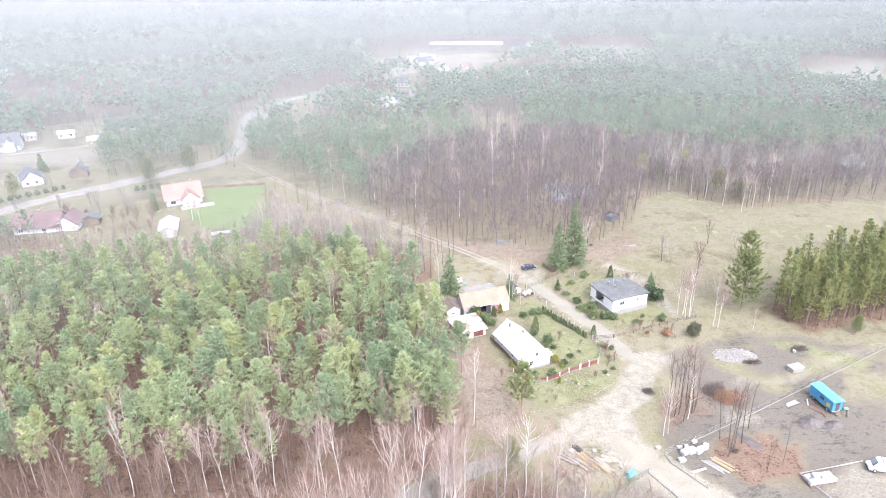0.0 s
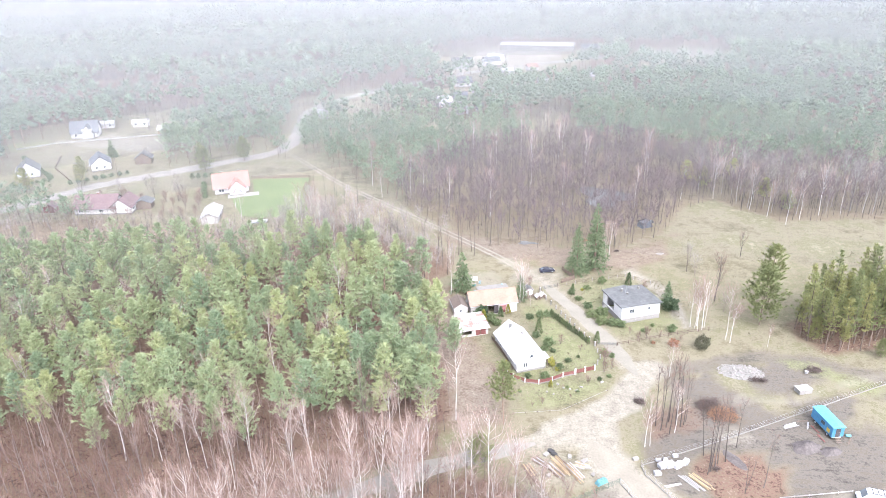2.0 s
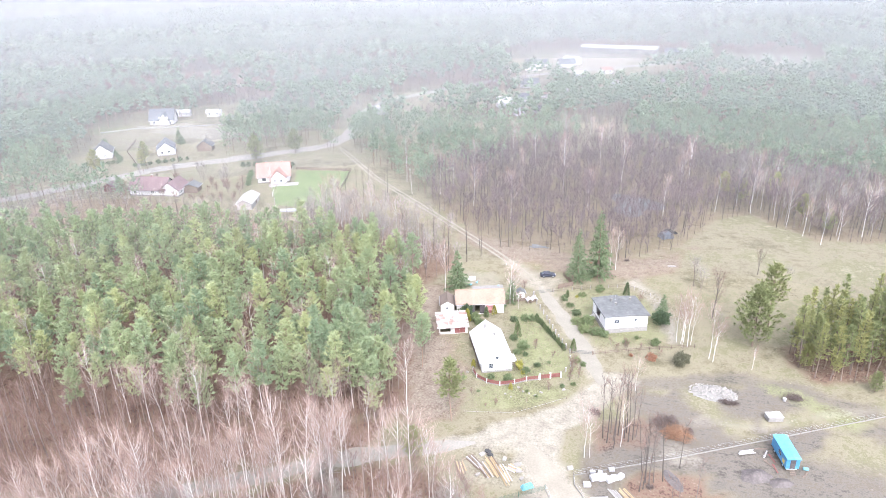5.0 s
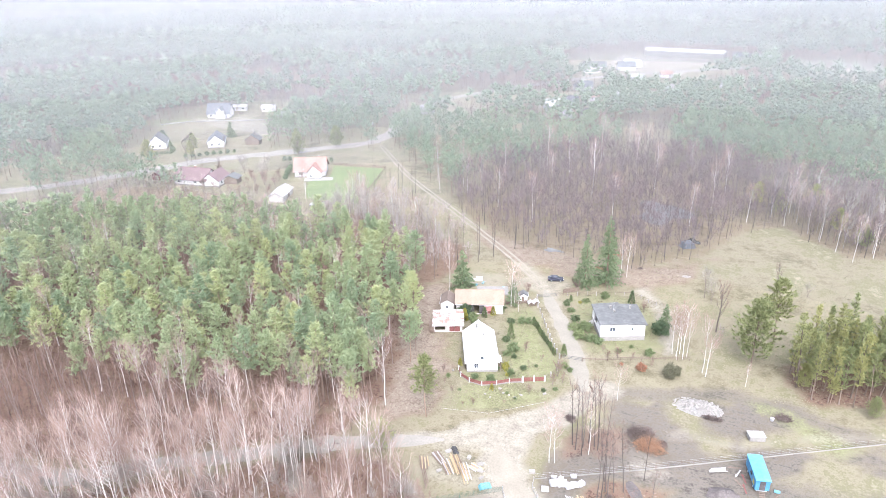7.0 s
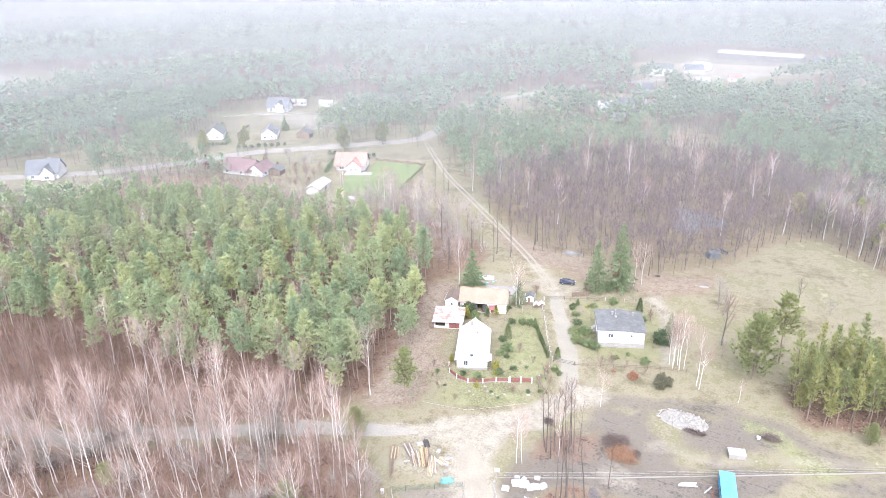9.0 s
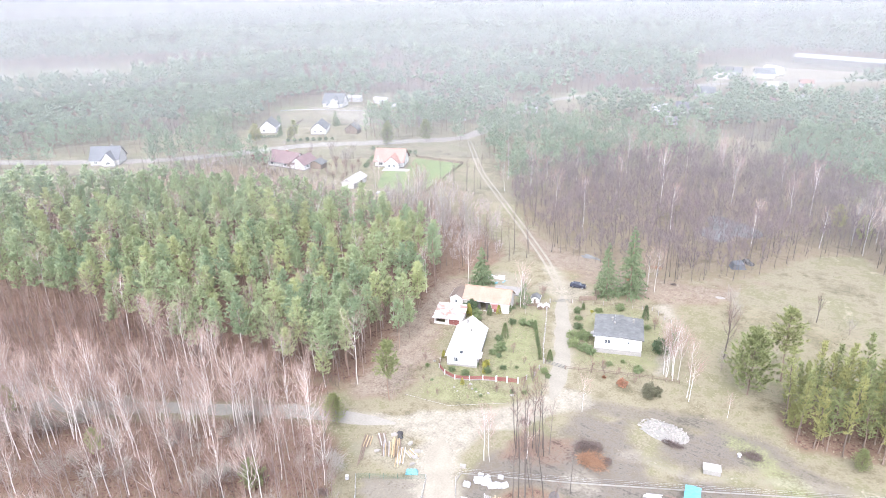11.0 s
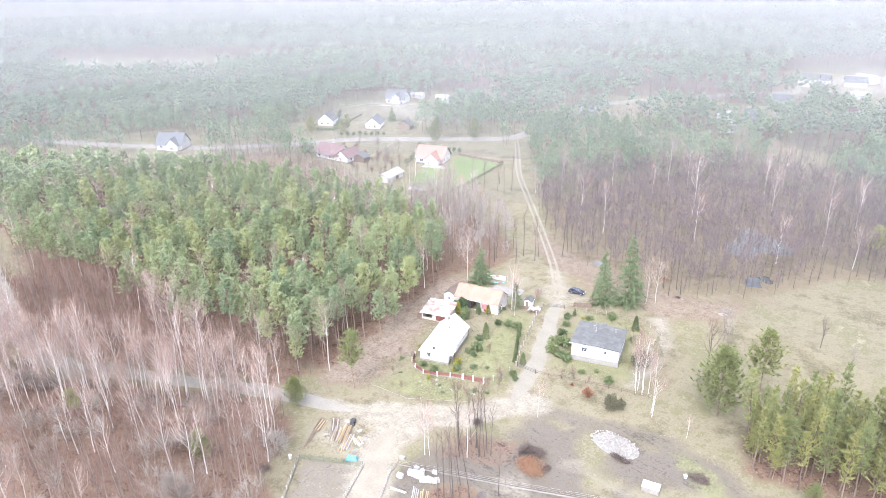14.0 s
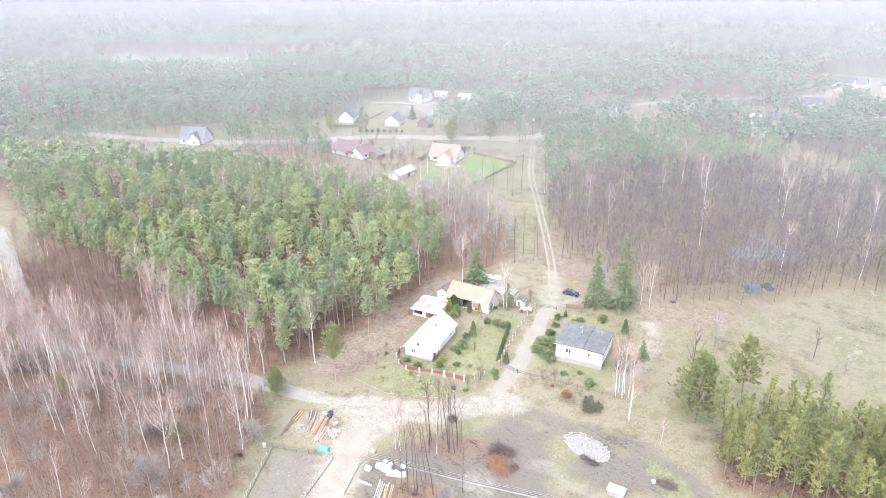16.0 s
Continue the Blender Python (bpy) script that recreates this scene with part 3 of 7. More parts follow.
mown_field(GREEN_FIELD, 0.06, surface("mown spring grass", [(0.075, 0.1, 0.044), (0.097, 0.124, 0.054), (0.122, 0.146, 0.07)], 0.5, 0.08, 0.95, 0), "bright green mown plot beside the red-roofed house")
RUTS = ((-0.8, -0.32), (0.32, 0.8))
ribbon("road_west", ROAD_WEST, 2.2, M["gravel"], "grey gravel road between bare birches", z=0.05)
ribbon("road_south", ROAD_SOUTH, 3.0, M["track"], "pale sandy road leading from the junction", z=0.06)
ribbon("road_drive", LANE[:4], 1.9, M["drive"], "pale sandy drive between two gardens", z=0.05)
ribbon("road_lane", LANE[3:], 1.6, M["track"], "sandy farm lane with two wheel ruts", RUTS, 0.05)
ribbon("road_ditch", [(-140, 68), (-112, 66.5), (-92, 64.5), (-78, 62)], 0.7, M["track"], "narrow pale ditch beside the gravel road", z=0.05, cat="ditch")
ribbon("road_far", FAR_ROAD, 3.9, M["asphalt_road"], "pale asphalt village road", z=0.05)


# ---- trees ----
def tubes(p0, p1, r0, r1, sides):
    """Many tapered limbs at once: corner and triangle arrays."""
    p0, p1, r0, r1 = (np.asarray(a, float) for a in (p0, p1, r0, r1))
    d = p1 - p0
    d /= np.linalg.norm(d, axis=1, keepdims=True) + 1e-9
    ref = np.where(np.abs(d[:, 2:3]) > 0.9, np.array([[1.0, 0, 0]]), np.array([[0, 0, 1.0]]))
    a = np.cross(d, ref)
    a /= np.linalg.norm(a, axis=1, keepdims=True)
    b = np.cross(d, a)
    th = np.linspace(0, 2 * np.pi, sides, endpoint=False)
    ring = a[:, None] * np.cos(th)[None, :, None] + b[:, None] * np.sin(th)[None, :, None]
    v = np.concatenate([p0[:, None] + ring * r0[:, None, None], p1[:, None] + ring * r1[:, None, None]], 1)
    i = np.arange(sides)
    j = (i + 1) % sides
    t = np.concatenate([np.stack([i, j, sides + j], 1), np.stack([i, sides + j, sides + i], 1)])
    f = (np.arange(len(p0))[:, None, None] * 2 * sides + t[None]).reshape(-1, 3)
    return v.reshape(-1, 3), f


def blades(base, tip, width, rng, level=0.0, face=None):
    """Slender leaf-like triangles from base to tip; level: how far they lie open to the sky; face: the way each one faces."""
    d = tip - base
    if face is None:
        face = rng.normal(size=d.shape) + np.array([0, 0, level])
    side = np.cross(d, face)
    side *= (width / (np.linalg.norm(side, axis=1) + 1e-9))[:, None]
    v = np.stack([base + side * 0.5, base - side * 0.5, tip], 1)
    return v.reshape(-1, 3), np.arange(len(base) * 3).reshape(-1, 3)


def joined(pieces):
    vs, fs, n = [], [], 0
    for v, f in pieces:
        vs.append(v), fs.append(f + n)
        n += len(v)
    return np.concatenate(vs), np.concatenate(fs)


def pine_shape(rng, h, crown=0.5, width=2.4, levels=9, arms=6, tufts=4, needles=6, size=0.62, limbs=True, slim=1.0):
    """A Scots pine: trunk and limbs, and the tufts of its crown."""
    zs = np.linspace(0, h * 0.95, 7)
    bend = np.cumsum(rng.normal(0, 0.09, (7, 2)), 0)
    bend -= bend[0]
    pts = np.c_[bend, zs]
    rad = np.linspace(0.17, 0.035, 7) * (h / 16)
    wood = [tubes(pts[:-1], pts[1:], rad[:-1], rad[1:], 5)]
    b0, b1, tb = [], [], []
    for k in range(levels):
        f = min(max((k + rng.uniform(-0.35, 0.35)) / (levels - 1), 0.0), 1.0)
        z = h * (1 - crown) + f * h * crown * 0.93
        # widest low in the crown, drawn to a spire at the top
        reach = max(width * (1.03 - f) ** 0.7 * min(1, 0.6 + 1.6 * f), 0.3)
        root = np.array([np.interp(z, zs, bend[:, 0]), np.interp(z, zs, bend[:, 1]), z])
        turn = rng.uniform(0, 6.28)
        n = max(3, round(arms * (0.55 + 0.45 * reach / width)))
        for a in range(n):
            az = turn + a * 6.283 / n + rng.uniform(-0.45, 0.45)
            ln = reach * rng.uniform(0.55, 1.2)
            up = rng.uniform(0.05, 0.45) + 0.45 * f
            end = root + np.array([math.cos(az) * ln, math.sin(az) * ln, ln * up])
            b0.append(root), b1.append(end)
            for s in np.linspace(0.4, 1.0, tufts):
                tb.append(root + (end - root) * s + rng.normal(0, 0.07 * width, 3))
    for _ in range(3):
        tb.append(np.array([bend[-1, 0], bend[-1, 1], h * 0.95]) + rng.normal(0, 0.15, 3))
    b0, b1 = np.array(b0), np.array(b1)
    if limbs:
        wood.append(tubes(b0, b1, np.full(len(b0), 0.035), np.full(len(b0), 0.012), 3))
    else:
        wood = [tubes(pts[:1], pts[-1:], rad[:1], rad[-1:], 3)]
    # each tuft is a brush of needle shoots that fans out and up from its branch end
    tb = np.array(tb)
    axis = tb - np.c_[np.interp(tb[:, 2], zs, bend[:, 0]), np.interp(tb[:, 2], zs, bend[:, 1]), tb[:, 2]]
    axis /= np.linalg.norm(axis, axis=1, keepdims=True) + 0.3
    axis[:, 2] = 0.55
    axis = np.repeat(axis, needles, 0)
    tb = np.repeat(tb, needles, 0)
    way = axis * 1.1 + rng.normal(0, 0.62, tb.shape)
    way /= np.linalg.norm(way, axis=1, keepdims=True)
    ln = size * rng.uniform(0.6, 1.3, len(tb))
    face = axis * np.array([0.7, 0.7, 0.0]) + np.array([0, 0, 0.9]) + rng.normal(0, 0.4, tb.shape)
    leaf = blades(tb - way * ln[:, None] * 0.25, tb + way * ln[:, None] * 0.85, size * slim * rng.uniform(0.4, 0.8, len(tb)), rng, face=face)
    return joined(wood), leaf


def clumped_pine(rng, h, width, clumps=8, shoots=40, size=1.3):
    """A pine seen from afar: trunk, and a crown of foliage clumps with loose shoots round them."""
    wood = tubes([[0, 0, 0]], [[0, 0, h * 0.9]], [0.2], [0.06], 3)
    unit = np.array([[1, 0, 0], [0, 1, 0], [-1, 0, 0], [0, -1, 0], [0, 0, 1], [0, 0, -1]], float)
    tri = np.array([[0, 1, 4], [1, 2, 4], [2, 3, 4], [3, 0, 4], [1, 0, 5], [2, 1, 5], [3, 2, 5], [0, 3, 5]])
    pieces, mids, outs = [], [], []
    for k in range(clumps):
        f = (k + 0.5) / clumps
        az = k * 2.4 + rng.uniform(-0.5, 0.5)
        reach = width * (1.0 - f) ** 0.7 * rng.uniform(0.45, 0.75)
        c = np.array([math.cos(az) * reach, math.sin(az) * reach, h * (0.56 + 0.38 * f)])
        r = width * rng.uniform(0.3, 0.42) * (1.1 - 0.45 * f)
        turn = rng.uniform(0, 1.57)
        v = unit @ np.array([[math.cos(turn), math.sin(turn), 0], [-math.sin(turn), math.cos(turn), 0], [0, 0, 1]]) * np.array([r, r, r * 0.62])
        pieces.append((v * rng.uniform(0.75, 1.25, (6, 1)) + c, tri))
        mids.append(c), outs.append(r)
    pick = rng.randint(0, clumps, shoots)
    d = rng.normal(size=(shoots, 3))
    d[:, 2] = np.abs(d[:, 2]) * 0.8
    d /= np.linalg.norm(d, axis=1, keepdims=True)
    base = np.array(mids)[pick] + d * np.array(outs)[pick][:, None] * np.array([0.9, 0.9, 0.6])
    pieces.append(blades(base, base + (d + rng.normal(0, 0.3, d.shape)) * size, np.full(shoots, size * 0.5), rng, face=d * 0.7 + np.array([0, 0, 0.8]) + rng.normal(0, 0.2, d.shape)))
    return wood, joined(pieces)


def spruce_shape(rng, h, width, levels=20, arms=9):
    pts = np.array([[0, 0, 0], [0, 0, h * 0.5], [0, 0, h]])
    r = np.array([0.02 * h, 0.012 * h, 0.02])
    wood = [tubes(pts[:-1], pts[1:], r[:-1], r[1:], 7)]
    base, tip, wid = [], [], []
    for k in range(levels):
        f = k / (levels - 1)
        z = h * (0.05 + 0.93 * f)
        reach = width * (1 - f) ** 0.85 + 0.12
        for a in range(max(4, int(arms * (1 - 0.5 * f)))):
            az = rng.uniform(0, 6.28)
            ln = reach * rng.uniform(0.75, 1.15)
            d = np.array([math.cos(az), math.sin(az), 0])
            for s in np.linspace(0.15, 0.9, 5):
                c = np.array([0, 0, z]) + d * ln * s + np.array([0, 0, -0.35 * ln * s + 0.12 * ln * s * s])
                for _ in range(3):
                    o = d * rng.uniform(0.2, 0.9) + rng.normal(0, 0.45, 3) + np.array([0, 0, -0.35])
                    base.append(c), tip.append(c + o * (0.35 + 0.12 * reach)), wid.append(rng.uniform(0.22, 0.42))
    return joined(wood), blades(np.array(base), np.array(tip), np.array(wid), rng)


def bare_shape(rng, h, spreadness=0.28, limbs=16, twigs=9, lean=0.04, start=0.35, thick=0.011, twig_w=0.035, sides=5, fork=1, stout=1.0):
    """A leafless broadleaf tree: trunk with limbs, and its twigs."""
    wood, t0, t1 = [], [], []
    for s in range(fork):
        n = 6
        zs = np.linspace(0, h * (1 - 0.12 * s), n)
        bend = np.cumsum(rng.normal(0, lean * h / 12, (n, 2)), 0)
        bend -= bend[0]
        if fork > 1:
            az = rng.uniform(0, 6.28)
            bend += np.outer(zs / h, [math.cos(az), math.sin(az)]) * h * 0.13
        pts = np.c_[bend, zs]
        rad = np.linspace(thick * h, 0.015, n)
        wood.append(tubes(pts[:-1], pts[1:], rad[:-1], rad[1:], sides))
        a0, a1, ra = [], [], []
        for k in range(limbs):
            f = start + (0.95 - start) * ((k + rng.uniform(0, 1)) / limbs) ** 0.8
            z = f * zs[-1]
            root = np.array([np.interp(z, zs, bend[:, 0]), np.interp(z, zs, bend[:, 1]), z])
            # limbs sweep out and then up towards the top of the crown
            ln = min(h * spreadness * rng.uniform(0.8, 1.5), (zs[-1] * 1.04 - z) * rng.uniform(0.7, 1.05) + 0.05 * h)
            az = rng.uniform(0, 6.28)
            out = np.array([math.cos(az), math.sin(az), 0.0]) * rng.uniform(0.35, 0.75)
            mid = root + out * ln * 0.5 + np.array([0, 0, ln * 0.4]) + rng.normal(0, 0.03 * ln, 3)
            end = mid + out * ln * 0.28 + np.array([0, 0, ln * 0.55]) + rng.normal(0, 0.06 * ln, 3)
            a0 += [root, mid]
            a1 += [mid, end]
            ra += [(0.0025 * h * stout, 0.0016 * h * stout), (0.0016 * h * stout, 0.006 * stout)]
            for _ in range(twigs):
                g = rng.uniform(0.25, 1.0)
                q = root + (mid - root) * g * 2 if g < 0.5 else mid + (end - mid) * (g - 0.5) * 2
                w = (end - root) / ln * 0.9 + rng.normal(0, 0.5, 3)
                t0.append(q), t1.append(q + w * ln * rng.uniform(0.15, 0.4))
        ra = np.array(ra)
        wood.append(tubes(np.array(a0), np.array(a1), ra[:, 0], ra[:, 1], 3))
    t0, t1 = np.array(t0), np.array(t1)
    side = blades(t0, t1, np.full(len(t0), twig_w), rng)
    mid = t0 + (t1 - t0) * rng.uniform(0.3, 0.7, (len(t0), 1))
    more = blades(mid, mid + (t1 - t0) * 0.5 + rng.normal(0, 0.2, mid.shape) * np.linalg.norm(t1 - t0, axis=1)[:, None], np.full(len(t0), twig_w * 0.8), rng)
    return joined(wood), joined([side, more])


def bush_shape(rng, h, w, count=260, size=0.3, stems=4):
    p0 = np.zeros((stems, 3))
    p1 = np.c_[rng.normal(0, w * 0.15, (stems, 2)), np.full(stems, h * 0.7)]
    wood = tubes(p0, p1, np.full(stems, 0.04), np.full(stems, 0.01), 4)
    d = rng.normal(size=(count, 3))
    d /= np.linalg.norm(d, axis=1, keepdims=True)
    r = rng.uniform(0.55, 1.0, count)[:, None]
    lump = 1 + 0.22 * np.sin(3 * np.arctan2(d[:, 1], d[:, 0]) + d[:, 2] * 4)[:, None]
    c = d * r * lump * np.array([w / 2, w / 2, h / 2]) + np.array([0, 0, h * 0.52])
    o = d * 0.7 + rng.normal(0, 0.6, d.shape)
    return wood, blades(c - o * size * 0.4, c + o * size * 0.6, size * rng.uniform(0.5, 1.0, count), rng)


def puff_shape(rng, h, w, count=700):
    """A willow clump: many fine twigs that fan out from several stems into a soft rounded crown."""
    stems = 7
    az = rng.uniform(0, 6.28, stems)
    p1 = np.c_[np.cos(az) * w * 0.28, np.sin(az) * w * 0.28, rng.uniform(0.45, 0.75, stems) * h]
    wood = tubes(np.c_[p1[:, :2] * 0.15, np.zeros(stems)], p1, np.full(stems, 0.07), np.full(stems, 0.025), 4)
    c = p1[rng.randint(0, stems, count)] * np.array([1, 1, 0.9]) + rng.normal(0, 0.1 * w, (count, 3))
    d = c - np.array([0, 0, h * 0.25])
    d /= np.linalg.norm(d, axis=1, keepdims=True) + 1e-9
    d += rng.normal(0, 0.35, d.shape)
    ln = rng.uniform(0.12, 0.3, (count, 1)) * h
    return wood, blades(c, c + d * ln, np.full(count, 0.075), rng, face=d * 0.3 + np.array([0, 0, 1.0]) + rng.normal(0, 0.5, d.shape))


def column_shape(rng, h, w, count=320, size=0.25):
    z = rng.uniform(0.02, 1, count) ** 0.9
    az = rng.uniform(0, 6.28, count)
    r = (w / 2) * (1 - z) ** 0.55 * rng.uniform(0.75, 1.1, count)
    c = np.c_[np.cos(az) * r, np.sin(az) * r, z * h * 0.95]
    o = np.c_[np.cos(az) * 0.35, np.sin(az) * 0.35, np.full(count, 0.9)] + rng.normal(0, 0.25, (count, 3))
    wood = tubes([[0, 0, 0]], [[0, 0, h * 0.8]], [0.06], [0.02], 5)
    return wood, blades(c - o * size * 0.3, c + o * size, size * rng.uniform(0.5, 0.9, count), rng)


class Kind:
    """A few grown shapes of one kind of plant, planted as things with a trunk and a crown each."""

    def __init__(self, name, shapes, bark, leaf, label, category, group="", crown="crown"):
        self.name, self.label, self.category, self.group, self.crown, self.n = name, label, category, group, crown, 0
        self.meshes = [(mesh_of(name + " trunk", *w, bark), mesh_of(name + " " + crown, *c, leaf)) for w, c in shapes]

    def plant(self, x, y, scale=1.0, turn=0.0, which=None, z=0.0, label="", group="", lean=0.0):
        wood, leaf = self.meshes[self.n % len(self.meshes) if which is None else which]
        self.n += 1
        ob = thing(self.name, pose(x, y, z - 0.12, lean, 0, turn) @ Matrix.Diagonal((scale, scale, scale, 1)), label or self.label, self.category, group or self.group)
        child("trunk", wood, ob)
        child(self.crown, leaf, ob)
        return ob


def scatter(poly, gap, rng, keep=None, tries=30):
    """Places in an area, each at least gap metres from the others."""
    xs, ys = [p[0] for p in poly], [p[1] for p in poly]
    n = int((max(xs) - min(xs)) * (max(ys) - min(ys)) / gap ** 2 * tries / 4)
    px, py = rng.uniform(min(xs), max(xs), n), rng.uniform(min(ys), max(ys), n)
    ok = inside(px, py, poly)
    if keep is not None:
        ok &= keep(px, py)
    cells, out = {}, []
    for x, y in zip(px[ok], py[ok]):
        i, j = int(x // gap), int(y // gap)
        if any(math.hypot(x - a, y - b) < gap for di in (-1, 0, 1) for dj in (-1, 0, 1) for a, b in cells.get((i + di, j + dj), ())):
            continue
        cells.setdefault((i, j), []).append((x, y))
        out.append((x, y))
    return out


def stand(name, shapes, places, lo, hi, bark, leaf, label, rng, category="woods"):
    """Trees past counting as one thing: all stems in one part, all crowns in another."""
    places = np.asarray(places)
    ob = thing(name, Matrix.Identity(4), label, category, kind="stuff")
    pick = rng.randint(0, len(shapes), len(places))
    for slot, pname, mat in ((0, "stems", bark), (1, "crowns", leaf)):
        vs, fs, n = [], [], 0
        r2 = np.random.RandomState(len(places))
        for k in range(len(shapes)):
            v, f = shapes[k][slot]
            c = places[pick == k]
            if not len(c):
                continue
            a, s = r2.uniform(0, 6.28, len(c)), r2.uniform(lo, hi, len(c))
            ca, sa = np.cos(a)[:, None], np.sin(a)[:, None]
            X = (v[:, 0] * ca - v[:, 1] * sa) * s[:, None] + c[:, :1]
            Y = (v[:, 0] * sa + v[:, 1] * ca) * s[:, None] + c[:, 1:2]
            Z = v[None, :, 2] * s[:, None] - 0.15
            vs.append(np.stack([X, Y, Z], -1).reshape(-1, 3))
            fs.append((f[None] + (np.arange(len(c)) * len(v))[:, None, None]).reshape(-1, 3) + n)
            n += len(c) * len(v)
        me = mesh_of(name + " " + pname, np.concatenate(vs), np.concatenate(fs), mat)
        me.polygons.foreach_set("use_smooth", np.ones(len(me.polygons), bool))
        tagged(child(pname, me, ob), kind="stuff")
    return ob


# ---- woods ----
MIST_WHITE = 0.29
rng = np.random.RandomState(11)
pine = Kind("pine_tree", [pine_shape(rng, h, c, w, tufts=3, needles=14, size=1.0, slim=0.38) for h, c, w in ((16, 0.54, 3.1), (17, 0.5, 2.9), (14.5, 0.6, 3.2), (18, 0.48, 2.8), (16.5, 0.54, 3.4), (13.5, 0.58, 2.8), (18.5, 0.48, 3.0))],
            M["pine_bark"], M["needles"], "tall slender Scots pine with a tufted green crown", "tree", "pines of the wood")
# the wood thins out towards the road junction
places = scatter(PINES_WEST, 4.4, rng, lambda x, y: value_noise(x, y, 9.0) > 0.16 + 0.3 * np.clip((x + 26) / 14, 0, 1) * np.clip((126 - y) / 10, 0, 1))
places.sort(key=lambda p: abs(p[0] + 35) * 0.55 + abs(p[1] - 120))
for i, (x, y) in enumerate(places[:285]):
    pine.plant(x, y, rng.uniform(0.8, 1.15), rng.uniform(0, 360), lean=rng.uniform(-2, 2))
# single pines and bare trees with long stems at the thin end of the wood
for x, y, k in ((-13, 106, 0.95), (-8.5, 108, 1.05), (-4, 112.5, 1.0), (0.5, 113, 0.85), (-6, 116.5, 1.1), (-1.5, 119, 0.95), (-9, 120, 1.0), (-11, 125, 1.1), (-4.5, 126, 0.9), (-7.5, 132, 1.05), (-14, 113, 1.05), (-1, 107, 0.7), (-10, 138, 0.9)):
    pine.plant(x, y, k, rng.uniform(0, 360), lean=rng.uniform(-3, 3))
rest = places[285:]
mid_pines = [pine_shape(rng, h, 0.5, 3.4, levels=8, arms=5, tufts=3, needles=7, size=1.1, slim=0.45) for h in (15.5, 16.5, 17.5)]
rest = np.array(rest)
off = np.hypot(rest[:, 0] - 60, rest[:, 1] - 10) > 250
stand("pine_wood", mid_pines, rest[~off], 0.8, 1.08, M["pine_bark"], M["needles_stand"], "dense stand of green Scots pines", rng)
stand("pine_wood", [clumped_pine(rng, h, 3.8, 7, 110, 1.2) for h in (15, 16, 17)], rest[off], 0.85, 1.1, M["pine_bark"], M["needles_stand"], "distant part of the green pine stand", rng)

birch = Kind("birch_tree", [bare_shape(rng, h, 0.28, 17, 24, 0.1, 0.32, 0.0078, 0.034, stout=0.8) for h in (14, 15.5, 13, 17)],
             M["birch_bark"], M["birch_twigs"], "leafless silver birch with white bark", "tree", "bare birches by the road")
alder = Kind("alder_tree", [bare_shape(rng, h, 0.26, 12, 15, 0.05, 0.42, 0.0085, 0.034) for h in (13, 14.5, 12, 15)],
             M["alder_bark"], M["alder_twigs"], "slender leafless brown tree", "tree", "bare trees by the road")
grey_tree = Kind("willow_tree", [bare_shape(rng, h, 0.38, 10, 17, 0.07, 0.2, 0.01, 0.044, fork=2) for h in (8, 9)],
                 M["alder_bark"], M["grey_twigs"], "bushy leafless grey tree with dense twigs", "tree", "grey bare trees")
willow = Kind("willow_bush", [puff_shape(rng, h, w) for h, w in ((6.5, 6.0), (7.5, 6.5), (5.5, 6.5))], M["alder_bark"], M["grey_twigs"], "rounded grey willow clump with fine twigs", "tree", "willows by the road")
for x, y in scatter(BIRCHES, 4.4, rng):
    # birches line the road, darker trees stand behind them and in the west
    k = rng.rand() + (0.0 if edge_distance(x, y, ROAD_WEST, False) < 9.5 else 0.45) + max(0.0, min(0.62, (-34 - x) * 0.03))
    (birch if k < 0.6 else alder).plant(x, y, rng.uniform(0.75, 1.15), rng.uniform(0, 360), lean=rng.uniform(-4, 4))
for x, y in scatter(SOUTH_WOOD, 2.9, rng, lambda x, y: y > 40 + 0 * x):
    # a dense strip of birches south of the road, willows and dark trees behind it
    near_road = edge_distance(x, y, ROAD_WEST, False) < 17 and x > -62
    k = rng.rand()
    kind = (birch if k < 0.6 else willow if k < 0.82 else alder) if near_road else (birch if k < 0.18 else willow if k < 0.36 else grey_tree if k < 0.46 else alder)
    kind.plant(x, y, rng.uniform(0.7, 1.12) , rng.uniform(0, 360), lean=rng.uniform(-5, 5))
for x, y, k in ((-57, 93, 0.95), (-43.5, 92.5, 1.1), (-40.5, 92.8, 1.0), (-35, 92.6, 1.1), (-31.5, 93.0, 1.05), (-33, 88, 1.0), (-24, 94.2, 0.95), (-20, 93.6, 1.1)):
    birch.plant(x, y, k, rng.uniform(0, 360), lean=rng.uniform(-4, 4))

for x, y in scatter([(-14, 105), (2, 109), (4, 118), (-2, 134), (-12, 140), (-18, 120)], 4.5, rng):
    alder.plant(x, y, rng.uniform(0.6, 1.0), rng.uniform(0, 360), lean=rng.uniform(-5, 5), group="bare trees below the pines")
# tall birches close along the southern side of the road
for x, y, sx, sy in zip(*along(ROAD_WEST[2:9], 2.1)):
    side = 1 if sy < 0 else -1
    for _ in range(2):
        d = side * rng.uniform(3.4, 11)
        if rng.rand() < 0.62 and x < 0:
            birch.plant(x + sx * d + rng.uniform(-1, 1), y + sy * d, rng.uniform(0.85, 1.2), rng.uniform(0, 360), lean=rng.uniform(-5, 5))

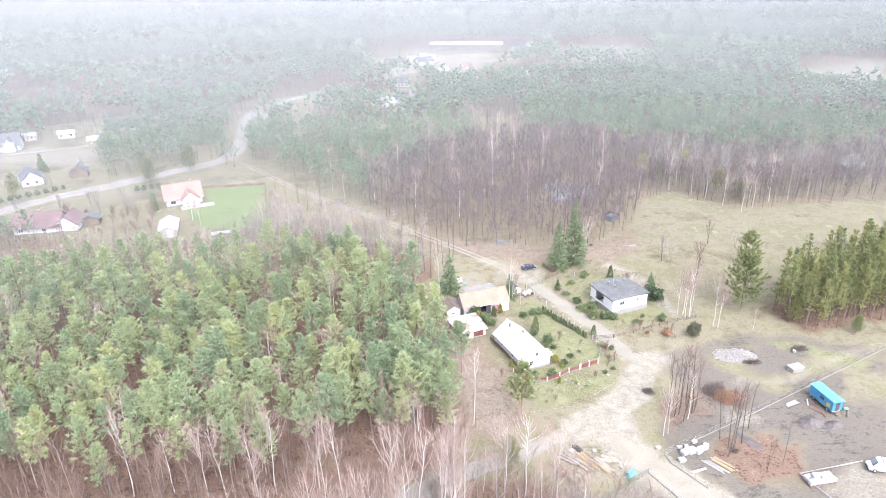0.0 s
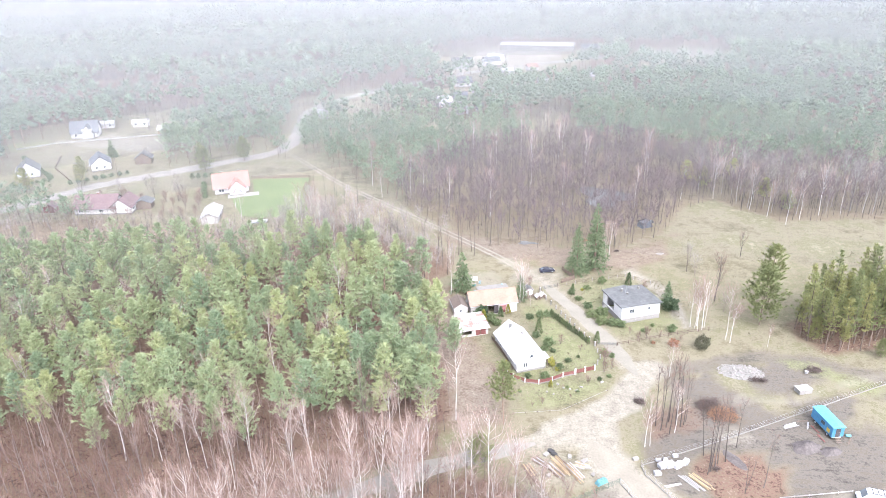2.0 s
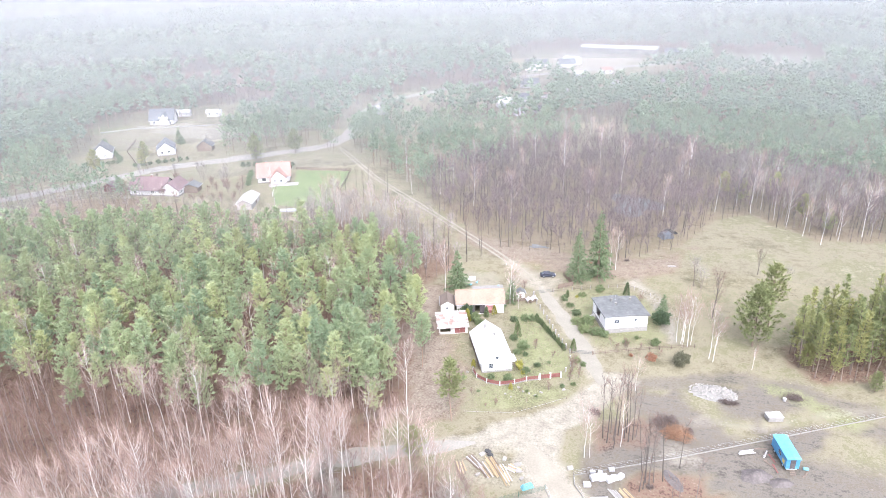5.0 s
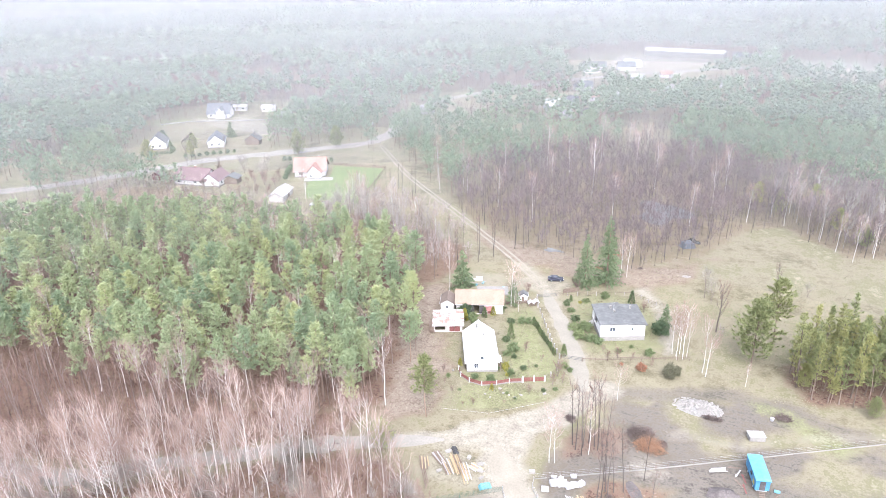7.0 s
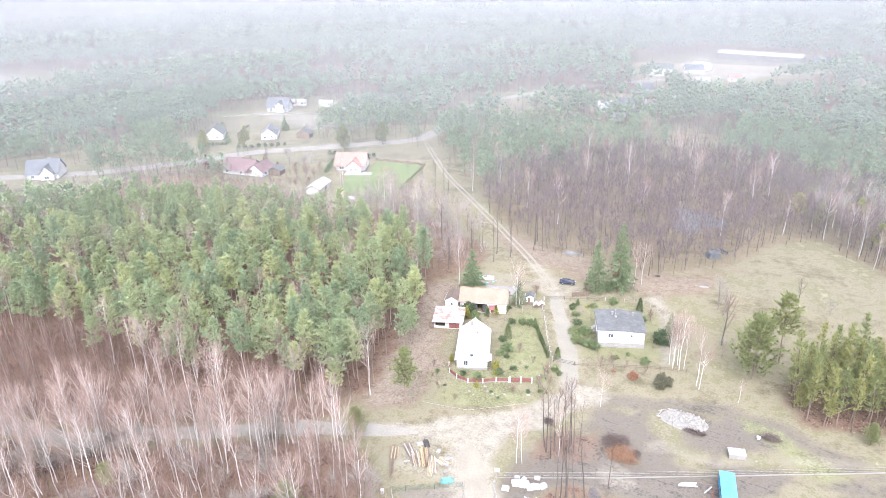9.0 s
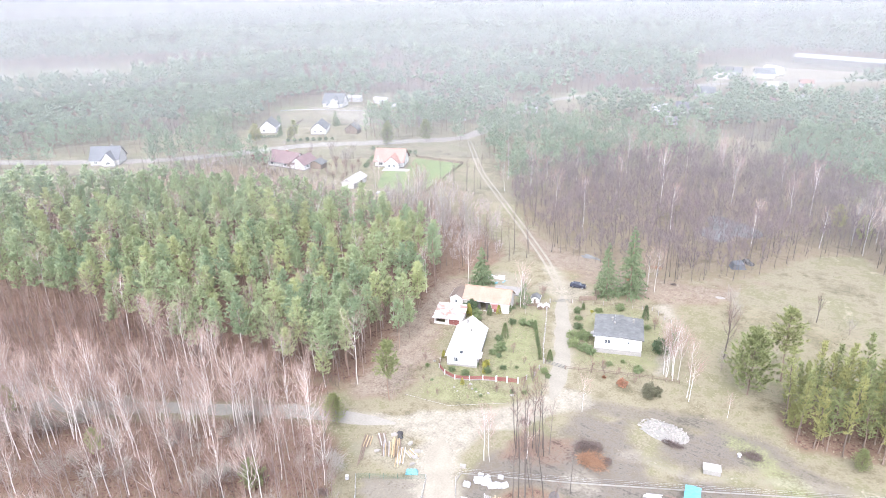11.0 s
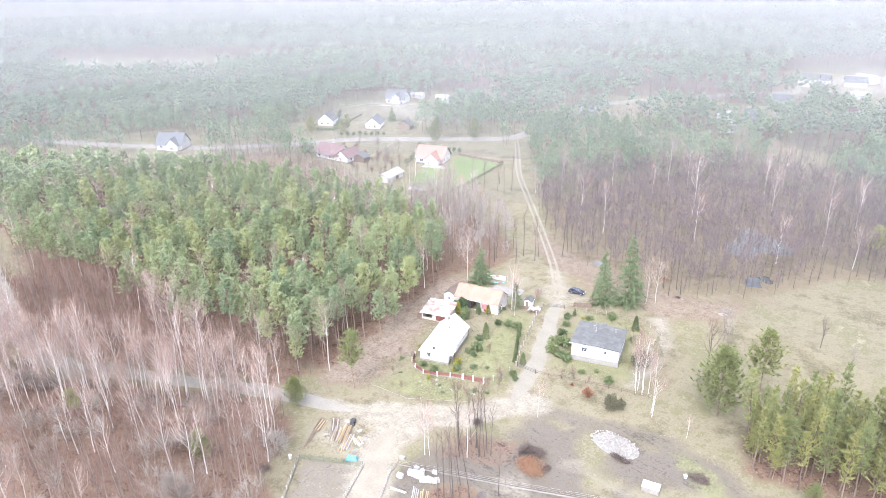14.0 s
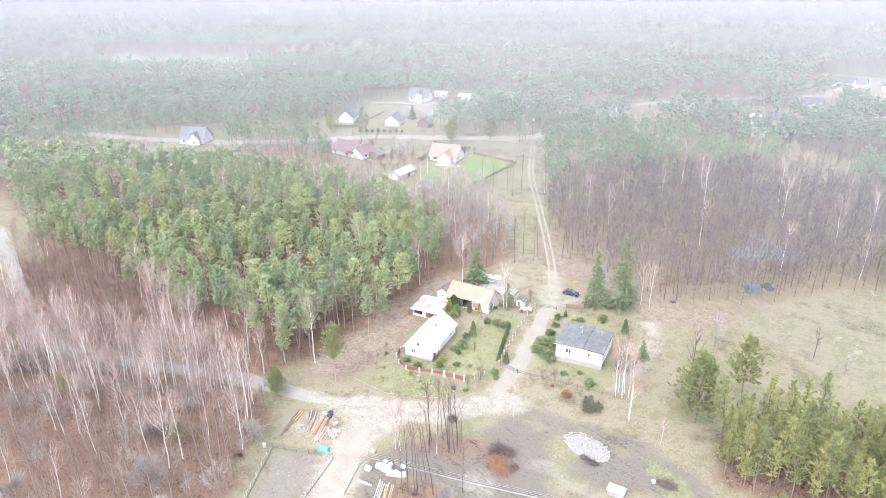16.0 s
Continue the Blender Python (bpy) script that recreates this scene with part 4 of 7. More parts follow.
under = [bare_shape(rng, h, 0.6, 4, 6, 0.1, 0.1, 0.012, 0.06, sides=3) for h in (2.2, 2.8, 3.4)]
stand("undergrowth", under, scatter([(-110, 72), (-70, 70), (-44, 74), (-32, 82), (-30, 99), (-80, 95), (-105, 81)], 1.5, rng) + scatter(BIRCHES, 1.7, rng) + scatter(SOUTH_WOOD, 1.6, rng, lambda x, y: y > 52 + 0 * x) + scatter([(5, 111), (0, 106), (-50, 97), (-80, 93), (-80, 103), (-50, 107), (0, 116)], 1.9, rng), 0.7, 1.6, M["wood_stems"], M["brush_twigs"], "reddish brown leafless undergrowth", rng, "undergrowth")

thin_wood = [bare_shape(rng, h, 0.42, 9, 12, 0.1, 0.3, 0.009, 0.125, sides=3) for h in (10, 13.5, 15, 12, 8)]
pond_gap = lambda x, y: (np.hypot((x - 46) / 3.6, (y - 249) / 6) > 1) & (value_noise(x, y, 5.0) > 0.2)
alder_places = scatter(ALDERS, 3.2, rng, pond_gap)
stand("alder_wood", thin_wood, alder_places, 0.75, 1.05, M["wood_stems"], M["wood_twigs"], "dense leafless purplish brown alder wood in wet ground", rng)
stand("alder_brush", under, scatter(ALDERS, 4.2, rng), 0.8, 1.7, M["wood_stems"], M["wood_twigs"], "leafless brown brush below the alders", rng, "undergrowth")
for x, y in scatter(PINES_WEST, 11.0, rng):
    birch.plant(x, y, rng.uniform(0.85, 1.05), rng.uniform(0, 360), group="birches among the pines")
stand("alder_thicket", thin_wood, scatter(ALDERS_NW, 3.7, rng), 0.6, 0.95, M["alder_bark"], M["pale_twigs"], "leafless brown trees behind the farm", rng)
stand("shrub_thicket", under, scatter(SHRUBS_NW, 2.9, rng), 1.2, 2.4, M["wood_stems"], M["pale_twigs"], "low leafless brown scrub beside the pines", rng)

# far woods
far_pine = [clumped_pine(rng, h, 5.2, 5, 26, 2.3) for h in (13.5, 15, 16)]
mid_far = [clumped_pine(rng, h, 4.4, 6, 84, 1.15) for h in (13.5, 15, 16, 14.5)]
edge_pine = [pine_shape(rng, h, 0.55, 4.0, levels=7, arms=5, tufts=2, needles=5, size=1.4, limbs=False, slim=0.55) for h in (13.5, 15, 16, 14.5)]
far_bare = [bare_shape(rng, h, 0.3, 5, 5, 0.03, 0.35, 0.011, 0.16, sides=3) for h in (13, 15)]
OPEN = [MEADOW, VILLAGE_WEST, GREEN_FIELD, [(-112, 298), (-76, 280), (-52, 246), (-60, 215), (-130, 205), (-182, 222)], [(-64, 214), (-66, 262), (-58, 262), (-40, 243), (-34, 234), (-46, 214)], [(-244, 164), (-222, 154), (-192, 166), (-182, 176), (-206, 196), (-235, 192)], *FAR_CLEARINGS]
FAR = [(-980, -60), (-302, 40), (-302, 108), (-250, 112), (-240, 150), (-210, 165), (-196, 165), (-172, 200), (-135, 207), (-60, 215), (-46, 246), (-36, 236), (10, 250), (68, 262), (106, 258), (222, 236), (420, 240), (620, 520), (500, 830), (0, 880), (-520, 800), (-900, 520)]


def open_land(x, y):
    ok = np.ones(x.shape, bool)
    # the border of the alder wood is ragged
    ok &= ~inside(x + 22 * (value_noise(x, y, 12.0) - 0.5), y + 30 * (value_noise(x + 90, y, 14.0) - 0.5), ALDERS)
    for poly in OPEN:
        ok &= ~inside(x, y, poly)
    return ok & (edge_distance(x, y, FAR_ROAD, False) > 7) & (edge_distance(x, y, LANE, False) > 5)


def is_bare(x, y):
    belt = value_noise(x, y, 45.0) * 0.7 + value_noise(x, y, 16.0) * 0.3
    return belt > 0.71


def seen_side(x, y):
    a = np.degrees(np.arctan2(x - 60, y - 10))
    return (a > -86) & (a < 42) 


near_far = lambda x, y: open_land(x, y) & seen_side(x, y) & (np.hypot(x - 40, y - 20) < 470)
beyond = lambda x, y: open_land(x, y) & seen_side(x, y) & (np.hypot(x - 40, y - 20) >= 470) & (np.hypot(x - 60, y - 10) < 770)
HORIZON = [(60 + 1085 * math.sin(radians(a)), 10 + 1085 * math.cos(radians(a))) for a in range(-86, 43, 4)] + [(60 + 700 * math.sin(radians(a)), 10 + 700 * math.cos(radians(a))) for a in range(42, -87, -4)]
last_rows = lambda x, y: open_land(x, y) & (np.hypot(x - 60, y - 10) >= 770)
last_pine = [clumped_pine(rng, h, 7.5, 4, 12, 3.4) for h in (15, 16)]
pts = np.array(scatter(HORIZON, 11.5, rng, last_rows, 12))
stand("pine_forest_horizon", last_pine, pts, 1.1, 1.4, M["pine_bark"], M["needles_far"], "pale far pine forest, haze partly in its needle colour", rng)
for keep, gap, lo, hi, word in ((near_far, 5.0, 0.72, 1.12, ""), (beyond, 7.0, 0.85, 1.25, "_distant")):
    pts = np.array(scatter(FAR, gap, rng, keep, 14))
    b = is_bare(pts[:, 0], pts[:, 1])
    if not word:
        # the rows beside the fields and the alders are seen tree by tree
        close = ~b & (np.hypot(pts[:, 0] - 40, pts[:, 1] - 20) < 350)
        stand("pine_forest_edge", edge_pine, pts[close], lo, hi, M["pine_bark"], M["needles_edge"], "green pine forest beside the fields", rng)
        pts, b = pts[~close], b[~close]
    stand("pine_forest" + word, mid_far if not word else far_pine, pts[~b], lo, hi, M["pine_bark"], M["needles_far"], "pale green pine forest, haze partly in its needle colour", rng)
    stand("leafless_forest" + word, far_bare, pts[b], lo * 0.9, hi * 0.9, M["wood_stems"], M["wood_twigs"], "leafless brown forest patches in mist", rng)

slim_pine = Kind("slim_pine_tree", [pine_shape(rng, h, c, w, levels=10, arms=5, tufts=3, needles=6, size=0.85, slim=0.42) for h, c, w in ((16, 0.62, 1.8), (15, 0.68, 1.9), (17, 0.58, 1.7), (14, 0.66, 2.1))],
                 M["slim_bark"], M["needles_slim"], "slender pine with a bare dark lower trunk", "tree", "pines by the meadow")
for x, y in scatter(PINES_EAST, 2.15, rng):
    slim_pine.plant(x, y, rng.uniform(0.75, 1.12), rng.uniform(0, 360), lean=rng.uniform(-5, 5))

# pale haze imitated by added see-through sheets, a glowing wall closing the view
def bank(r, z0, z1, a0=-180.0, a1=180.0, steps=96):
    """A tall sheet bent round the place from bearing a0 to a1."""
    a = np.radians(np.linspace(a0, a1, steps + 1))
    v = np.concatenate([np.c_[60 + r * np.sin(a), 10 + r * np.cos(a), np.full(len(a), z)] for z in (z0, z1)])
    i = np.arange(steps)
    return v, np.stack([i, i + 1, len(a) + i + 1, len(a) + i], 1)


def thin_mist(density):
    m, n, l, p = node_mat("thin mist")
    n.remove(p)
    clear, back, front, both, veil = (n.new("ShaderNode" + k) for k in ("BsdfTransparent", "BsdfTranslucent", "BsdfDiffuse", "MixShader", "MixShader"))
    for s in (back, front):
        s.inputs["Color"].default_value = (MIST_WHITE * 0.957, MIST_WHITE * 0.99, MIST_WHITE * 0.998, 1)
    wisps = n.new("ShaderNodeTexNoise")
    wisps.inputs["Scale"].default_value, wisps.inputs["Detail"].default_value = 0.008, 3
    drawn = n.new("ShaderNodeMapping")
    drawn.inputs["Scale"].default_value = (1, 1, 3)
    wc = n.new("ShaderNodeTexCoord")
    dens = n.new("ShaderNodeMapRange")
    dens.inputs["From Min"].default_value, dens.inputs["From Max"].default_value = 0.3, 0.7
    dens.inputs["To Min"].default_value, dens.inputs["To Max"].default_value = density * 0.7, density * 1.3
    l.new(wc.outputs["Object"], drawn.inputs["Vector"]), l.new(drawn.outputs["Vector"], wisps.inputs["Vector"]), l.new(wisps.outputs["Fac"], dens.inputs["Value"])
    l.new(back.outputs[0], both.inputs[1]), l.new(front.outputs[0], both.inputs[2])
    l.new(dens.outputs["Result"], veil.inputs["Fac"]), l.new(clear.outputs[0], veil.inputs[1]), l.new(both.outputs[0], veil.inputs[2])
    l.new(veil.outputs[0], n["Material Output"].inputs["Surface"])
    return m


for r_, d_ in ((188, 0.065), (240, 0.1), (300, 0.14), (370, 0.165), (465, 0.22), (610, 0.3), (830, 0.4)):
    tagged(new("backdrop_mist", mesh_of("backdrop_mist", *bank(r_, -1.0, 96.0, -90, 46), thin_mist(d_))), "thin see-through sheet imitating mist before the woods", "mist", "banks of mist", "structure")

# backdrop wall made to glow, giving the horizon its misty brightness
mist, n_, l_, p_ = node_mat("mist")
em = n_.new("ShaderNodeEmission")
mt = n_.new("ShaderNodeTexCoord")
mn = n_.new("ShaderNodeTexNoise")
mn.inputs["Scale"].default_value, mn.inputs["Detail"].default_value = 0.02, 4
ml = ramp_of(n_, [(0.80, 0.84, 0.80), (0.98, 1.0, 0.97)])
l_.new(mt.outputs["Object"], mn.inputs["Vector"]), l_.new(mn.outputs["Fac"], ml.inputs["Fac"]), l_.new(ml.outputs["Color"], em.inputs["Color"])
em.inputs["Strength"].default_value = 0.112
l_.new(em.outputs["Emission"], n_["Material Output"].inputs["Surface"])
tagged(new("backdrop", mesh_of("backdrop", *bank(1110, -1.0, 110.0), mist)), "glowing backdrop wall standing in for horizon mist", "mist", kind="structure")


# ---- houses ----
def wall_run(bm, ln, z0, z1, thick, holes):
    """A wall along x from 0 to ln, outer face at y = 0, with openings (x0, x1, z0, z1) cut through."""
    us = sorted({0.0, ln, *[h[0] for h in holes], *[h[1] for h in holes]})
    zs = sorted({z0, z1, *[h[2] for h in holes], *[h[3] for h in holes]})
    nu, nz = len(us) - 1, len(zs) - 1
    solid = {(i, k) for i in range(nu) for k in range(nz)
             if not any(h[0] <= us[i] and us[i + 1] <= h[1] and h[2] <= zs[k] and zs[k + 1] <= h[3] for h in holes)}
    made = {}

    def corner(i, k, s):
        if (i, k, s) not in made:
            made[i, k, s] = bm.verts.new((us[i], thick * s, zs[k]))
        return made[i, k, s]

    for i, k in solid:
        bm.faces.new([corner(i, k, 0), corner(i + 1, k, 0), corner(i + 1, k + 1, 0), corner(i, k + 1, 0)])
        bm.faces.new([corner(i, k + 1, 1), corner(i + 1, k + 1, 1), corner(i + 1, k, 1), corner(i, k, 1)])
        for (di, dk), (a, b) in (((-1, 0), ((i, k + 1), (i, k))), ((1, 0), ((i + 1, k), (i + 1, k + 1))), ((0, -1), ((i, k), (i + 1, k))), ((0, 1), ((i + 1, k + 1), (i, k + 1)))):
            if (i + di, k + dk) not in solid:
                bm.faces.new([corner(*b, 0), corner(*a, 0), corner(*a, 1), corner(*b, 1)])
    return bm


def side_matrix(side, w, d):
    """The frame of a wall of a w by d house: x along it, y inwards."""
    return {"front": pose(-w / 2, -d / 2, 0), "back": pose(w / 2, d / 2, 0, 0, 0, 180), "left": pose(-w / 2, d / 2, 0, 0, 0, -90), "right": pose(w / 2, -d / 2, 0, 0, 0, 90)}[side]


def add_window(house, m, x0, x1, z0, z1, frame_mat, name="window", bars=1):
    bm = bmesh.new()
    f = 0.08
    for a in ((x0, 0.06, z0, x1, 0.16, z0 + f), (x0, 0.06, z1 - f, x1, 0.16, z1), (x0, 0.06, z0 + f, x0 + f, 0.16, z1 - f), (x1 - f, 0.06, z0 + f, x1, 0.16, z1 - f)):
        add_box(bm, *a)
    for k in range(1, bars + 1):
        c = x0 + (x1 - x0) * k / (bars + 1)
        add_box(bm, c - 0.03, 0.07, z0 + f, c + 0.03, 0.15, z1 - f)
    bm.transform(m)
    win = part(name, bm, frame_mat, house)
    bm = box(x0 + 0.02, 0.10, z0 + 0.02, x1 - 0.02, 0.12, z1 - 0.02)
    bm.transform(m)
    part("pane", bm, M["glass"], win)
    bm = box(x0 - 0.06, -0.06, z0 - 0.06, x1 + 0.06, 0.06, z0 - 0.003)
    bm.transform(m)
    part("sill", bm, M["concrete"], win)
    return win


def add_door(house, m, x0, x1, z1, mat, z0=0.0, label=""):
    bm = box(x0 + 0.03, 0.08, z0 + 0.02, x1 - 0.03, 0.14, z1 - 0.03, bevel=0.01)
    for k in range(2):
        a = z0 + 0.25 + k * (z1 - z0 - 0.3) / 2
        add_box(bm, x0 + 0.18, 0.06, a, x1 - 0.18, 0.08, a + (z1 - z0) * 0.34)
    bm.transform(m)
    door = part("door", bm, mat, house, label)
    bm = box(x1 - 0.2, 0.0, z0 + 1.0, x1 - 0.08, 0.06, z0 + 1.04)
    bm.transform(m)
    part("handle", bm, M["steel"], door)
    return door


def gable_house(name, x, y, turn, w, d, wall_h, ridge_h, wall_mat, roof_mat, label, windows=(), doors=(), gaps=(), over=0.45, chimneys=(), ridge="y", group="", plinth=0.4, gable_mat=None, base=None, hip=0.0):
    """A gabled house w wide and d deep; its ridge runs along y (depth) or x (width)."""
    ob = thing(name, pose(x, y, 0, 0, 0, turn), label, "house" if "house" in name else "building", group)
    th = 0.3
    bm = bmesh.new()
    for side, ln in (("front", w), ("back", w), ("left", d), ("right", d)):
        holes = [o[1:5] for o in (*windows, *gaps) if o[0] == side] + [(o[1], o[2], o[4] if len(o) > 4 else 0.0, o[3]) for o in doors if o[0] == side]
        holes = [(a, b, max(c, 0.0), e) for a, b, c, e in holes]
        sub = bmesh.new()
        if side in ("left", "right"):
            wall_run(sub, ln - 2 * th, -0.2, wall_h, th, [(a - th, b - th, c, e) for a, b, c, e in holes])
            sub.transform(side_matrix(side, w, d) @ pose(th, 0, 0))
        else:
            wall_run(sub, ln, -0.2, wall_h, th, holes)
            sub.transform(side_matrix(side, w, d))
        me = bpy.data.meshes.new("tmp")
        sub.to_mesh(me)
        sub.free()
        bm.from_mesh(me)
        bpy.data.meshes.remove(me)
    part("wall", bm, wall_mat, ob)
    if plinth:
        bm = bmesh.new()
        e = 0.04
        for a in ((-w / 2 - e, -d / 2 - e, w / 2 + e, -d / 2 - 0.002), (-w / 2 - e, d / 2 + 0.002, w / 2 + e, d / 2 + e), (-w / 2 - e, -d / 2, -w / 2 - 0.002, d / 2), (w / 2 + 0.002, -d / 2, w / 2 + e, d / 2)):
            add_box(bm, a[0], a[1], -0.2, a[2], a[3], plinth)
        part("plinth", bm, base or M["stone"], ob)
    half, run = (w / 2, d) if ridge == "y" else (d / 2, w)
    rot = Matrix.Identity(4) if ridge == "y" else pose(0, 0, 0, 0, 0, 90)
    # gables
    for s in (-1, 1):
        bm = bmesh.new()
        y0, y1 = (s * run / 2, s * (run / 2 - th))
        add_prism(bm, [(-half, wall_h), (half, wall_h), (0, ridge_h)], min(y0, y1), max(y0, y1))
        bm.transform(rot)
        part("gable", bm, gable_mat or wall_mat, ob)
    # roof slopes
    slope = (ridge_h - wall_h) / half
    t = 0.16
    for s in (-1, 1):
        bm = bmesh.new()
        e = half + over
        lo = wall_h - over * slope
        add_prism(bm, [(0, ridge_h + 0.02), (0, ridge_h + t + 0.02), (s * e, lo + t + 0.02), (s * e, lo + 0.02)], -run / 2 - over, run / 2 + over)
        bm.transform(rot)
        part("roof", bm, roof_mat, ob)
        bm = bmesh.new()
        add_tube(bm, (s * (e + 0.06), -run / 2 - over, lo + 0.04), (s * (e + 0.06), run / 2 + over, lo + 0.04), 0.07, 0.07, 6)
        bm.transform(rot)
        part("gutter", bm, M["steel"], ob)
    bm = bmesh.new()
    add_tube(bm, (0, -run / 2 - over, ridge_h + t), (0, run / 2 + over, ridge_h + t), 0.12, 0.12, 6)
    bm.transform(rot)
    part("ridge_cap", bm, roof_mat, ob)
    for cx, cy, top, size, mat in chimneys:
        bm = box(cx - size / 2, cy - size / 2, wall_h, cx + size / 2, cy + size / 2, top, bevel=0.02)
        ch = part("chimney", bm, mat, ob)
        part("cap", box(cx - size / 2 - 0.07, cy - size / 2 - 0.07, top + 0.002, cx + size / 2 + 0.07, cy + size / 2 + 0.07, top + 0.1), M["concrete"], ch)
    for side, x0, x1, z0, z1 in windows:
        add_window(ob, side_matrix(side, w, d), x0, x1, z0, z1, M["frame_white"], bars=0 if x1 - x0 < 0.9 else 1)
    for o in doors:
        add_door(ob, side_matrix(o[0], w, d), o[1], o[2], o[3], o[4] if len(o) > 4 and not isinstance(o[4], float) else M["wood"])
    return ob


# the white cottage
cottage = gable_house("cottage_house", 16.7, 137.2, 24, 7.0, 13.8, 2.7, 5.4, M["plaster_white"], M["roof_white"], "white plastered cottage with a pale metal roof",
                      windows=[("front", 1.6, 2.6, 0.9, 2.2), ("right", 2.5, 3.6, 0.9, 2.2), ("right", 6.0, 7.1, 0.9, 2.2), ("right", 10.0, 11.1, 0.9, 2.2), ("left", 3.0, 4.0, 0.9, 2.2), ("left", 8.0, 9.0, 0.9, 2.2)],
                      doors=[("right", 0.9, 1.8, 2.1)], chimneys=[(-0.6, 4.5, 6.0, 0.45, M["stone"]), (0.9, 1.0, 5.5, 0.4, M["stone"])], over=0.4)
barn = gable_house("barn_building", 8.6, 159.3, 18, 12.4, 6.4, 3.0, 5.4, M["plaster_old"], M["roof_orange"], "old plastered barn with a faded clay tile roof", ridge="x", plinth=0,
                   windows=[("right", 2.4, 3.2, 1.0, 1.9)], gaps=[("front", 3.4, 7.4, 0.0, 2.6), ("front", 8.3, 9.2, 0.0, 2.1)], over=0.35)
gable_house("red_roof_house", -102.5, 249, 25, 13, 10, 3.0, 7.2, M["plaster_white"], M["roof_red"], "white bungalow with a bright red tile roof", ridge="x", chimneys=[(-3, 1.0, 7.6, 0.6, M["brick"]), (3.5, 1.2, 7.6, 0.6, M["brick"])],
                        windows=[("front", 1.5, 3.5, 0.8, 2.2), ("front", 8.5, 10.5, 0.8, 2.2), ("right", 2, 3.4, 0.8, 2.2)], doors=[("front", 5.5, 6.6, 2.2)], over=0.7)
gable_house("wine_roof_house", -143, 222, 8, 15, 9, 2.8, 6.4, M["plaster_white"], M["roof_wine"], "white house with a wine red tile roof", ridge="x", chimneys=[(0, 0.8, 7.0, 0.7, M["brick"])],
                         windows=[("front", 1.5, 3.0, 0.9, 2.2), ("front", 9, 10.5, 0.9, 2.2)], over=0.7)
gable_house("slate_roof_house", -219, 178, 40, 13, 10, 3.2, 8.0, M["plaster_white"], M["roof_slate"], "large white house with a blue grey roof", ridge="x", chimneys=[(2.5, 0.6, 8.6, 0.6, M["concrete"])],
                           windows=[("front", 1.5, 3.0, 0.9, 2.3), ("front", 5.5, 7, 0.9, 2.3), ("front", 9.5, 11, 0.9, 2.3), ("left", 3, 4.2, 0.9, 2.2)], over=0.6)
villa = gable_house("new_villa_house", -218, 329, 22, 13, 9, 3.2, 8.2, M["plaster_white"], M["roof_slate"], "new white villa with a grey roof", ridge="x", windows=[("front", 1.5, 3.0, 0.9, 2.3), ("front", 9.5, 11.5, 0.3, 2.3)], over=0.6)
gable_house("small_village_house", -176, 275, 35, 8, 11, 3.0, 6.2, M["plaster_white"], M["roof_slate"], "small white house with a pale blue roof", windows=[("front", 1.5, 2.7, 0.9, 2.2), ("front", 4.8, 6, 0.9, 2.2)])
gable_house("gabled_village_house", -202, 262, 35, 8.5, 10, 3.2, 6.8, M["plaster_white"], M["roof_grey"], "white gabled house behind a hedge", windows=[("front", 1.5, 2.7, 0.9, 2.2), ("front", 5, 6.2, 0.9, 2.2)])
hall = gable_house("long_hall_building", 20, 650, -8, 66, 16, 5.0, 6.6, M["stone"], M["roof_white"], "long low hall with a pale roof", ridge="x", plinth=0)

for x, y, a, w, d, mat, lab in ((-38, 562, 10, 12, 9, M["roof_slate"], "white village house seen through mist"), (-14, 580, -20, 13, 9, M["roof_white"], "broad white village house with a pale roof"), (-36, 409, 30, 9, 7, M["roof_white"], "small white shed among pines"), (-27, 421, 5, 8, 6, M["roof_slate"], "small white cabin among pines"), (-30, 474, 15, 10, 8, M["roof_slate"], "white cabin with a grey roof among pines")):
    gable_house("village_house", x, y, a, w, d, 3.2, 6.2, M["plaster_white"], mat, lab, windows=[("front", 1.4, 2.8, 0.9, 2.2), ("front", w - 3.4, w - 2.0, 0.9, 2.2)], ridge="x", group="houses of the far village")


# the two dark leaves carry the shade of the barn's opening in their colour
for x0, x1, z1, mat, lab in ((3.4, 4.7, 2.6, M["wood_dark"], "dark barn door"), (6.1, 7.4, 2.6, M["wood_dark"], "dark barn door"), (8.3, 9.2, 2.1, M["wood_red"], "red stable door")):
    add_door(barn, side_matrix("front", 12.4, 6.4), x0, x1, z1, mat, label=lab)
part("awning", add_prism(bmesh.new(), [(1.55, 2.55), (1.55, 2.62), (3.3, 2.62), (3.3, 2.55)], -4.1, -3.22), M["pink"], barn, "faded pink awning")
part("panel", box(1.6, -3.28, 0.9, 3.2, -3.2, 2.1), M["pink"], barn, "faded pink wall panel")
annex = gable_house("annex_building", 0.2, 157.2, 18, 3.6, 5.2, 2.2, 3.3, M["plaster_old"], M["roof_annex"], "low white annex with a brown sheet roof", windows=[("front", 1.3, 2.1, 0.7, 1.5)], plinth=0, over=0.2)

# cottage: skirt roof and porch at its gable
part("pent_roof", add_prism(bmesh.new(), [(-3.7, 2.62), (-3.7, 2.72), (3.7, 2.72), (3.7, 2.62)], -7.5, -6.92), M["roof_white"], cottage)
add_window(cottage, side_matrix("front", 7.0, 13.8) @ pose(0, -0.16, 0), 3.0, 3.9, 3.3, 4.2, M["frame_white"], bars=0)
part("porch_post", add_tube(bmesh.new(), (4.2, -6.5, -0.1), (4.2, -6.5, 2.45), 0.07, 0.07), M["wood"], cottage)
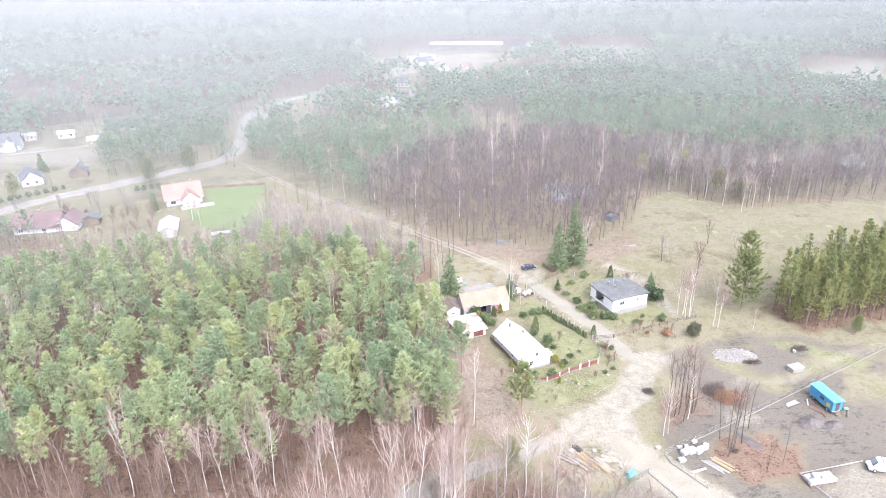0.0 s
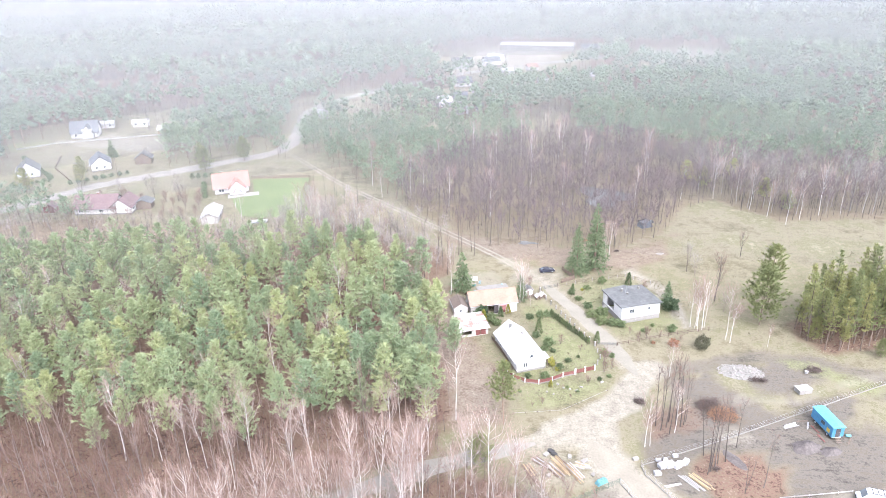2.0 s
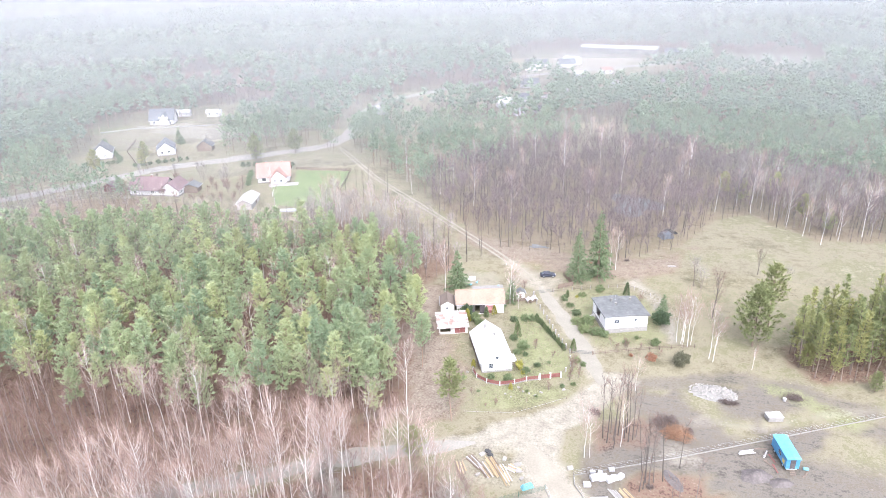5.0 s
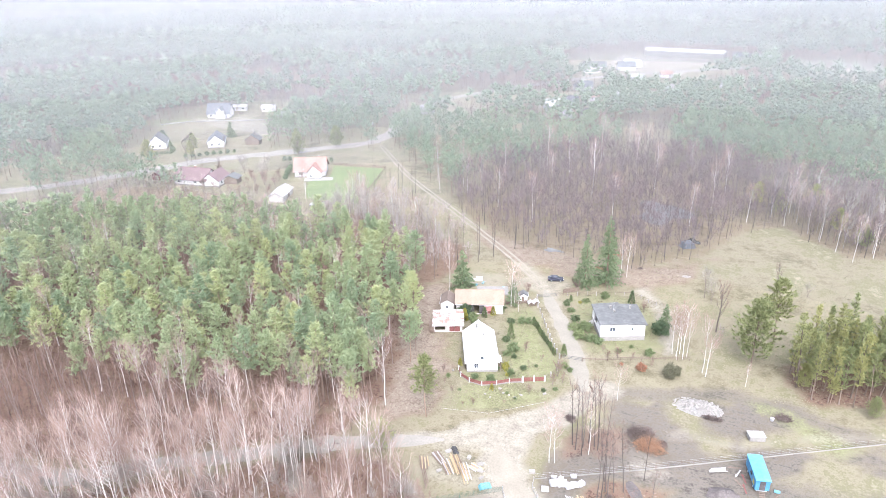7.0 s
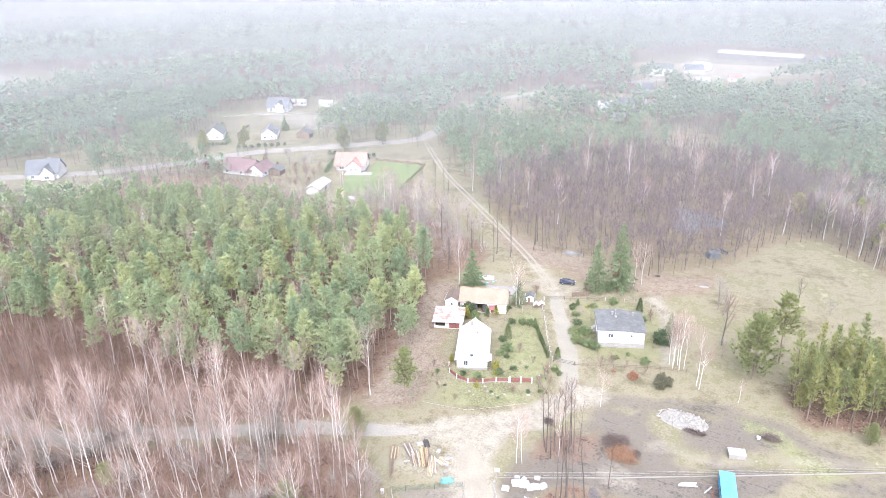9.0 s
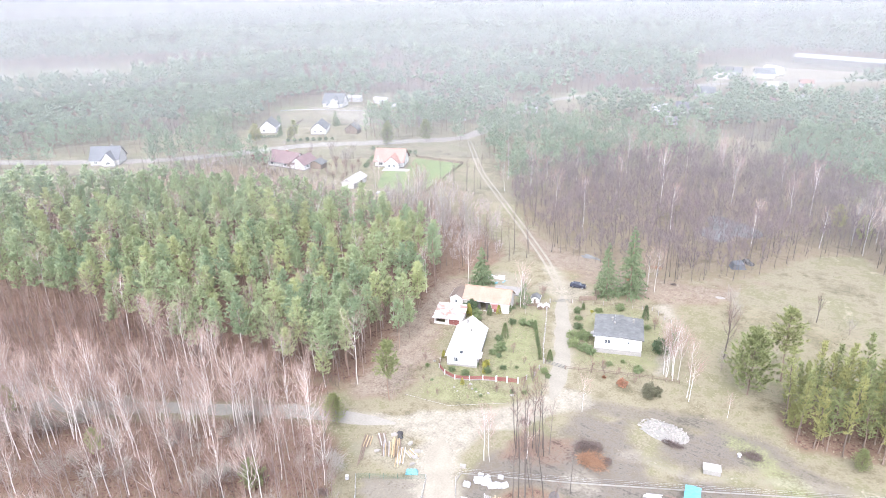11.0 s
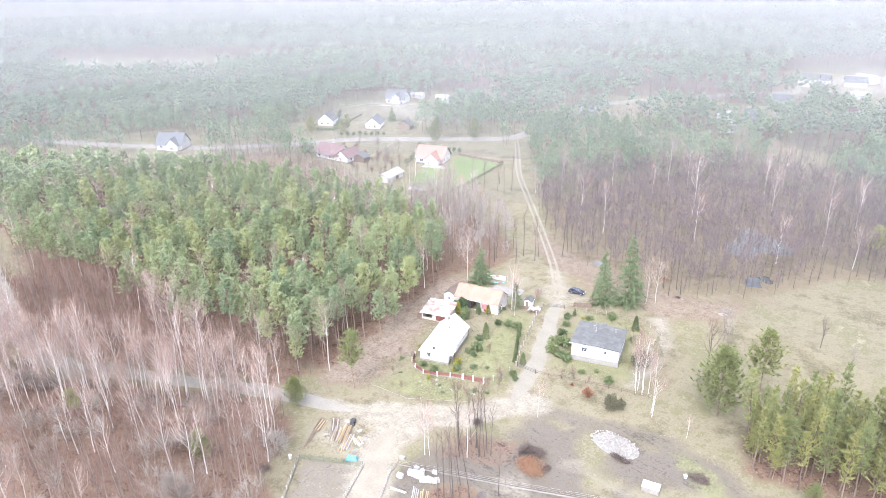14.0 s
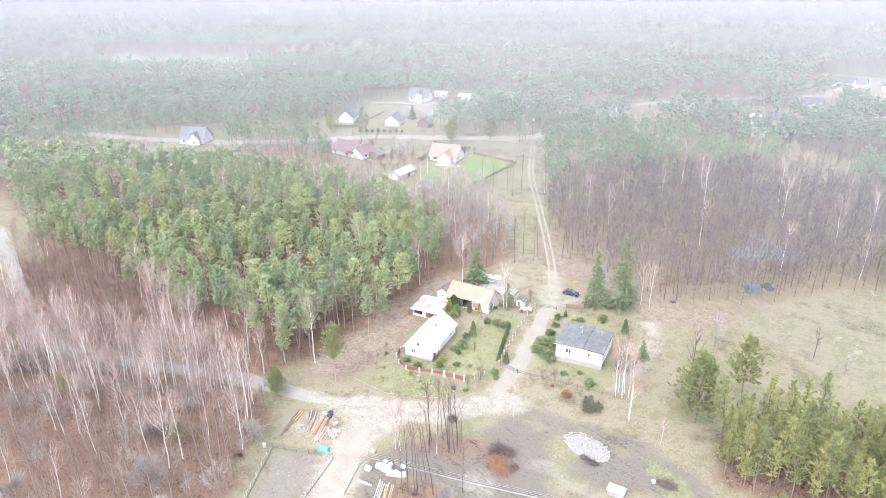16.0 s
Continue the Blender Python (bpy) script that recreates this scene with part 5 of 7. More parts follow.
part("porch_post", add_tube(bmesh.new(), (4.2, -4.6, -0.1), (4.2, -4.6, 2.45), 0.07, 0.07), M["wood"], cottage)
part("porch_roof", add_prism(bmesh.new(), [(3.55, 2.6), (3.55, 2.68), (4.5, 2.52), (4.5, 2.44)], -6.9, -4.2), M["roof_white"], cottage)

# the flat-roofed house
GREY = pose(45, 160.7, 0, 0, 0, 22.5)
flat_house = thing("flat_roof_house", GREY, "white house with a stepped grey flat roof", "house")


def ring_walls(ob, x0, y0, x1, y1, h, mat, holes, th=0.3):
    """Four walls round a rectangle, with openings by side."""
    for side, ln, m in (("front", x1 - x0, pose(x0, y0, 0)), ("back", x1 - x0, pose(x1, y1, 0, 0, 0, 180)), ("left", y1 - y0 - 2 * th, pose(x0, y1 - th, 0, 0, 0, -90)), ("right", y1 - y0 - 2 * th, pose(x1, y0 + th, 0, 0, 0, 90))):
        bm = wall_run(bmesh.new(), ln, -0.2, h, th, [o[1:5] for o in holes if o[0] == side])
        bm.transform(m)
        part("wall", bm, mat, ob)
        for o in holes:
            if o[0] == side and o[5]:
                add_window(ob, m, *o[1:5], M["frame_white"], bars=1 if o[2] - o[1] > 1 else 0)


ring_walls(flat_house, -5.4, -5.0, 5.4, 5.0, 4.3, M["plaster_white"],
           [("front", 2.2, 3.6, 2.4, 3.6, True), ("front", 7.4, 8.1, 2.7, 3.5, True), ("front", 3.9, 4.5, 0.5, 1.0, True), ("front", 8.3, 8.9, 0.5, 1.0, True), ("left", 2.0, 5.6, 1.4, 3.9, False), ("right", 3, 4.4, 2.4, 3.6, True), ("back", 2, 3.4, 2.4, 3.6, True), ("back", 6, 7.4, 2.4, 3.6, True)])
bm = bmesh.new()
for a in ((-5.46, -5.06, 5.46, -5.003), (-5.46, 5.003, 5.46, 5.06), (-5.46, -5.0, -5.403, 5.0), (5.403, -5.0, 5.46, 5.0)):
    add_box(bm, a[0], a[1], -0.2, a[2], a[3], 1.15)
part("plinth", bm, M["stone"], flat_house, "grey rendered plinth")
part("loggia_wall", box(-3.6, -3.4, 0.0, -3.4, 1.4, 4.2), M["wood"], flat_house, "dark boarded wall of the loggia")
part("loggia_floor", box(-5.09, -2.6, 1.2, -3.61, 1.6, 1.35), M["concrete"], flat_house)
roof = part("roof", add_prism(bmesh.new(), [(-5.8, 4.32), (-5.8, 4.62), (1.0, 5.0), (1.0, 4.70)], -5.5, 5.4), M["roof_grey"], flat_house)
part("roof_edge", box(-5.84, -5.56, 4.4, 1.0, -5.503, 4.66), M["steel"], roof)
part("fascia", box(0.72, -4.99, 4.31, 1.0, 4.99, 4.69), M["plaster_white"], flat_house)
part("roof", add_prism(bmesh.new(), [(1.01, 4.62), (1.01, 4.82), (5.8, 4.52), (5.8, 4.32)], -5.5, 5.0), M["roof_grey"], flat_house)
for cx, cy, hh in ((-1.6, 2.4, 5.6), (-1.0, 0.6, 5.3), (3.4, 2.6, 5.4)):
    ch = part("chimney", box(cx - 0.2, cy - 0.2, 4.6, cx + 0.2, cy + 0.2, hh, bevel=0.02), M["stone"], flat_house)
    part("cap", box(cx - 0.27, cy - 0.27, hh + 0.002, cx + 0.27, cy + 0.27, hh + 0.09), M["stone"], ch)
part("antenna", add_tube(bmesh.new(), (-1.0, 1.4, 4.7), (-1.0, 1.4, 7.2), 0.025, 0.015, 6), M["steel"], flat_house)
for k in range(4):
    part("step", box(-6.8 + 0.32 * k, 2.2, 0, -6.49 + 0.32 * k, 3.6, 0.26 * (k + 1)), M["concrete"], flat_house)

# the patched shack
SHACK = pose(4.2, 147.6, 0, 0, 0, 22)
shack = thing("farm_shack", SHACK, "low farm shack under patched corrugated sheets", "shed")
ring_walls(shack, -3.6, -3.2, 3.6, 3.2, 2.0, M["plaster_old"], [("front", 3.9, 6.6, 0.0, 1.8, False), ("front", 0.3, 2.9, 0.5, 1.75, False)], 0.2)
add_door(shack, pose(-3.6, -3.2, 0), 3.9, 5.22, 1.8, M["wood_red"], label="red plank double door")
add_door(shack, pose(-3.6, -3.2, 0), 5.28, 6.6, 1.8, M["wood_red"], label="red plank double door")
srng = np.random.RandomState(3)
for i in range(4):
    for j in range(4):
        x0, y0 = -4.0 + 2.0 * i, -3.7 + 1.85 * j
        bm = bmesh.new()
        z = 2.05 + 0.11 * j + srng.uniform(0, 0.05)
        ribs = 8
        outline = [(x0 + k * 2.05 / ribs, z + (0.04 if k % 2 else 0.0)) for k in range(ribs + 1)]
        outline += [(x, zz + 0.03) for x, zz in outline[::-1]]
        add_prism(bm, outline, y0, y0 + 1.95)
        bm.transform(pose(0, 0, 0, srng.uniform(1.5, 3.5), 0, srng.uniform(-2, 2)))
        part("sheet", bm, M["roof_rust"] if srng.rand() < 0.6 else M["roof_white"], shack)
part("lean_to", box(-4.9, -3.0, 0, -3.62, 1.0, 1.3, bevel=0.03), M["wood"], shack, "weathered lean-to with firewood")
for k in range(5):
    part("board", box(-4.6 + 0.25 * k, -3.9, 0.0, -4.45 + 0.25 * k, -3.8, 0.9), M["wood"], shack)

# small sheds
gable_house("old_hut_building", 167, 270, 25, 7.5, 6, 3.0, 6.4, M["stone"], M["concrete"], "old grey hut at the edge of the wood", plinth=0, over=0.5, doors=[("front", 3.0, 4.0, 2.0)])
gable_house("small_hut_building", 18.2, 168.0, 20, 2.1, 2.1, 1.7, 2.3, M["plaster_white"], M["roof_grey"], "small white hut with a grey roof", doors=[("front", 0.5, 1.2, 1.5)], plinth=0, over=0.2)
for x, y, a in ((21.0, 165.6, 25), (22.2, 166.6, 30)):
    ken = gable_house("kennel_building", x, y, a, 1.2, 1.5, 0.8, 1.2, M["wood"], M["concrete"], "little kennel beside the lane fence", plinth=0, over=0.12, gaps=[("front", 0.4, 0.9, 0.0, 0.7)])


# ---- the building yard ----
rng = np.random.RandomState(23)
M["white_film"] = surface("white plastic film", [(0.19, 0.19, 0.195), (0.25, 0.25, 0.255), (0.31, 0.31, 0.315)], 3, 0.6, 0.45, 0.2)
M["blue"] = surface("blue painted steel", [(0.03, 0.12, 0.22), (0.045, 0.155, 0.27), (0.075, 0.2, 0.31)], 2, 0.4, 0.5, 0.05)
M["blue_pale"] = surface("pale blue roof paint", [(0.05, 0.19, 0.28), (0.07, 0.24, 0.33), (0.12, 0.29, 0.37)], 2, 0.4, 0.5, 0.05)
M["tarp"] = surface("turquoise tarpaulin", [(0.05, 0.15, 0.17), (0.08, 0.19, 0.21), (0.13, 0.23, 0.245)], 3, 0.8, 0.5, 0.3)
M["yellow"] = surface("yellow sign paint", [(0.36, 0.25, 0.04), (0.42, 0.30, 0.06)], 4, 1, 0.5, 0)
M["silver"] = surface("silver car paint", [(0.30, 0.31, 0.32), (0.36, 0.37, 0.38)], 3, 0.5, 0.35, 0, metal=0.3)
M["car_blue"] = surface("dark blue car paint", [(0.012, 0.014, 0.024), (0.02, 0.023, 0.036)], 3, 0.5, 0.25, 0, spec=0.6)
M["dark_soil"] = surface("dark fresh soil", [(0.045, 0.039, 0.037), (0.075, 0.066, 0.062), (0.11, 0.098, 0.092)], 2.5, 0.5, 0.95, 0.5)
M["brush"] = surface("cut brown brushwood", [(0.1, 0.055, 0.036), (0.17, 0.098, 0.06), (0.24, 0.14, 0.085), (0.13, 0.1, 0.08)], 2, 0.4, 0.9, 0, pick="island")
M["brush_dark"] = surface("dark cut branches", [(0.04, 0.03, 0.026), (0.09, 0.07, 0.062), (0.15, 0.122, 0.11)], 2, 0.4, 0.9, 0, pick="island")
M["green_paint"] = surface("dark green fence paint", [(0.015, 0.05, 0.035), (0.03, 0.075, 0.05)], 4, 1, 0.5, 0)
M["lump_white"] = surface("broken pale concrete", [(0.14, 0.132, 0.118), (0.19, 0.181, 0.164), (0.245, 0.235, 0.217)], 3, 0.6, 0.9, 0.2, pick="object")


def wheel(parent, x, y, r=0.33, w=0.2):
    t = part("tyre", add_tube(bmesh.new(), (x, y - w / 2, r), (x, y + w / 2, r), r, r, 16), M["black"], parent)
    part("rim", add_tube(bmesh.new(), (x, y - w / 2 - 0.01, r), (x, y + w / 2 + 0.01, r), r * 0.55, r * 0.55, 12), M["steel"], t)


# blue site trailer with its steps, drawbar and things lying round it
trailer = thing("site_trailer", pose(77.3, 115.9, 0, 0, 0, -77), "blue steel site trailer with a pale blue roof", "trailer")
part("body", box(-3.3, -1.2, 0.75, 3.3, 1.2, 3.0, bevel=0.04), M["blue"], trailer)
part("roof", add_prism(bmesh.new(), [(-1.3, 3.01), (-1.3, 3.07), (0, 3.2), (1.3, 3.07), (1.3, 3.01)], -3.6, 3.4), M["blue_pale"], trailer).matrix_local = pose(0, 0, 0, 0, 0, 90)
for k in range(9):
    part("rib", box(-3.1 + 0.75 * k, -1.23, 0.8, -3.04 + 0.75 * k, -1.203, 2.95), M["blue"], trailer)
# flat panel, the doorway's inner shade put into its colour
door = part("door", box(3.303, -0.5, 0.8, 3.34, 0.45, 2.75), M["wood_dark"], trailer, "near-black panel standing in for a shaded doorway")
part("handle", box(3.342, 0.3, 1.7, 3.37, 0.38, 1.76), M["steel"], door)
part("sign", box(1.7, -1.25, 1.2, 2.6, -1.235, 2.0), M["yellow"], trailer, "plain yellow notice board")
part("window", box(-0.2, -1.25, 1.7, 0.9, -1.233, 2.4), M["glass"], trailer)
part("chassis", box(-3.2, -0.9, 0.45, 3.2, 0.9, 0.74), M["steel"], trailer)
part("drawbar", add_tube(bmesh.new(), (-3.2, 0, 0.55), (-4.6, 0, 0.35), 0.06, 0.05), M["steel"], trailer)
for x in (-1.9, 1.9):
    for y in (-1.0, 1.0):
        wheel(trailer, x, y, 0.38, 0.22)
for k in range(3):
    part("step", box(3.42 + 0.3 * k, -0.5, 0.55 - 0.22 * k, 3.7 + 0.3 * k, 0.45, 0.6 - 0.22 * k), M["wood"], trailer)
for k, (x, y, a, mat) in enumerate(((75.2, 115.6, -70, M["wood_red"]), (74.4, 114.0, -50, M["wood"]), (74.2, 116.6, 70, M["white_film"]), (75.4, 112.9, -75, M["wood_red"]), (80.4, 112.6, 60, M["wood"]), (73.6, 118.0, 15, M["wood"]))):
    o = thing("loose_board", pose(x, y, 0.02, 0, 0, a), "loose board lying by the site trailer", "board", "boards round the trailer")
    part("plank", box(-1.2, -0.12, 0.0, 1.2, 0.12, 0.06, bevel=0.01), mat, o)
    part("batten", box(-0.8, -0.2, 0.06, -0.65, 0.25, 0.11), mat, o)
bar = thing("water_barrel", pose(80.6, 113.9, 0), "turquoise plastic barrel lying on bare earth", "barrel")
part("drum", add_tube(bmesh.new(), (-0.45, 0, 0.3), (0.45, 0, 0.3), 0.3, 0.3, 14), M["tarp"], bar)
part("lid", add_tube(bmesh.new(), (0.45, 0, 0.3), (0.5, 0, 0.3), 0.27, 0.25, 14), M["tarp"], bar)


def heap(name, x, y, sx, sy, h, mat, label, category, seed, turn=0):
    r = np.random.RandomState(seed)
    bm = bmesh.new()
    bmesh.ops.create_grid(bm, x_segments=22, y_segments=22, size=1)
    for v in bm.verts:
        d = math.hypot(v.co.x, v.co.y)
        lump = noise.noise(Vector((v.co.x * 2.3 + seed, v.co.y * 2.3, 0.3))) * 0.35 + noise.noise(Vector((v.co.x * 6 + seed, v.co.y * 6, 1.3))) * 0.18
        v.co.z = max(0, 1 - d * (1.05 + lump * 0.6)) ** 0.8 * h * (1 + lump) - 0.22
        v.co.x *= sx / 2
        v.co.y *= sy / 2
    me = bpy.data.meshes.new(name)
    bm.to_mesh(me)
    bm.free()
    me.materials.append(mat)
    ob = new(name, me)
    ob.matrix_world = pose(x, y, 0, 0, 0, turn)
    return tagged(ob, label, category)


heap("earth_mound", 71.8, 110.2, 6.0, 4.0, 1.3, M["dark_soil"], "heap of dark fresh soil in the yard", "soil heap", 4, 20)
heap("earth_mound", 76.0, 109.4, 4.5, 2.8, 0.8, M["dark_soil"], "low heap of dark fresh soil", "soil heap", 9, 20)
heap("earth_bank", 57.5, 105.0, 8.0, 3.0, 0.5, M["dark_soil"], "low bank of dark dug earth", "soil heap", 17, -60)


def brush_heap(x, y, sx, sy, h, mat, label, seed, count=420, ln=1.1, turn=0):
    """A heap of cut branches: a mound of crossing sticks with stouter limbs among them."""
    r = np.random.RandomState(seed)
    a, d = r.uniform(0, 6.28, count), np.sqrt(r.rand(count))
    # several loads thrown on one another, none of one height
    lobe = r.randint(0, 5, count)
    off, tall_, wide_ = r.uniform(-0.32, 0.32, (5, 2)), r.uniform(0.5, 1.25, 5), r.uniform(0.45, 0.75, 5)
    c = np.c_[(np.cos(a) * d * wide_[lobe] + off[lobe, 0] * 1.6) * sx / 2, (np.sin(a) * d * wide_[lobe] + off[lobe, 1] * 1.6) * sy / 2, (1 - d ** 2) * h * tall_[lobe] * r.uniform(0.15, 1.0, count)]
    w = r.normal(0, 1, (count, 3)) * np.array([1, 1, 0.45])
    w /= np.linalg.norm(w, axis=1, keepdims=True)
    ln = ln * r.uniform(0.4, 1.5, (count, 1))
    p0 = c - w * ln / 2
    p0[:, 2] = np.maximum(p0[:, 2], 0.0)
    p1 = c + w * ln / 2
    p1[:, 2] = np.maximum(p1[:, 2], 0.03)
    ob = thing("brush_heap", pose(x, y, 0, 0, 0, turn), label, "brush heap")
    k = count // 6
    tagged(child("limb", mesh_of("limb", *tubes(p0[:k], p1[:k], np.full(k, 0.045), np.full(k, 0.02), 4), mat), ob), kind="stuff")
    tagged(child("brushwood", mesh_of("brushwood", *tubes(p0[k:], p1[k:], np.full(count - k, 0.025), np.full(count - k, 0.01), 3), mat), ob), kind="stuff")
    return ob


brush_heap(56.2, 121.2, 5.2, 4.0, 2.0, M["brush_dark"], "heap of dark brown cut brushwood", 30, 500, 1.6, 35)
brush_heap(58.4, 118.4, 6.8, 5.0, 2.0, M["brush"], "big heap of reddish brown cut brushwood", 31, 700, 1.7, 10)
brush_heap(61.0, 119.8, 2.2, 2.2, 0.9, M["brush_dark"], "tree stump and dark roots on bare earth", 32, 150, 0.9)
brush_heap(42.6, 121.0, 3.0, 2.2, 1.1, M["brush_dark"], "dark heap of cut branches by the road", 33, 260, 1.0)
brush_heap(68.6, 131.2, 4.0, 2.2, 0.8, M["brush_dark"], "dark branches beside the rubble", 34, 260, 1.1)
brush_heap(82.2, 137.0, 4.2, 2.6, 1.0, M["brush_dark"], "dark heap of twigs and roots", 35, 280, 1.2)
brush_heap(22.5, 83.5, 2.6, 2.0, 0.9, M["brush_dark"], "dark round heap of twigs on leaf litter", 36, 220, 0.8)
brush_heap(53.5, 102.0, 2.0, 1.6, 0.7, M["brush_dark"], "dark root stock of a felled tree", 37, 120, 0.7)
bucket = thing("white_bucket", pose(80.2, 135.4, 0), "white plastic tub beside cut branches", "bucket")
part("tub", add_tube(bmesh.new(), (0, 0, 0), (0, 0, 0.55), 0.3, 0.38, 12), M["white_film"], bucket)
part("rim", add_tube(bmesh.new(), (0, 0, 0.551), (0, 0, 0.6), 0.41, 0.41, 12), M["white_film"], bucket)

# rubble of broken pale concrete
rubble = thing("rubble_heap", pose(66, 134.6, 0), "wide heap of broken pale concrete", "rubble")
bm = bmesh.new()
bmesh.ops.create_grid(bm, x_segments=26, y_segments=18, size=1)
for v in bm.verts:
    d = math.hypot(v.co.x, v.co.y)
    v.co.z = max(0, 1 - d * d) * 0.5 * (1 + 0.5 * noise.noise(v.co * 5)) - 0.16
    v.co.x, v.co.y = v.co.x * 5.3, v.co.y * 3.2
part("mound", bm, M["stone"], rubble, "crushed pale concrete below the lumps")
lumps = []
for k in range(6):
    bm = stone_lump(rng, 0.38, 0.55)
    me = bpy.data.meshes.new("stone")
    bm.to_mesh(me)
    bm.free()
    me.materials.append(M["lump_white"])
    lumps.append(me)
for k in range(295):
    a, d = rng.uniform(0, 6.28), math.sqrt(rng.rand())
    o = child("stone", lumps[k % 6], rubble)
    s = rng.uniform(0.3, 0.95) * (1.15 - 0.4 * d)
    o.matrix_local = pose(math.cos(a) * d * 5.2, math.sin(a) * d * 3.1, (1 - d * d) * 0.5 + 0.02, rng.uniform(-40, 40), rng.uniform(-40, 40), rng.uniform(0, 360)) @ Matrix.Diagonal((s, s, s, 1))
tank = thing("concrete_tank", pose(77.2, 128.4, 0, 0, 0, 18), "pale concrete tank box with a ribbed lid", "tank")
part("box", box(-1.5, -0.95, -0.1, 1.5, 0.95, 0.9, bevel=0.03), M["stone"], tank)
for k in range(5):
    part("slab", box(-1.58 + 0.635 * k, -1.02, 0.903, -0.975 + 0.635 * k, 1.02, 1.02, bevel=0.015), M["concrete"], tank)

# white wrapped bales
bale_me = []
for k in range(3):
    bm = box(-0.7, -0.5, 0.0, 0.7, 0.5, 0.75, bevel=0.12)
    bmesh.ops.subdivide_edges(bm, edges=bm.edges[:], cuts=1)
    for v in bm.verts:
        v.co += Vector((noise.noise(v.co * 2 + Vector((k, 0, 0))), noise.noise(v.co * 2 + Vector((0, k, 5))), 0)) * 0.1
    me = bpy.data.meshes.new("bale")
    bm.to_mesh(me)
    bm.free()
    me.materials.append(M["white_film"])
    bale_me.append(me)


def bale(x, y, z, turn, s, label, group):
    ob = thing("wrapped_bale", pose(x, y, z, 0, 0, turn) @ Matrix.Diagonal((s, s, s, 1)), label, "bale", group)
    child("wrap", bale_me[int(x * 7) % 3], ob)
    part("strap", box(-0.03, -0.52, 0.0, 0.03, 0.52, 0.79), M["concrete"], ob)
    return ob


for x, y, a, s in ((43.3, 103.2, 10, 0.7), (46.6, 104.7, 20, 0.75), (43.8, 101.6, 30, 1.25), (45.2, 102.0, 25, 1.3), (46.5, 101.9, 40, 1.1), (47.3, 102.6, 10, 1.0), (48.3, 103.2, 60, 1.0), (42.6, 99.6, 15, 0.95), (44.6, 103.2, 80, 0.8)):
    bale(x, y, 0, a, s, "bulky white wrapped bale on bare earth", "bales by the fence")
pal = thing("pallet_stack", pose(65.2, 94.2, 0, 0, 0, 12), "timber pallets under white wrapped bales", "pallet")
for k in range(6):
    part("board", box(-2.6, -1.5 + 0.52 * k, 0.1, 2.6, -1.2 + 0.52 * k, 0.15), M["wood"], pal)
for k in range(3):
    part("bearer", box(-2.5 + 2.3 * k, -1.5, 0.0, -2.3 + 2.3 * k, 1.4, 0.098), M["wood"], pal)
for i in range(4):
    for j in range(2):
        bale(63.6 + 1.25 * i - 0.2 * j, 93.2 + 1.2 * j + 0.2 * i, 0.16, 12 + rng.uniform(-6, 6), rng.uniform(0.95, 1.1), "white wrapped bale stacked on pallets", "bales on pallets")
for i in range(2):
    bale(64.4 + 1.3 * i, 94.0, 0.96, 12 + rng.uniform(-6, 6), 0.95, "white wrapped bale stacked on pallets", "bales on pallets")
blk = thing("concrete_block", pose(39.2, 103.2, 0, 0, 0, 25), "pale concrete block beside the road", "block")
part("block", box(-0.55, -0.35, -0.05, 0.55, 0.35, 0.5, bevel=0.04), M["lump_white"], blk)
part("lug", add_tube(bmesh.new(), (0, 0, 0.5), (0, 0, 0.6), 0.05, 0.05, 6), M["steel"], blk)

# sawn timber stacks
def timber_stack(x, y, turn, n, ln, label, seed, mats):
    r = np.random.RandomState(seed)
    ob = thing("timber_stack", pose(x, y, 0, 0, 0, turn), label, "timber")
    for k in range(n):
        lay, i = divmod(k, 6)
        o = part("beam", box(-ln / 2 * r.uniform(0.75, 1.1), -0.09, 0, ln / 2 * r.uniform(0.75, 1.1), 0.09, 0.14, bevel=0.012), mats[k % len(mats)], ob)
        o.matrix_local = pose(r.uniform(-0.3, 0.3), -0.8 + 0.3 * i + r.uniform(-0.05, 0.05), 0.02 + 0.16 * lay, 0, 0, r.uniform(-3, 3))
    return ob


TB = [M["wood_new"], M["wood_new"], M["wood"]]
timber_stack(25.6, 100.2, -52, 14, 5.6, "stack of fresh yellow sawn beams", 41, TB)
timber_stack(27.8, 98.6, -54, 10, 5.0, "stack of pale sawn beams", 42, [M["wood_new"], M["concrete"]])
timber_stack(24.2, 98.8, -50, 8, 4.2, "loose weathered beams on sand", 43, [M["wood"], M["concrete"], M["wood_new"]])
timber_stack(21.6, 100.6, -40, 9, 3.6, "pile of mixed old boards on sand", 49, [M["wood"], M["concrete"], M["wood"]])
timber_stack(19.6, 98.4, -62, 7, 3.4, "pile of weathered boards on sand", 50, [M["wood"], M["wood_new"]])
timber_stack(29.0, 100.6, -20, 6, 2.6, "short pale boards beside the beams", 51, [M["concrete"], M["wood_new"]])
timber_stack(50.2, 98.6, -48, 9, 4.6, "stack of yellow planks by the bales", 44, TB)
timber_stack(48.6, 98.2, -50, 4, 4.6, "pale planks lying on bare earth", 45, [M["concrete"]])
timber_stack(70.8, 116.6, 25, 4, 3.4, "pale boards lying beside the fence", 46, [M["concrete"], M["white_film"]])
timber_stack(21.4, 95.6, -58, 3, 6.5, "long dark log beside the timber", 47, [M["wood"]])
timber_stack(44.6, 97.6, 20, 2, 3.4, "thin pale plank on bare earth", 48, [M["concrete"]])
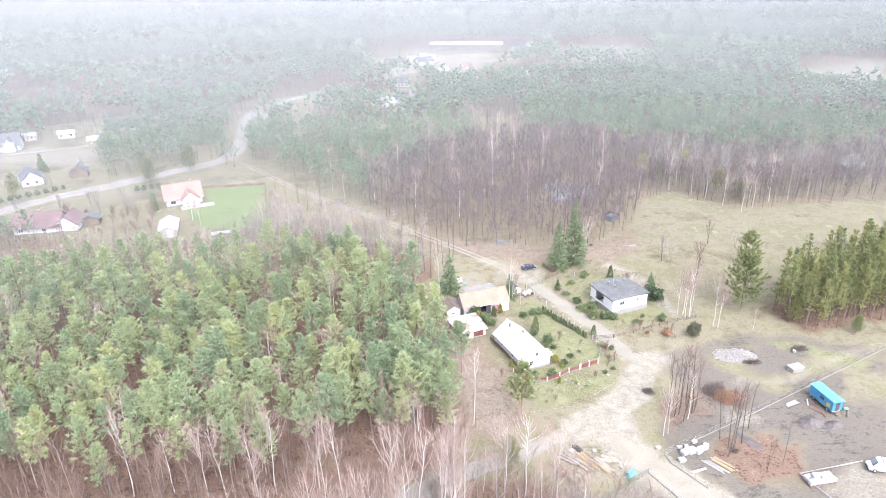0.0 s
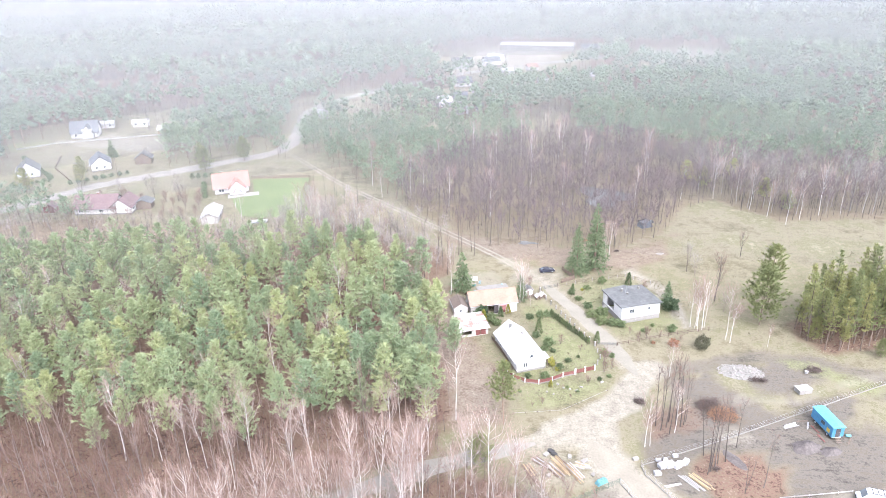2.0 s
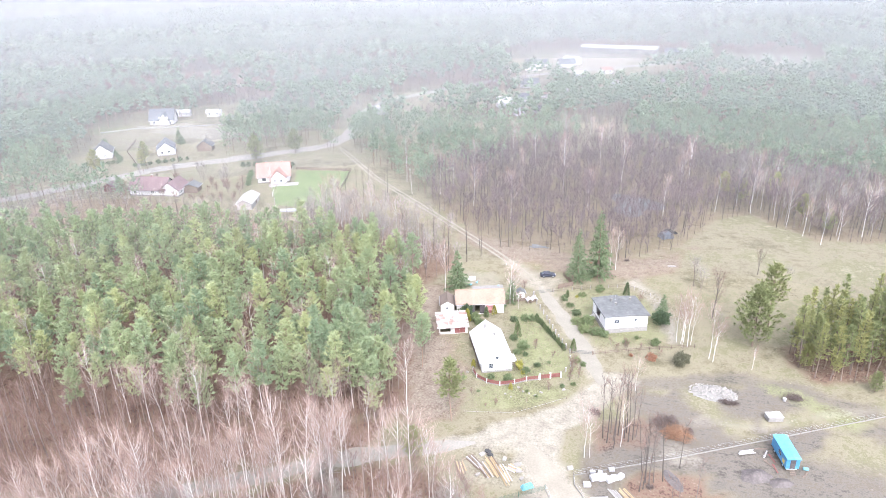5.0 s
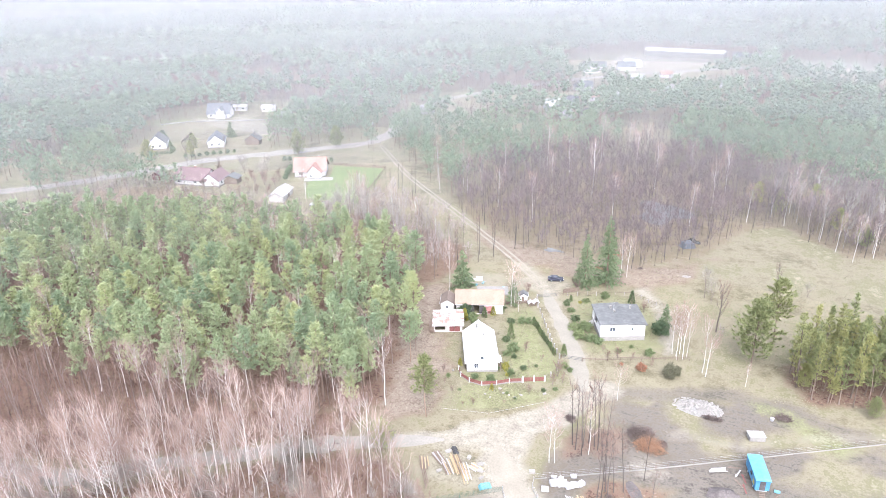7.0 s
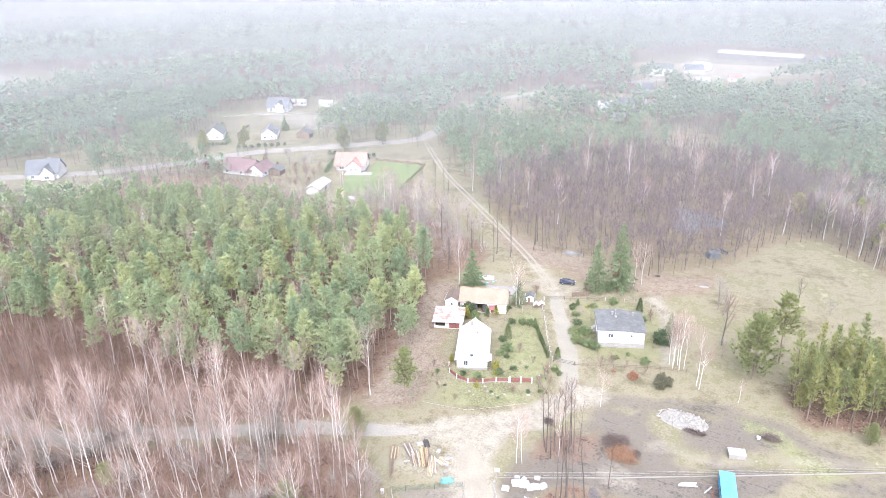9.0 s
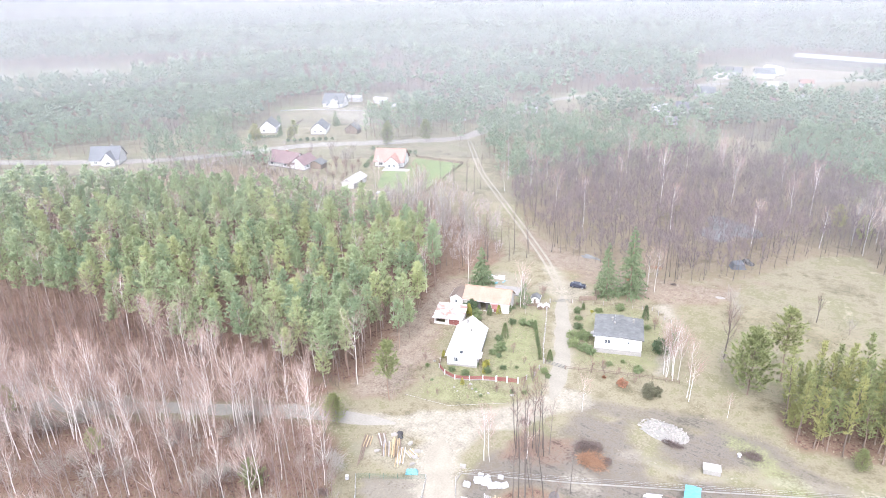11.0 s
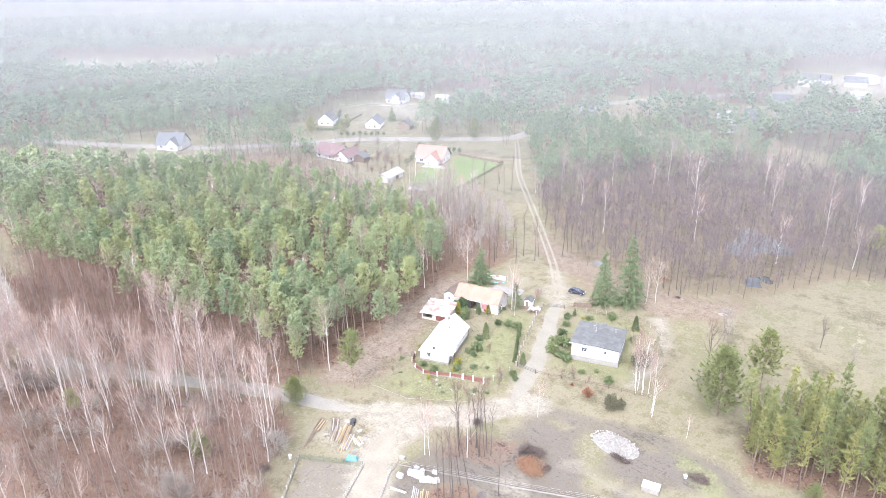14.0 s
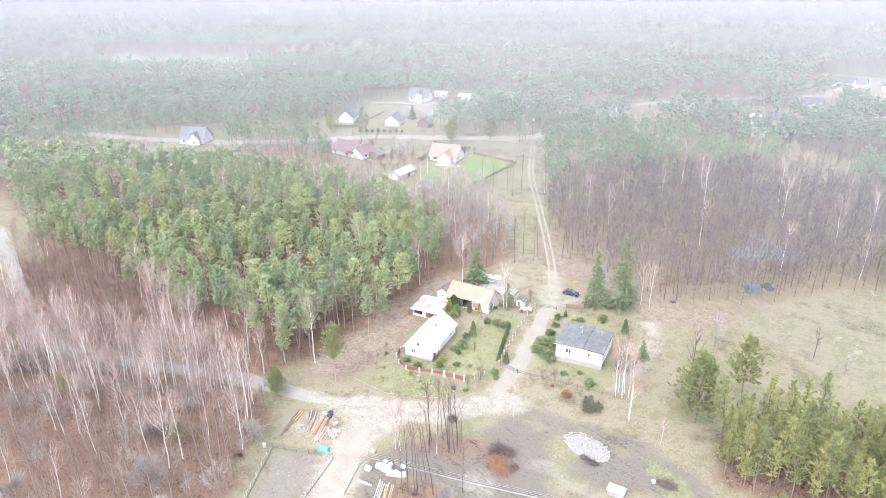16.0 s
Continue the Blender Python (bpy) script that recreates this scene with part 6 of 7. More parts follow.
for x, y, sx, sy in ((29.6, 101.6, 1.2, 0.9), (30.2, 100.0, 1.0, 0.7), (22.6, 102.8, 1.1, 0.8), (27.0, 102.6, 0.9, 0.7), (31.0, 98.2, 0.8, 0.6), (23.0, 97.2, 0.9, 0.6)):
    o = thing("stone_block", pose(x, y, 0, 0, 0, rng.uniform(0, 90)), "pale stone block lying on the sand", "block", "blocks by the timber")
    part("block", box(-sx / 2, -sy / 2, -0.05, sx / 2, sy / 2, 0.35, bevel=0.06), M["lump_white"], o)
    part("fragment", stone_lump(rng, 0.22), M["lump_white"], o).matrix_local = pose(sx * 0.7, 0.1, 0.08)
tyre_heap = thing("scrap_heap", pose(24.0, 103.4, 0), "dark scrap bags on the timber yard", "scrap")
for k in range(4):
    part("bag", stone_lump(rng, 0.55, 0.7), M["black"], tyre_heap).matrix_local = pose(rng.uniform(-0.7, 0.7), rng.uniform(-0.5, 0.5), 0.25)
tarp = thing("tarpaulin", pose(32.4, 96.4, 0, 0, 0, 35), "crumpled turquoise tarpaulin over goods", "tarpaulin")
bm = bmesh.new()
bmesh.ops.create_grid(bm, x_segments=18, y_segments=10, size=1)
for v in bm.verts:
    e = max(abs(v.co.x), abs(v.co.y))
    v.co.z = (0.75 if e < 0.75 else 0.75 * (1 - (e - 0.75) / 0.25)) + noise.noise(v.co * 3.1) * 0.2
    v.co.z = max(v.co.z, 0.0) + 0.02
    v.co.x *= 1.2
    v.co.y *= 0.55
part("sheet", bm, M["tarp"], tarp)
part("load", box(-1.0, -0.4, 0.0, 1.0, 0.4, 0.5, bevel=0.05), M["concrete"], tarp)


# ---- vehicles ----
def vehicle(name, m, length, width, profile, glass, paint, label, category, wheels, r=0.32):
    """A car body from its side outline, with side windows, screens, lamps and wheels."""
    ob = thing(name, m, label, category)
    bm = bmesh.new()
    add_prism(bm, profile, -width / 2, width / 2)
    for v in bm.verts:
        if v.co.z > 0.95:
            v.co.y *= 0.84
    bmesh.ops.bevel(bm, geom=bm.edges[:], offset=0.05, segments=2, affect="EDGES")
    part("body", bm, paint, ob)
    for g in glass:
        for s in (-1, 1):
            bm = bmesh.new()
            add_prism(bm, g, -0.012, 0.012)
            zm = sum(p[1] for p in g) / len(g)
            bm.transform(pose(0, s * width / 2 * 0.905, 0, s * 9, 0, 0))
            part("window", bm, M["glass"], ob)
    lo, hi = min(p[0] for p in profile), max(p[0] for p in profile)
    for s in (-1, 1):
        part("headlight", box(hi - 0.1, s * width * 0.33 - 0.15, 0.6, hi + 0.02, s * width * 0.33 + 0.15, 0.74, bevel=0.02), M["frame_white"], ob)
        part("tail_light", box(lo - 0.02, s * width * 0.36 - 0.1, 0.65, lo + 0.08, s * width * 0.36 + 0.1, 0.85, bevel=0.02), M["wood_red"], ob)
        part("mirror", box(length * 0.14, s * (width / 2 + 0.1) - 0.08, 0.95, length * 0.14 + 0.08, s * (width / 2 + 0.1) + 0.08, 1.08, bevel=0.02), paint, ob)
    part("bumper", box(hi - 0.05, -width * 0.45, 0.3, hi + 0.06, width * 0.45, 0.5, bevel=0.03), M["black"], ob)
    part("bumper", box(lo - 0.06, -width * 0.45, 0.3, lo + 0.05, width * 0.45, 0.5, bevel=0.03), M["black"], ob)
    for x in wheels:
        for s in (-1, 1):
            wheel(ob, x, s * (width / 2 - 0.06), r, 0.2)
    return ob


car = vehicle("parked_car", pose(23.6, 182.6, 0.04, 0, 0, 17), 4.4, 1.75,
              [(-2.15, 0.28), (2.15, 0.28), (2.2, 0.65), (1.95, 0.82), (0.95, 0.95), (0.3, 1.4), (-1.15, 1.42), (-1.8, 1.0), (-2.2, 0.92)],
              [[(0.8, 0.98), (0.28, 1.33), (-0.35, 1.35), (-0.35, 0.98)], [(-0.45, 0.98), (-0.45, 1.35), (-1.1, 1.34), (-1.55, 1.02)]],
              M["car_blue"], "dark blue hatchback parked on the verge", "car", (-1.3, 1.35))
bm = bmesh.new()
add_prism(bm, [(1.0, 0.98), (0.42, 1.38), (0.44, 1.41), (1.04, 1.0)], -0.66, 0.66)
part("windscreen", bm, M["glass"], car)
bm = bmesh.new()
add_prism(bm, [(-1.8, 1.04), (-1.22, 1.41), (-1.25, 1.44), (-1.84, 1.06)], -0.62, 0.62)
part("rear_window", bm, M["glass"], car)
van = vehicle("delivery_van", pose(78.2, 96.4, 0.02, 0, 0, 168), 6.0, 2.0,
              [(-2.9, 0.35), (2.85, 0.35), (2.95, 0.9), (2.3, 1.25), (1.55, 2.15), (1.2, 2.35), (-2.9, 2.4)],
              [[(2.05, 1.3), (1.5, 1.95), (0.95, 1.95), (0.95, 1.3)], [(0.7, 1.3), (0.7, 1.95), (-0.6, 1.95), (-0.6, 1.3)]],
              M["silver"], "silver delivery van with a roof rack", "van", (-1.9, 1.9), 0.36)
bm = bmesh.new()
add_prism(bm, [(2.3, 1.3), (1.62, 2.1), (1.66, 2.13), (2.36, 1.32)], -0.78, 0.78)
part("windscreen", bm, M["glass"], van)
for k in range(5):
    part("rack_bar", box(-2.6 + 0.85 * k, -0.75, 2.46, -2.52 + 0.85 * k, 0.75, 2.51), M["black"], van)
for s in (-1, 1):
    part("rack_rail", box(-2.7, s * 0.75 - 0.03, 2.41, 1.0, s * 0.75 + 0.03, 2.455), M["black"], van)


# ---- fences ----
def fence(name, pts, gap, post, rails, label, mat_post, mat_rail, base=None, slats=0.0, slat_mat=None, cap=None, group="", sag=0.0):
    """A fence along points: posts every gap metres, rails at the heights given, upright slats and a base board if asked."""
    ob = thing(name, Matrix.Identity(4), label, "fence", group)
    pw, ph = post
    for (ax, ay), (bx, by) in zip(pts, pts[1:]):
        ln = math.hypot(bx - ax, by - ay)
        n = max(1, round(ln / gap))
        turn = math.degrees(math.atan2(by - ay, bx - ax))
        for k in range(n + (1 if (bx, by) == tuple(pts[-1]) else 0)):
            x, y = ax + (bx - ax) * k / n, ay + (by - ay) * k / n
            o = part("post", box(-pw / 2, -pw / 2, -0.3, pw / 2, pw / 2, ph, bevel=pw * 0.1), mat_post, ob)
            o.matrix_local = pose(x, y, 0, rng.uniform(-1.5, 1.5), rng.uniform(-1.5, 1.5), turn)
            if cap:
                c = part("cap", box(-pw * 0.65, -pw * 0.65, ph + 0.002, pw * 0.65, pw * 0.65, ph + 0.08), cap, o)
        for k in range(n):
            x, y = ax + (bx - ax) * k / n, ay + (by - ay) * k / n
            m = pose(x, y, 0, 0, 0, turn)
            s = ln / n
            for z, h, t in rails:
                part("rail", box(pw / 2 + 0.003, -t / 2, z, s - pw / 2 - 0.003, t / 2, z + h), mat_rail, ob).matrix_local = m
            if base:
                part("base_board", box(pw / 2 + 0.003, -0.04, -0.15, s - pw / 2 - 0.003, 0.04, base), M["stone"], ob).matrix_local = m
            if slats:
                q = max(1, int((s - pw) / slats))
                w = (s - pw) / q
                for i in range(q):
                    part("slat", box(pw / 2 + w * i + 0.02, 0.03, 0.1, pw / 2 + w * (i + 1) - 0.02, 0.055, rails[-1][0] + 0.18), slat_mat or mat_rail, ob).matrix_local = m
    return ob


WIRE = [(0.5, 0.012, 0.012), (0.9, 0.012, 0.012), (1.25, 0.012, 0.012)]
fence("wire_fence", [(40, 101.6), (58, 111.3), (75, 121), (99, 134.8), (118, 146)], 2.6, (0.07, 1.35), WIRE, "thin post and wire fence with a concrete base", M["wood"], M["steel"], base=0.16)
fence("wire_fence", [(45, 92.5), (40.4, 99.2), (40, 101.6)], 2.4, (0.08, 1.3), WIRE, "post and wire fence beside the sandy road", M["concrete"], M["steel"], base=0.2)
fence("wire_fence", [(42, 85), (35.6, 96.6)], 2.6, (0.07, 1.2), WIRE, "post and wire fence round the sand plot", M["steel"], M["steel"], base=0.25)
fence("wire_fence", [(24.8, 89.4), (36, 77)], 2.6, (0.07, 1.2), WIRE, "wire fence along the sand plot", M["steel"], M["steel"], base=0.25)
fence("mesh_fence", [(24.8, 89.4), (35.6, 96.6)], 2.5, (0.06, 1.3), [(z, 0.02, 0.02) for z in (0.15, 0.35, 0.55, 0.75, 0.95, 1.15)], "dark green mesh fence panels", M["green_paint"], M["green_paint"])
fence("low_kerb", [(62.6, 95.8), (75.6, 98.8)], 2.5, (0.1, 0.3), [(0.0, 0.22, 0.08)], "low pale concrete kerb across the yard", M["concrete"], M["concrete"])
fence("low_kerb", [(62.6, 95.8), (66, 88)], 2.5, (0.1, 0.3), [(0.0, 0.22, 0.08)], "low pale concrete kerb across the yard", M["concrete"], M["concrete"])


# ---- gardens ----
rng = np.random.RandomState(57)
BRICKWALL = [(14.2, 129.6), (15.6, 127.4), (18.2, 126.0), (21.2, 125.7), (24.2, 127.2), (26.6, 129.0), (29.2, 130.2)]
fence("red_garden_fence", BRICKWALL, 2.7, (0.22, 1.1), [(0.25, 0.1, 0.06), (0.8, 0.1, 0.06)], "red board garden fence with white posts", M["plaster_white"], M["wood_red"], base=0.2, slats=0.22, slat_mat=M["wood_red"], cap=M["concrete"])
fence("red_gate", [(29.4, 130.3), (33.8, 132.3)], 2.3, (0.3, 1.4), [(0.2, 0.1, 0.05), (0.95, 0.1, 0.05)], "red board gate between white posts", M["plaster_white"], M["wood_red"], slats=0.2, slat_mat=M["wood_red"], cap=M["concrete"])
fence("wooden_fence", [(15.4, 130.5), (12.4, 138.0), (9.8, 143.4)], 2.4, (0.12, 1.1), [(0.3, 0.1, 0.04), (0.8, 0.1, 0.04)], "weathered board fence behind the cottage", M["wood"], M["wood"], slats=0.2)
fence("lane_fence", [(34.6, 142.6), (31.2, 148.6), (27.0, 157.4), (23.2, 165.0), (21.6, 169.8)], 2.6, (0.24, 1.2), [(0.15, 0.03, 0.03), (0.6, 0.03, 0.03), (1.0, 0.03, 0.03)], "garden fence with pale block posts", M["concrete"], M["wood"], cap=M["concrete"])
fence("lane_fence", [(33.8, 132.3), (35.4, 137.0), (34.6, 142.6)], 2.6, (0.22, 1.1), [(0.15, 0.03, 0.03), (0.6, 0.03, 0.03), (1.0, 0.03, 0.03)], "garden fence with pale block posts", M["concrete"], M["wood"], cap=M["concrete"])
GATE = [(0.25, 0.06, 0.04), (0.6, 0.06, 0.04), (0.95, 0.06, 0.04)]
fence("farm_gate", [(35.0, 142.7), (39.8, 143.2)], 4.8, (0.14, 1.2), GATE, "dark metal bar gate across the drive", M["wood"], M["gate"])
fence("farm_gate", [(21.4, 170.4), (26.4, 173.0)], 5.0, (0.14, 1.3), GATE, "dark metal bar gate across the lane", M["wood"], M["gate"])
fence("rail_fence", [(40, 143.2), (48, 146.6), (55, 149.6), (63.0, 152.4)], 2.5, (0.13, 1.0), [(0.4, 0.09, 0.04), (0.8, 0.09, 0.04)], "weathered wooden rail fence", M["wood"], M["wood"])
fence("rail_fence", [(26.6, 173.2), (34, 176.8), (46, 181.0), (52.5, 177.0)], 2.6, (0.1, 1.1), [(0.4, 0.05, 0.03), (0.9, 0.05, 0.03)], "thin wooden rail fence", M["concrete"], M["wood"])
fence("paddock_fence", [(27.6, 175.4), (31.4, 178.2), (28.0, 184.2)], 2.0, (0.1, 1.3), [(0.3, 0.05, 0.03), (0.75, 0.05, 0.03), (1.2, 0.05, 0.03)], "dark wooden enclosure beside the lane", M["wood"], M["wood"], slats=0.35)
fence("wooden_fence", [(14.8, 163.4), (18.0, 165.2), (21.0, 166.8)], 1.6, (0.1, 1.1), [(0.3, 0.08, 0.04), (0.8, 0.08, 0.04)], "weathered board fence by the barn", M["wood"], M["wood"], slats=0.2)
fence("low_kerb", [(16, 114.5), (26, 116.5), (36, 124.5)], 2.5, (0.09, 0.4), [(0.28, 0.04, 0.03)], "low rail along the garden verge", M["wood"], M["concrete"])

thuja = Kind("thuja_shrub", [column_shape(rng, h, 0.9, 260, 0.22) for h in (1.9, 2.1, 1.7)], M["pine_bark"], M["shrub"], "clipped green thuja in a garden hedge", "shrub", "thuja hedge")
for k in range(17):
    t = k / 16
    thuja.plant(24.4 + (33.2 - 24.4) * t + rng.uniform(-0.1, 0.1), 156.6 + (143.6 - 156.6) * t, rng.uniform(0.85, 1.1), rng.uniform(0, 360))
cone = Kind("conifer_shrub", [column_shape(rng, h, w, 520, 0.28) for h, w in ((3.6, 1.7), (4.2, 1.8), (3.0, 1.5))], M["pine_bark"], M["shrub"], "upright green conifer in the garden", "shrub", "garden conifers")
gold = Kind("golden_shrub", [column_shape(rng, 3.0, 1.6, 420, 0.28), bush_shape(rng, 1.4, 1.7, 260, 0.26)], M["pine_bark"], M["thuja_gold"], "golden yellow conifer in the garden", "shrub", "golden shrubs")
bush = Kind("evergreen_bush", [bush_shape(rng, 1.5, 2.0, 420, 0.3), bush_shape(rng, 2.0, 2.2, 480, 0.32), bush_shape(rng, 1.2, 2.6, 420, 0.28)], M["pine_bark"], M["shrub"], "dark green evergreen garden bush", "shrub", "garden bushes")
rust = Kind("beech_bush", [bush_shape(rng, 1.6, 2.0, 380, 0.26)], M["alder_bark"], M["dry_leaves"], "low bush with dry orange leaves", "shrub")
twiggy = Kind("bare_bush", [bare_shape(rng, 2.4, 0.5, 9, 12, 0.1, 0.08, 0.012, 0.03, fork=2), bare_shape(rng, 3.2, 0.5, 10, 14, 0.1, 0.1, 0.012, 0.03, fork=3)], M["alder_bark"], M["alder_twigs"], "leafless twiggy garden bush", "shrub", "bare bushes")
for x, y, s in ((14.6, 159.2, 1.15), (21.2, 147.2, 1.1), (11.4, 155.2, 1.0), (35.2, 144.4, 0.9), (46.2, 175.6, 1.05), (30.6, 171.6, 0.7)):
    cone.plant(x, y, s, rng.uniform(0, 360))
for x, y, s, k in ((7.2, 151.8, 1.2, 0), (24.0, 134.4, 1.1, 1), (13.2, 157.0, 0.9, 0), (24.4, 133.2, 0.8, 1), (13.8, 131.6, 0.7, 0), (23.8, 125.0, 0.6, 0), (25.4, 131.4, 0.7, 1), (33.2, 171.4, 0.6, 1)):
    gold.plant(x, y, s, rng.uniform(0, 360), k)
for x, y, s in ((19.0, 154.4, 1.0), (21.6, 155.2, 1.0), (23.4, 156.4, 1.1), (20.6, 145.4, 1.0), (23.6, 141.4, 1.3), (22.6, 139.6, 0.9), (10.6, 150.6, 1.2), (9.2, 152.4, 1.2), (35.0, 157.2, 1.4), (37.4, 157.6, 1.7), (37.0, 153.0, 1.3), (39.8, 153.2, 1.4), (41.8, 152.4, 1.2), (30.2, 169.0, 0.9), (32.0, 166.0, 0.9), (34.2, 161.4, 1.2), (39.0, 176.4, 1.1), (34.6, 172.6, 0.9), (48.4, 171.0, 0.9), (54.0, 151.2, 1.0), (47.2, 150.6, 0.7), (15.0, 161.4, 0.6), (26.0, 132.0, 0.8), (28.0, 135.4, 0.7), (36.6, 139.2, 0.9), (38.2, 138.0, 0.6), (22.0, 133.0, 0.7), (18.8, 128.0, 0.8), (22.6, 128.0, 0.9), (30.4, 137.4, 0.4), (24.6, 139.0, 0.7)):
    bush.plant(x, y, s, rng.uniform(0, 360))
big_bush = Kind("big_bush", [bush_shape(rng, 3.6, 4.4, 1500, 0.42, 6), bush_shape(rng, 4.2, 3.6, 1200, 0.45, 6)], M["pine_bark"], M["shrub_dark"], "big dark evergreen bush", "shrub")
juniper = Kind("juniper_bush", [bush_shape(rng, 4.0, 3.2, 1300, 0.34, 7), bush_shape(rng, 3.4, 2.6, 1000, 0.34, 6)], M["alder_bark"], M["juniper"], "ragged dark olive juniper bush", "shrub")
big_bush.plant(55.4, 162.4, 1.0, 20, 0, label="big round dark green bush beside the house")
for x, y, s in ((59.4, 143.6, 0.95), (60.8, 145.0, 0.75)):
    juniper.plant(x, y, s, rng.uniform(0, 360), label="ragged dark olive juniper bush by the fence")
for x, y, s in ((6.6, 154.0, 0.85), (5.2, 153.0, 0.6)):
    big_bush.plant(x, y, s, rng.uniform(0, 360), 1, label="blue green bush before the barn")
rust.plant(53.2, 144.2, 1.25, 0)
rust.plant(48.6, 145.0, 0.5, 0)
for x, y, s in ((45.0, 146.0, 1.0), (47.4, 147.2, 1.0), (50.6, 148.0, 0.8), (36.0, 135.0, 1.3), (37.6, 133.0, 1.1), (35.8, 131.4, 1.0), (31.0, 140.0, 0.8), (26.4, 142.6, 0.9), (43.6, 149.0, 0.8), (11.2, 127.6, 0.7), (13.2, 123.4, 0.6), (22.0, 118.4, 0.6), (26.2, 124.2, 0.6), (32.0, 126.4, 0.7), (20.0, 117.4, 0.5), (16.0, 121.0, 0.5), (28.0, 121.0, 0.5), (50.0, 172.0, 1.0), (31.0, 180.0, 1.0), (18.6, 171.4, 1.2), (55.0, 146.5, 0.8)):
    twiggy.plant(x, y, s, rng.uniform(0, 360))
for x, y, s in ((13.0, 126.2, 0.5), (17.2, 122.4, 0.35), (27.4, 124.8, 0.4), (34.6, 128.4, 0.5), (36.8, 130.0, 0.5), (29.6, 123.6, 0.35), (49.6, 153.2, 0.5)):
    bush.plant(x, y, s, rng.uniform(0, 360), label="small evergreen bush on the rough lawn", group="small bushes")

# ---- single trees ----
spruce = Kind("spruce_tree", [spruce_shape(rng, 18, 4.3, 24, 13), spruce_shape(rng, 10, 3.0, 18, 11)], M["pine_bark"], M["needles_spruce"], "dense dark green spruce", "tree")
spruce.plant(37.6, 186.2, 1.16, 0, 0, label="tall dark green spruce by the parked car")
spruce.plant(32.2, 182.4, 0.9, 80, 0, label="dark green spruce by the parked car")
spruce.plant(0.0, 168.6, 1.2, 10, 1, label="dark green spruce behind the barn")
spruce.plant(16.4, 164.6, 0.75, 10, 1, label="slender dark spruce beside the barn")
spruce.plant(-180, 291, 0.9, 10, 1, label="dark spruce in the village garden")
spruce.plant(55.8, 168.6, 0.55, 10, 1, label="small pale spruce by the meadow")
big_pine = Kind("broad_pine_tree", [pine_shape(rng, 15, 0.8, 5.6, 14, 8, 5, 15, 0.95, slim=0.42), pine_shape(rng, 17, 0.55, 4.2, 10, 7, 5, 12, 0.95, slim=0.4)], M["pine_bark"], M["needles_slim"], "broad solitary pine with a deep green crown", "tree")
big_pine.plant(76.2, 156.6, 1.1, 0, 0)
big_pine.plant(80.8, 166.0, 1.05, 50, 1)
big_pine.plant(14.2, 111.2, 0.86, 20, 1, label="slim pine at the edge of the road")
big_pine.plant(10.4, 98.6, 0.5, 20, 0, label="young pine beside the gravel road")
big_pine.plant(-48, 60, 0.6, 20, 0, label="young pine beside the gravel road")
big_pine.plant(12.0, 76.5, 0.5, 70, 0, label="young pine among bare trees")
big_pine.plant(-18.0, 64.0, 0.5, 170, 1, label="young pine among bare trees")
for x, y, s in ((-167, 249, 0.75), (-124, 271, 0.8), (-128, 276, 0.7), (-113, 288, 0.8), (-165, 244, 0.6), (-187, 240, 0.7), (-233, 275, 0.6), (99, 143.5, 0.35), (91.5, 146.0, 0.4), (86.5, 149.5, 0.45)):
    big_pine.plant(x, y, s, rng.uniform(0, 360), label="green pine standing in the open")
for x, y, s, a in ((59.8, 153.4, 0.85, 0), (61.4, 152.6, 0.9, 90), (60.6, 154.6, 0.8, 30), (58.9, 154.0, 0.75, 150), (60.2, 152.0, 0.7, 210), (62.2, 153.8, 0.78, 300), (66.8, 147.2, 0.75, 200), (66.0, 148.4, 0.8, 20), (75.0, 146.0, 0.42, 50), (16.2, 163.2, 0.8, 20), (16.9, 163.6, 0.72, 110), (-3.0, 166.0, 0.85, 0), (40.6, 190.4, 0.9, 40), (42.4, 192.2, 0.8, 40), (-39, 244, 0.9, 0), (-33, 254, 1.0, 0), (-24, 251, 1.0, 0), (41.4, 107.0, 0.75, 0), (42.4, 107.4, 0.65, 0), (47.8, 112.0, 0.6, 0), (21.2, 85.0, 0.95, 30), (50.0, 131.0, 0.55, 10), (19.0, 161.0, 0.4, 10), (-92, 228, 0.7, 0), (-86, 219, 0.8, 0), (-62, 215, 0.9, 10), (-55, 210, 0.9, 40)):
    birch.plant(x, y, s, a, group="single birches")
tall = Kind("lean_bare_tree", [bare_shape(rng, h, 0.13, 12, 9, 0.05, 0.5, 0.0085, 0.035) for h in (15, 16.5, 14)], M["wet_bark"], M["alder_twigs"], "tall thin dark leafless tree in the yard", "tree", "thin trees in the yard")
for x, y, s in ((45.2, 112.4, 1.0), (46.4, 113.4, 0.9), (47.2, 115.2, 1.05), (48.4, 114.6, 1.0), (49.2, 113.8, 0.95), (50.0, 114.6, 0.9), (45.8, 115.4, 0.85), (48.8, 116.4, 0.9), (50.6, 115.6, 0.8), (46.6, 111.2, 0.8), (44.4, 113.6, 0.9), (51.6, 100.6, 0.95), (52.2, 101.4, 1.0), (53.2, 102.2, 0.95), (52.6, 103.2, 1.0), (54.0, 103.6, 0.8), (55.6, 104.4, 0.9), (52.0, 105.8, 0.85), (57.0, 96.4, 0.6), (60.6, 98.2, 0.7), (57.6, 97.6, 0.55), (58.6, 108.6, 0.7)):
    tall.plant(x, y, s, rng.uniform(0, 360), lean=rng.uniform(-7, 4))
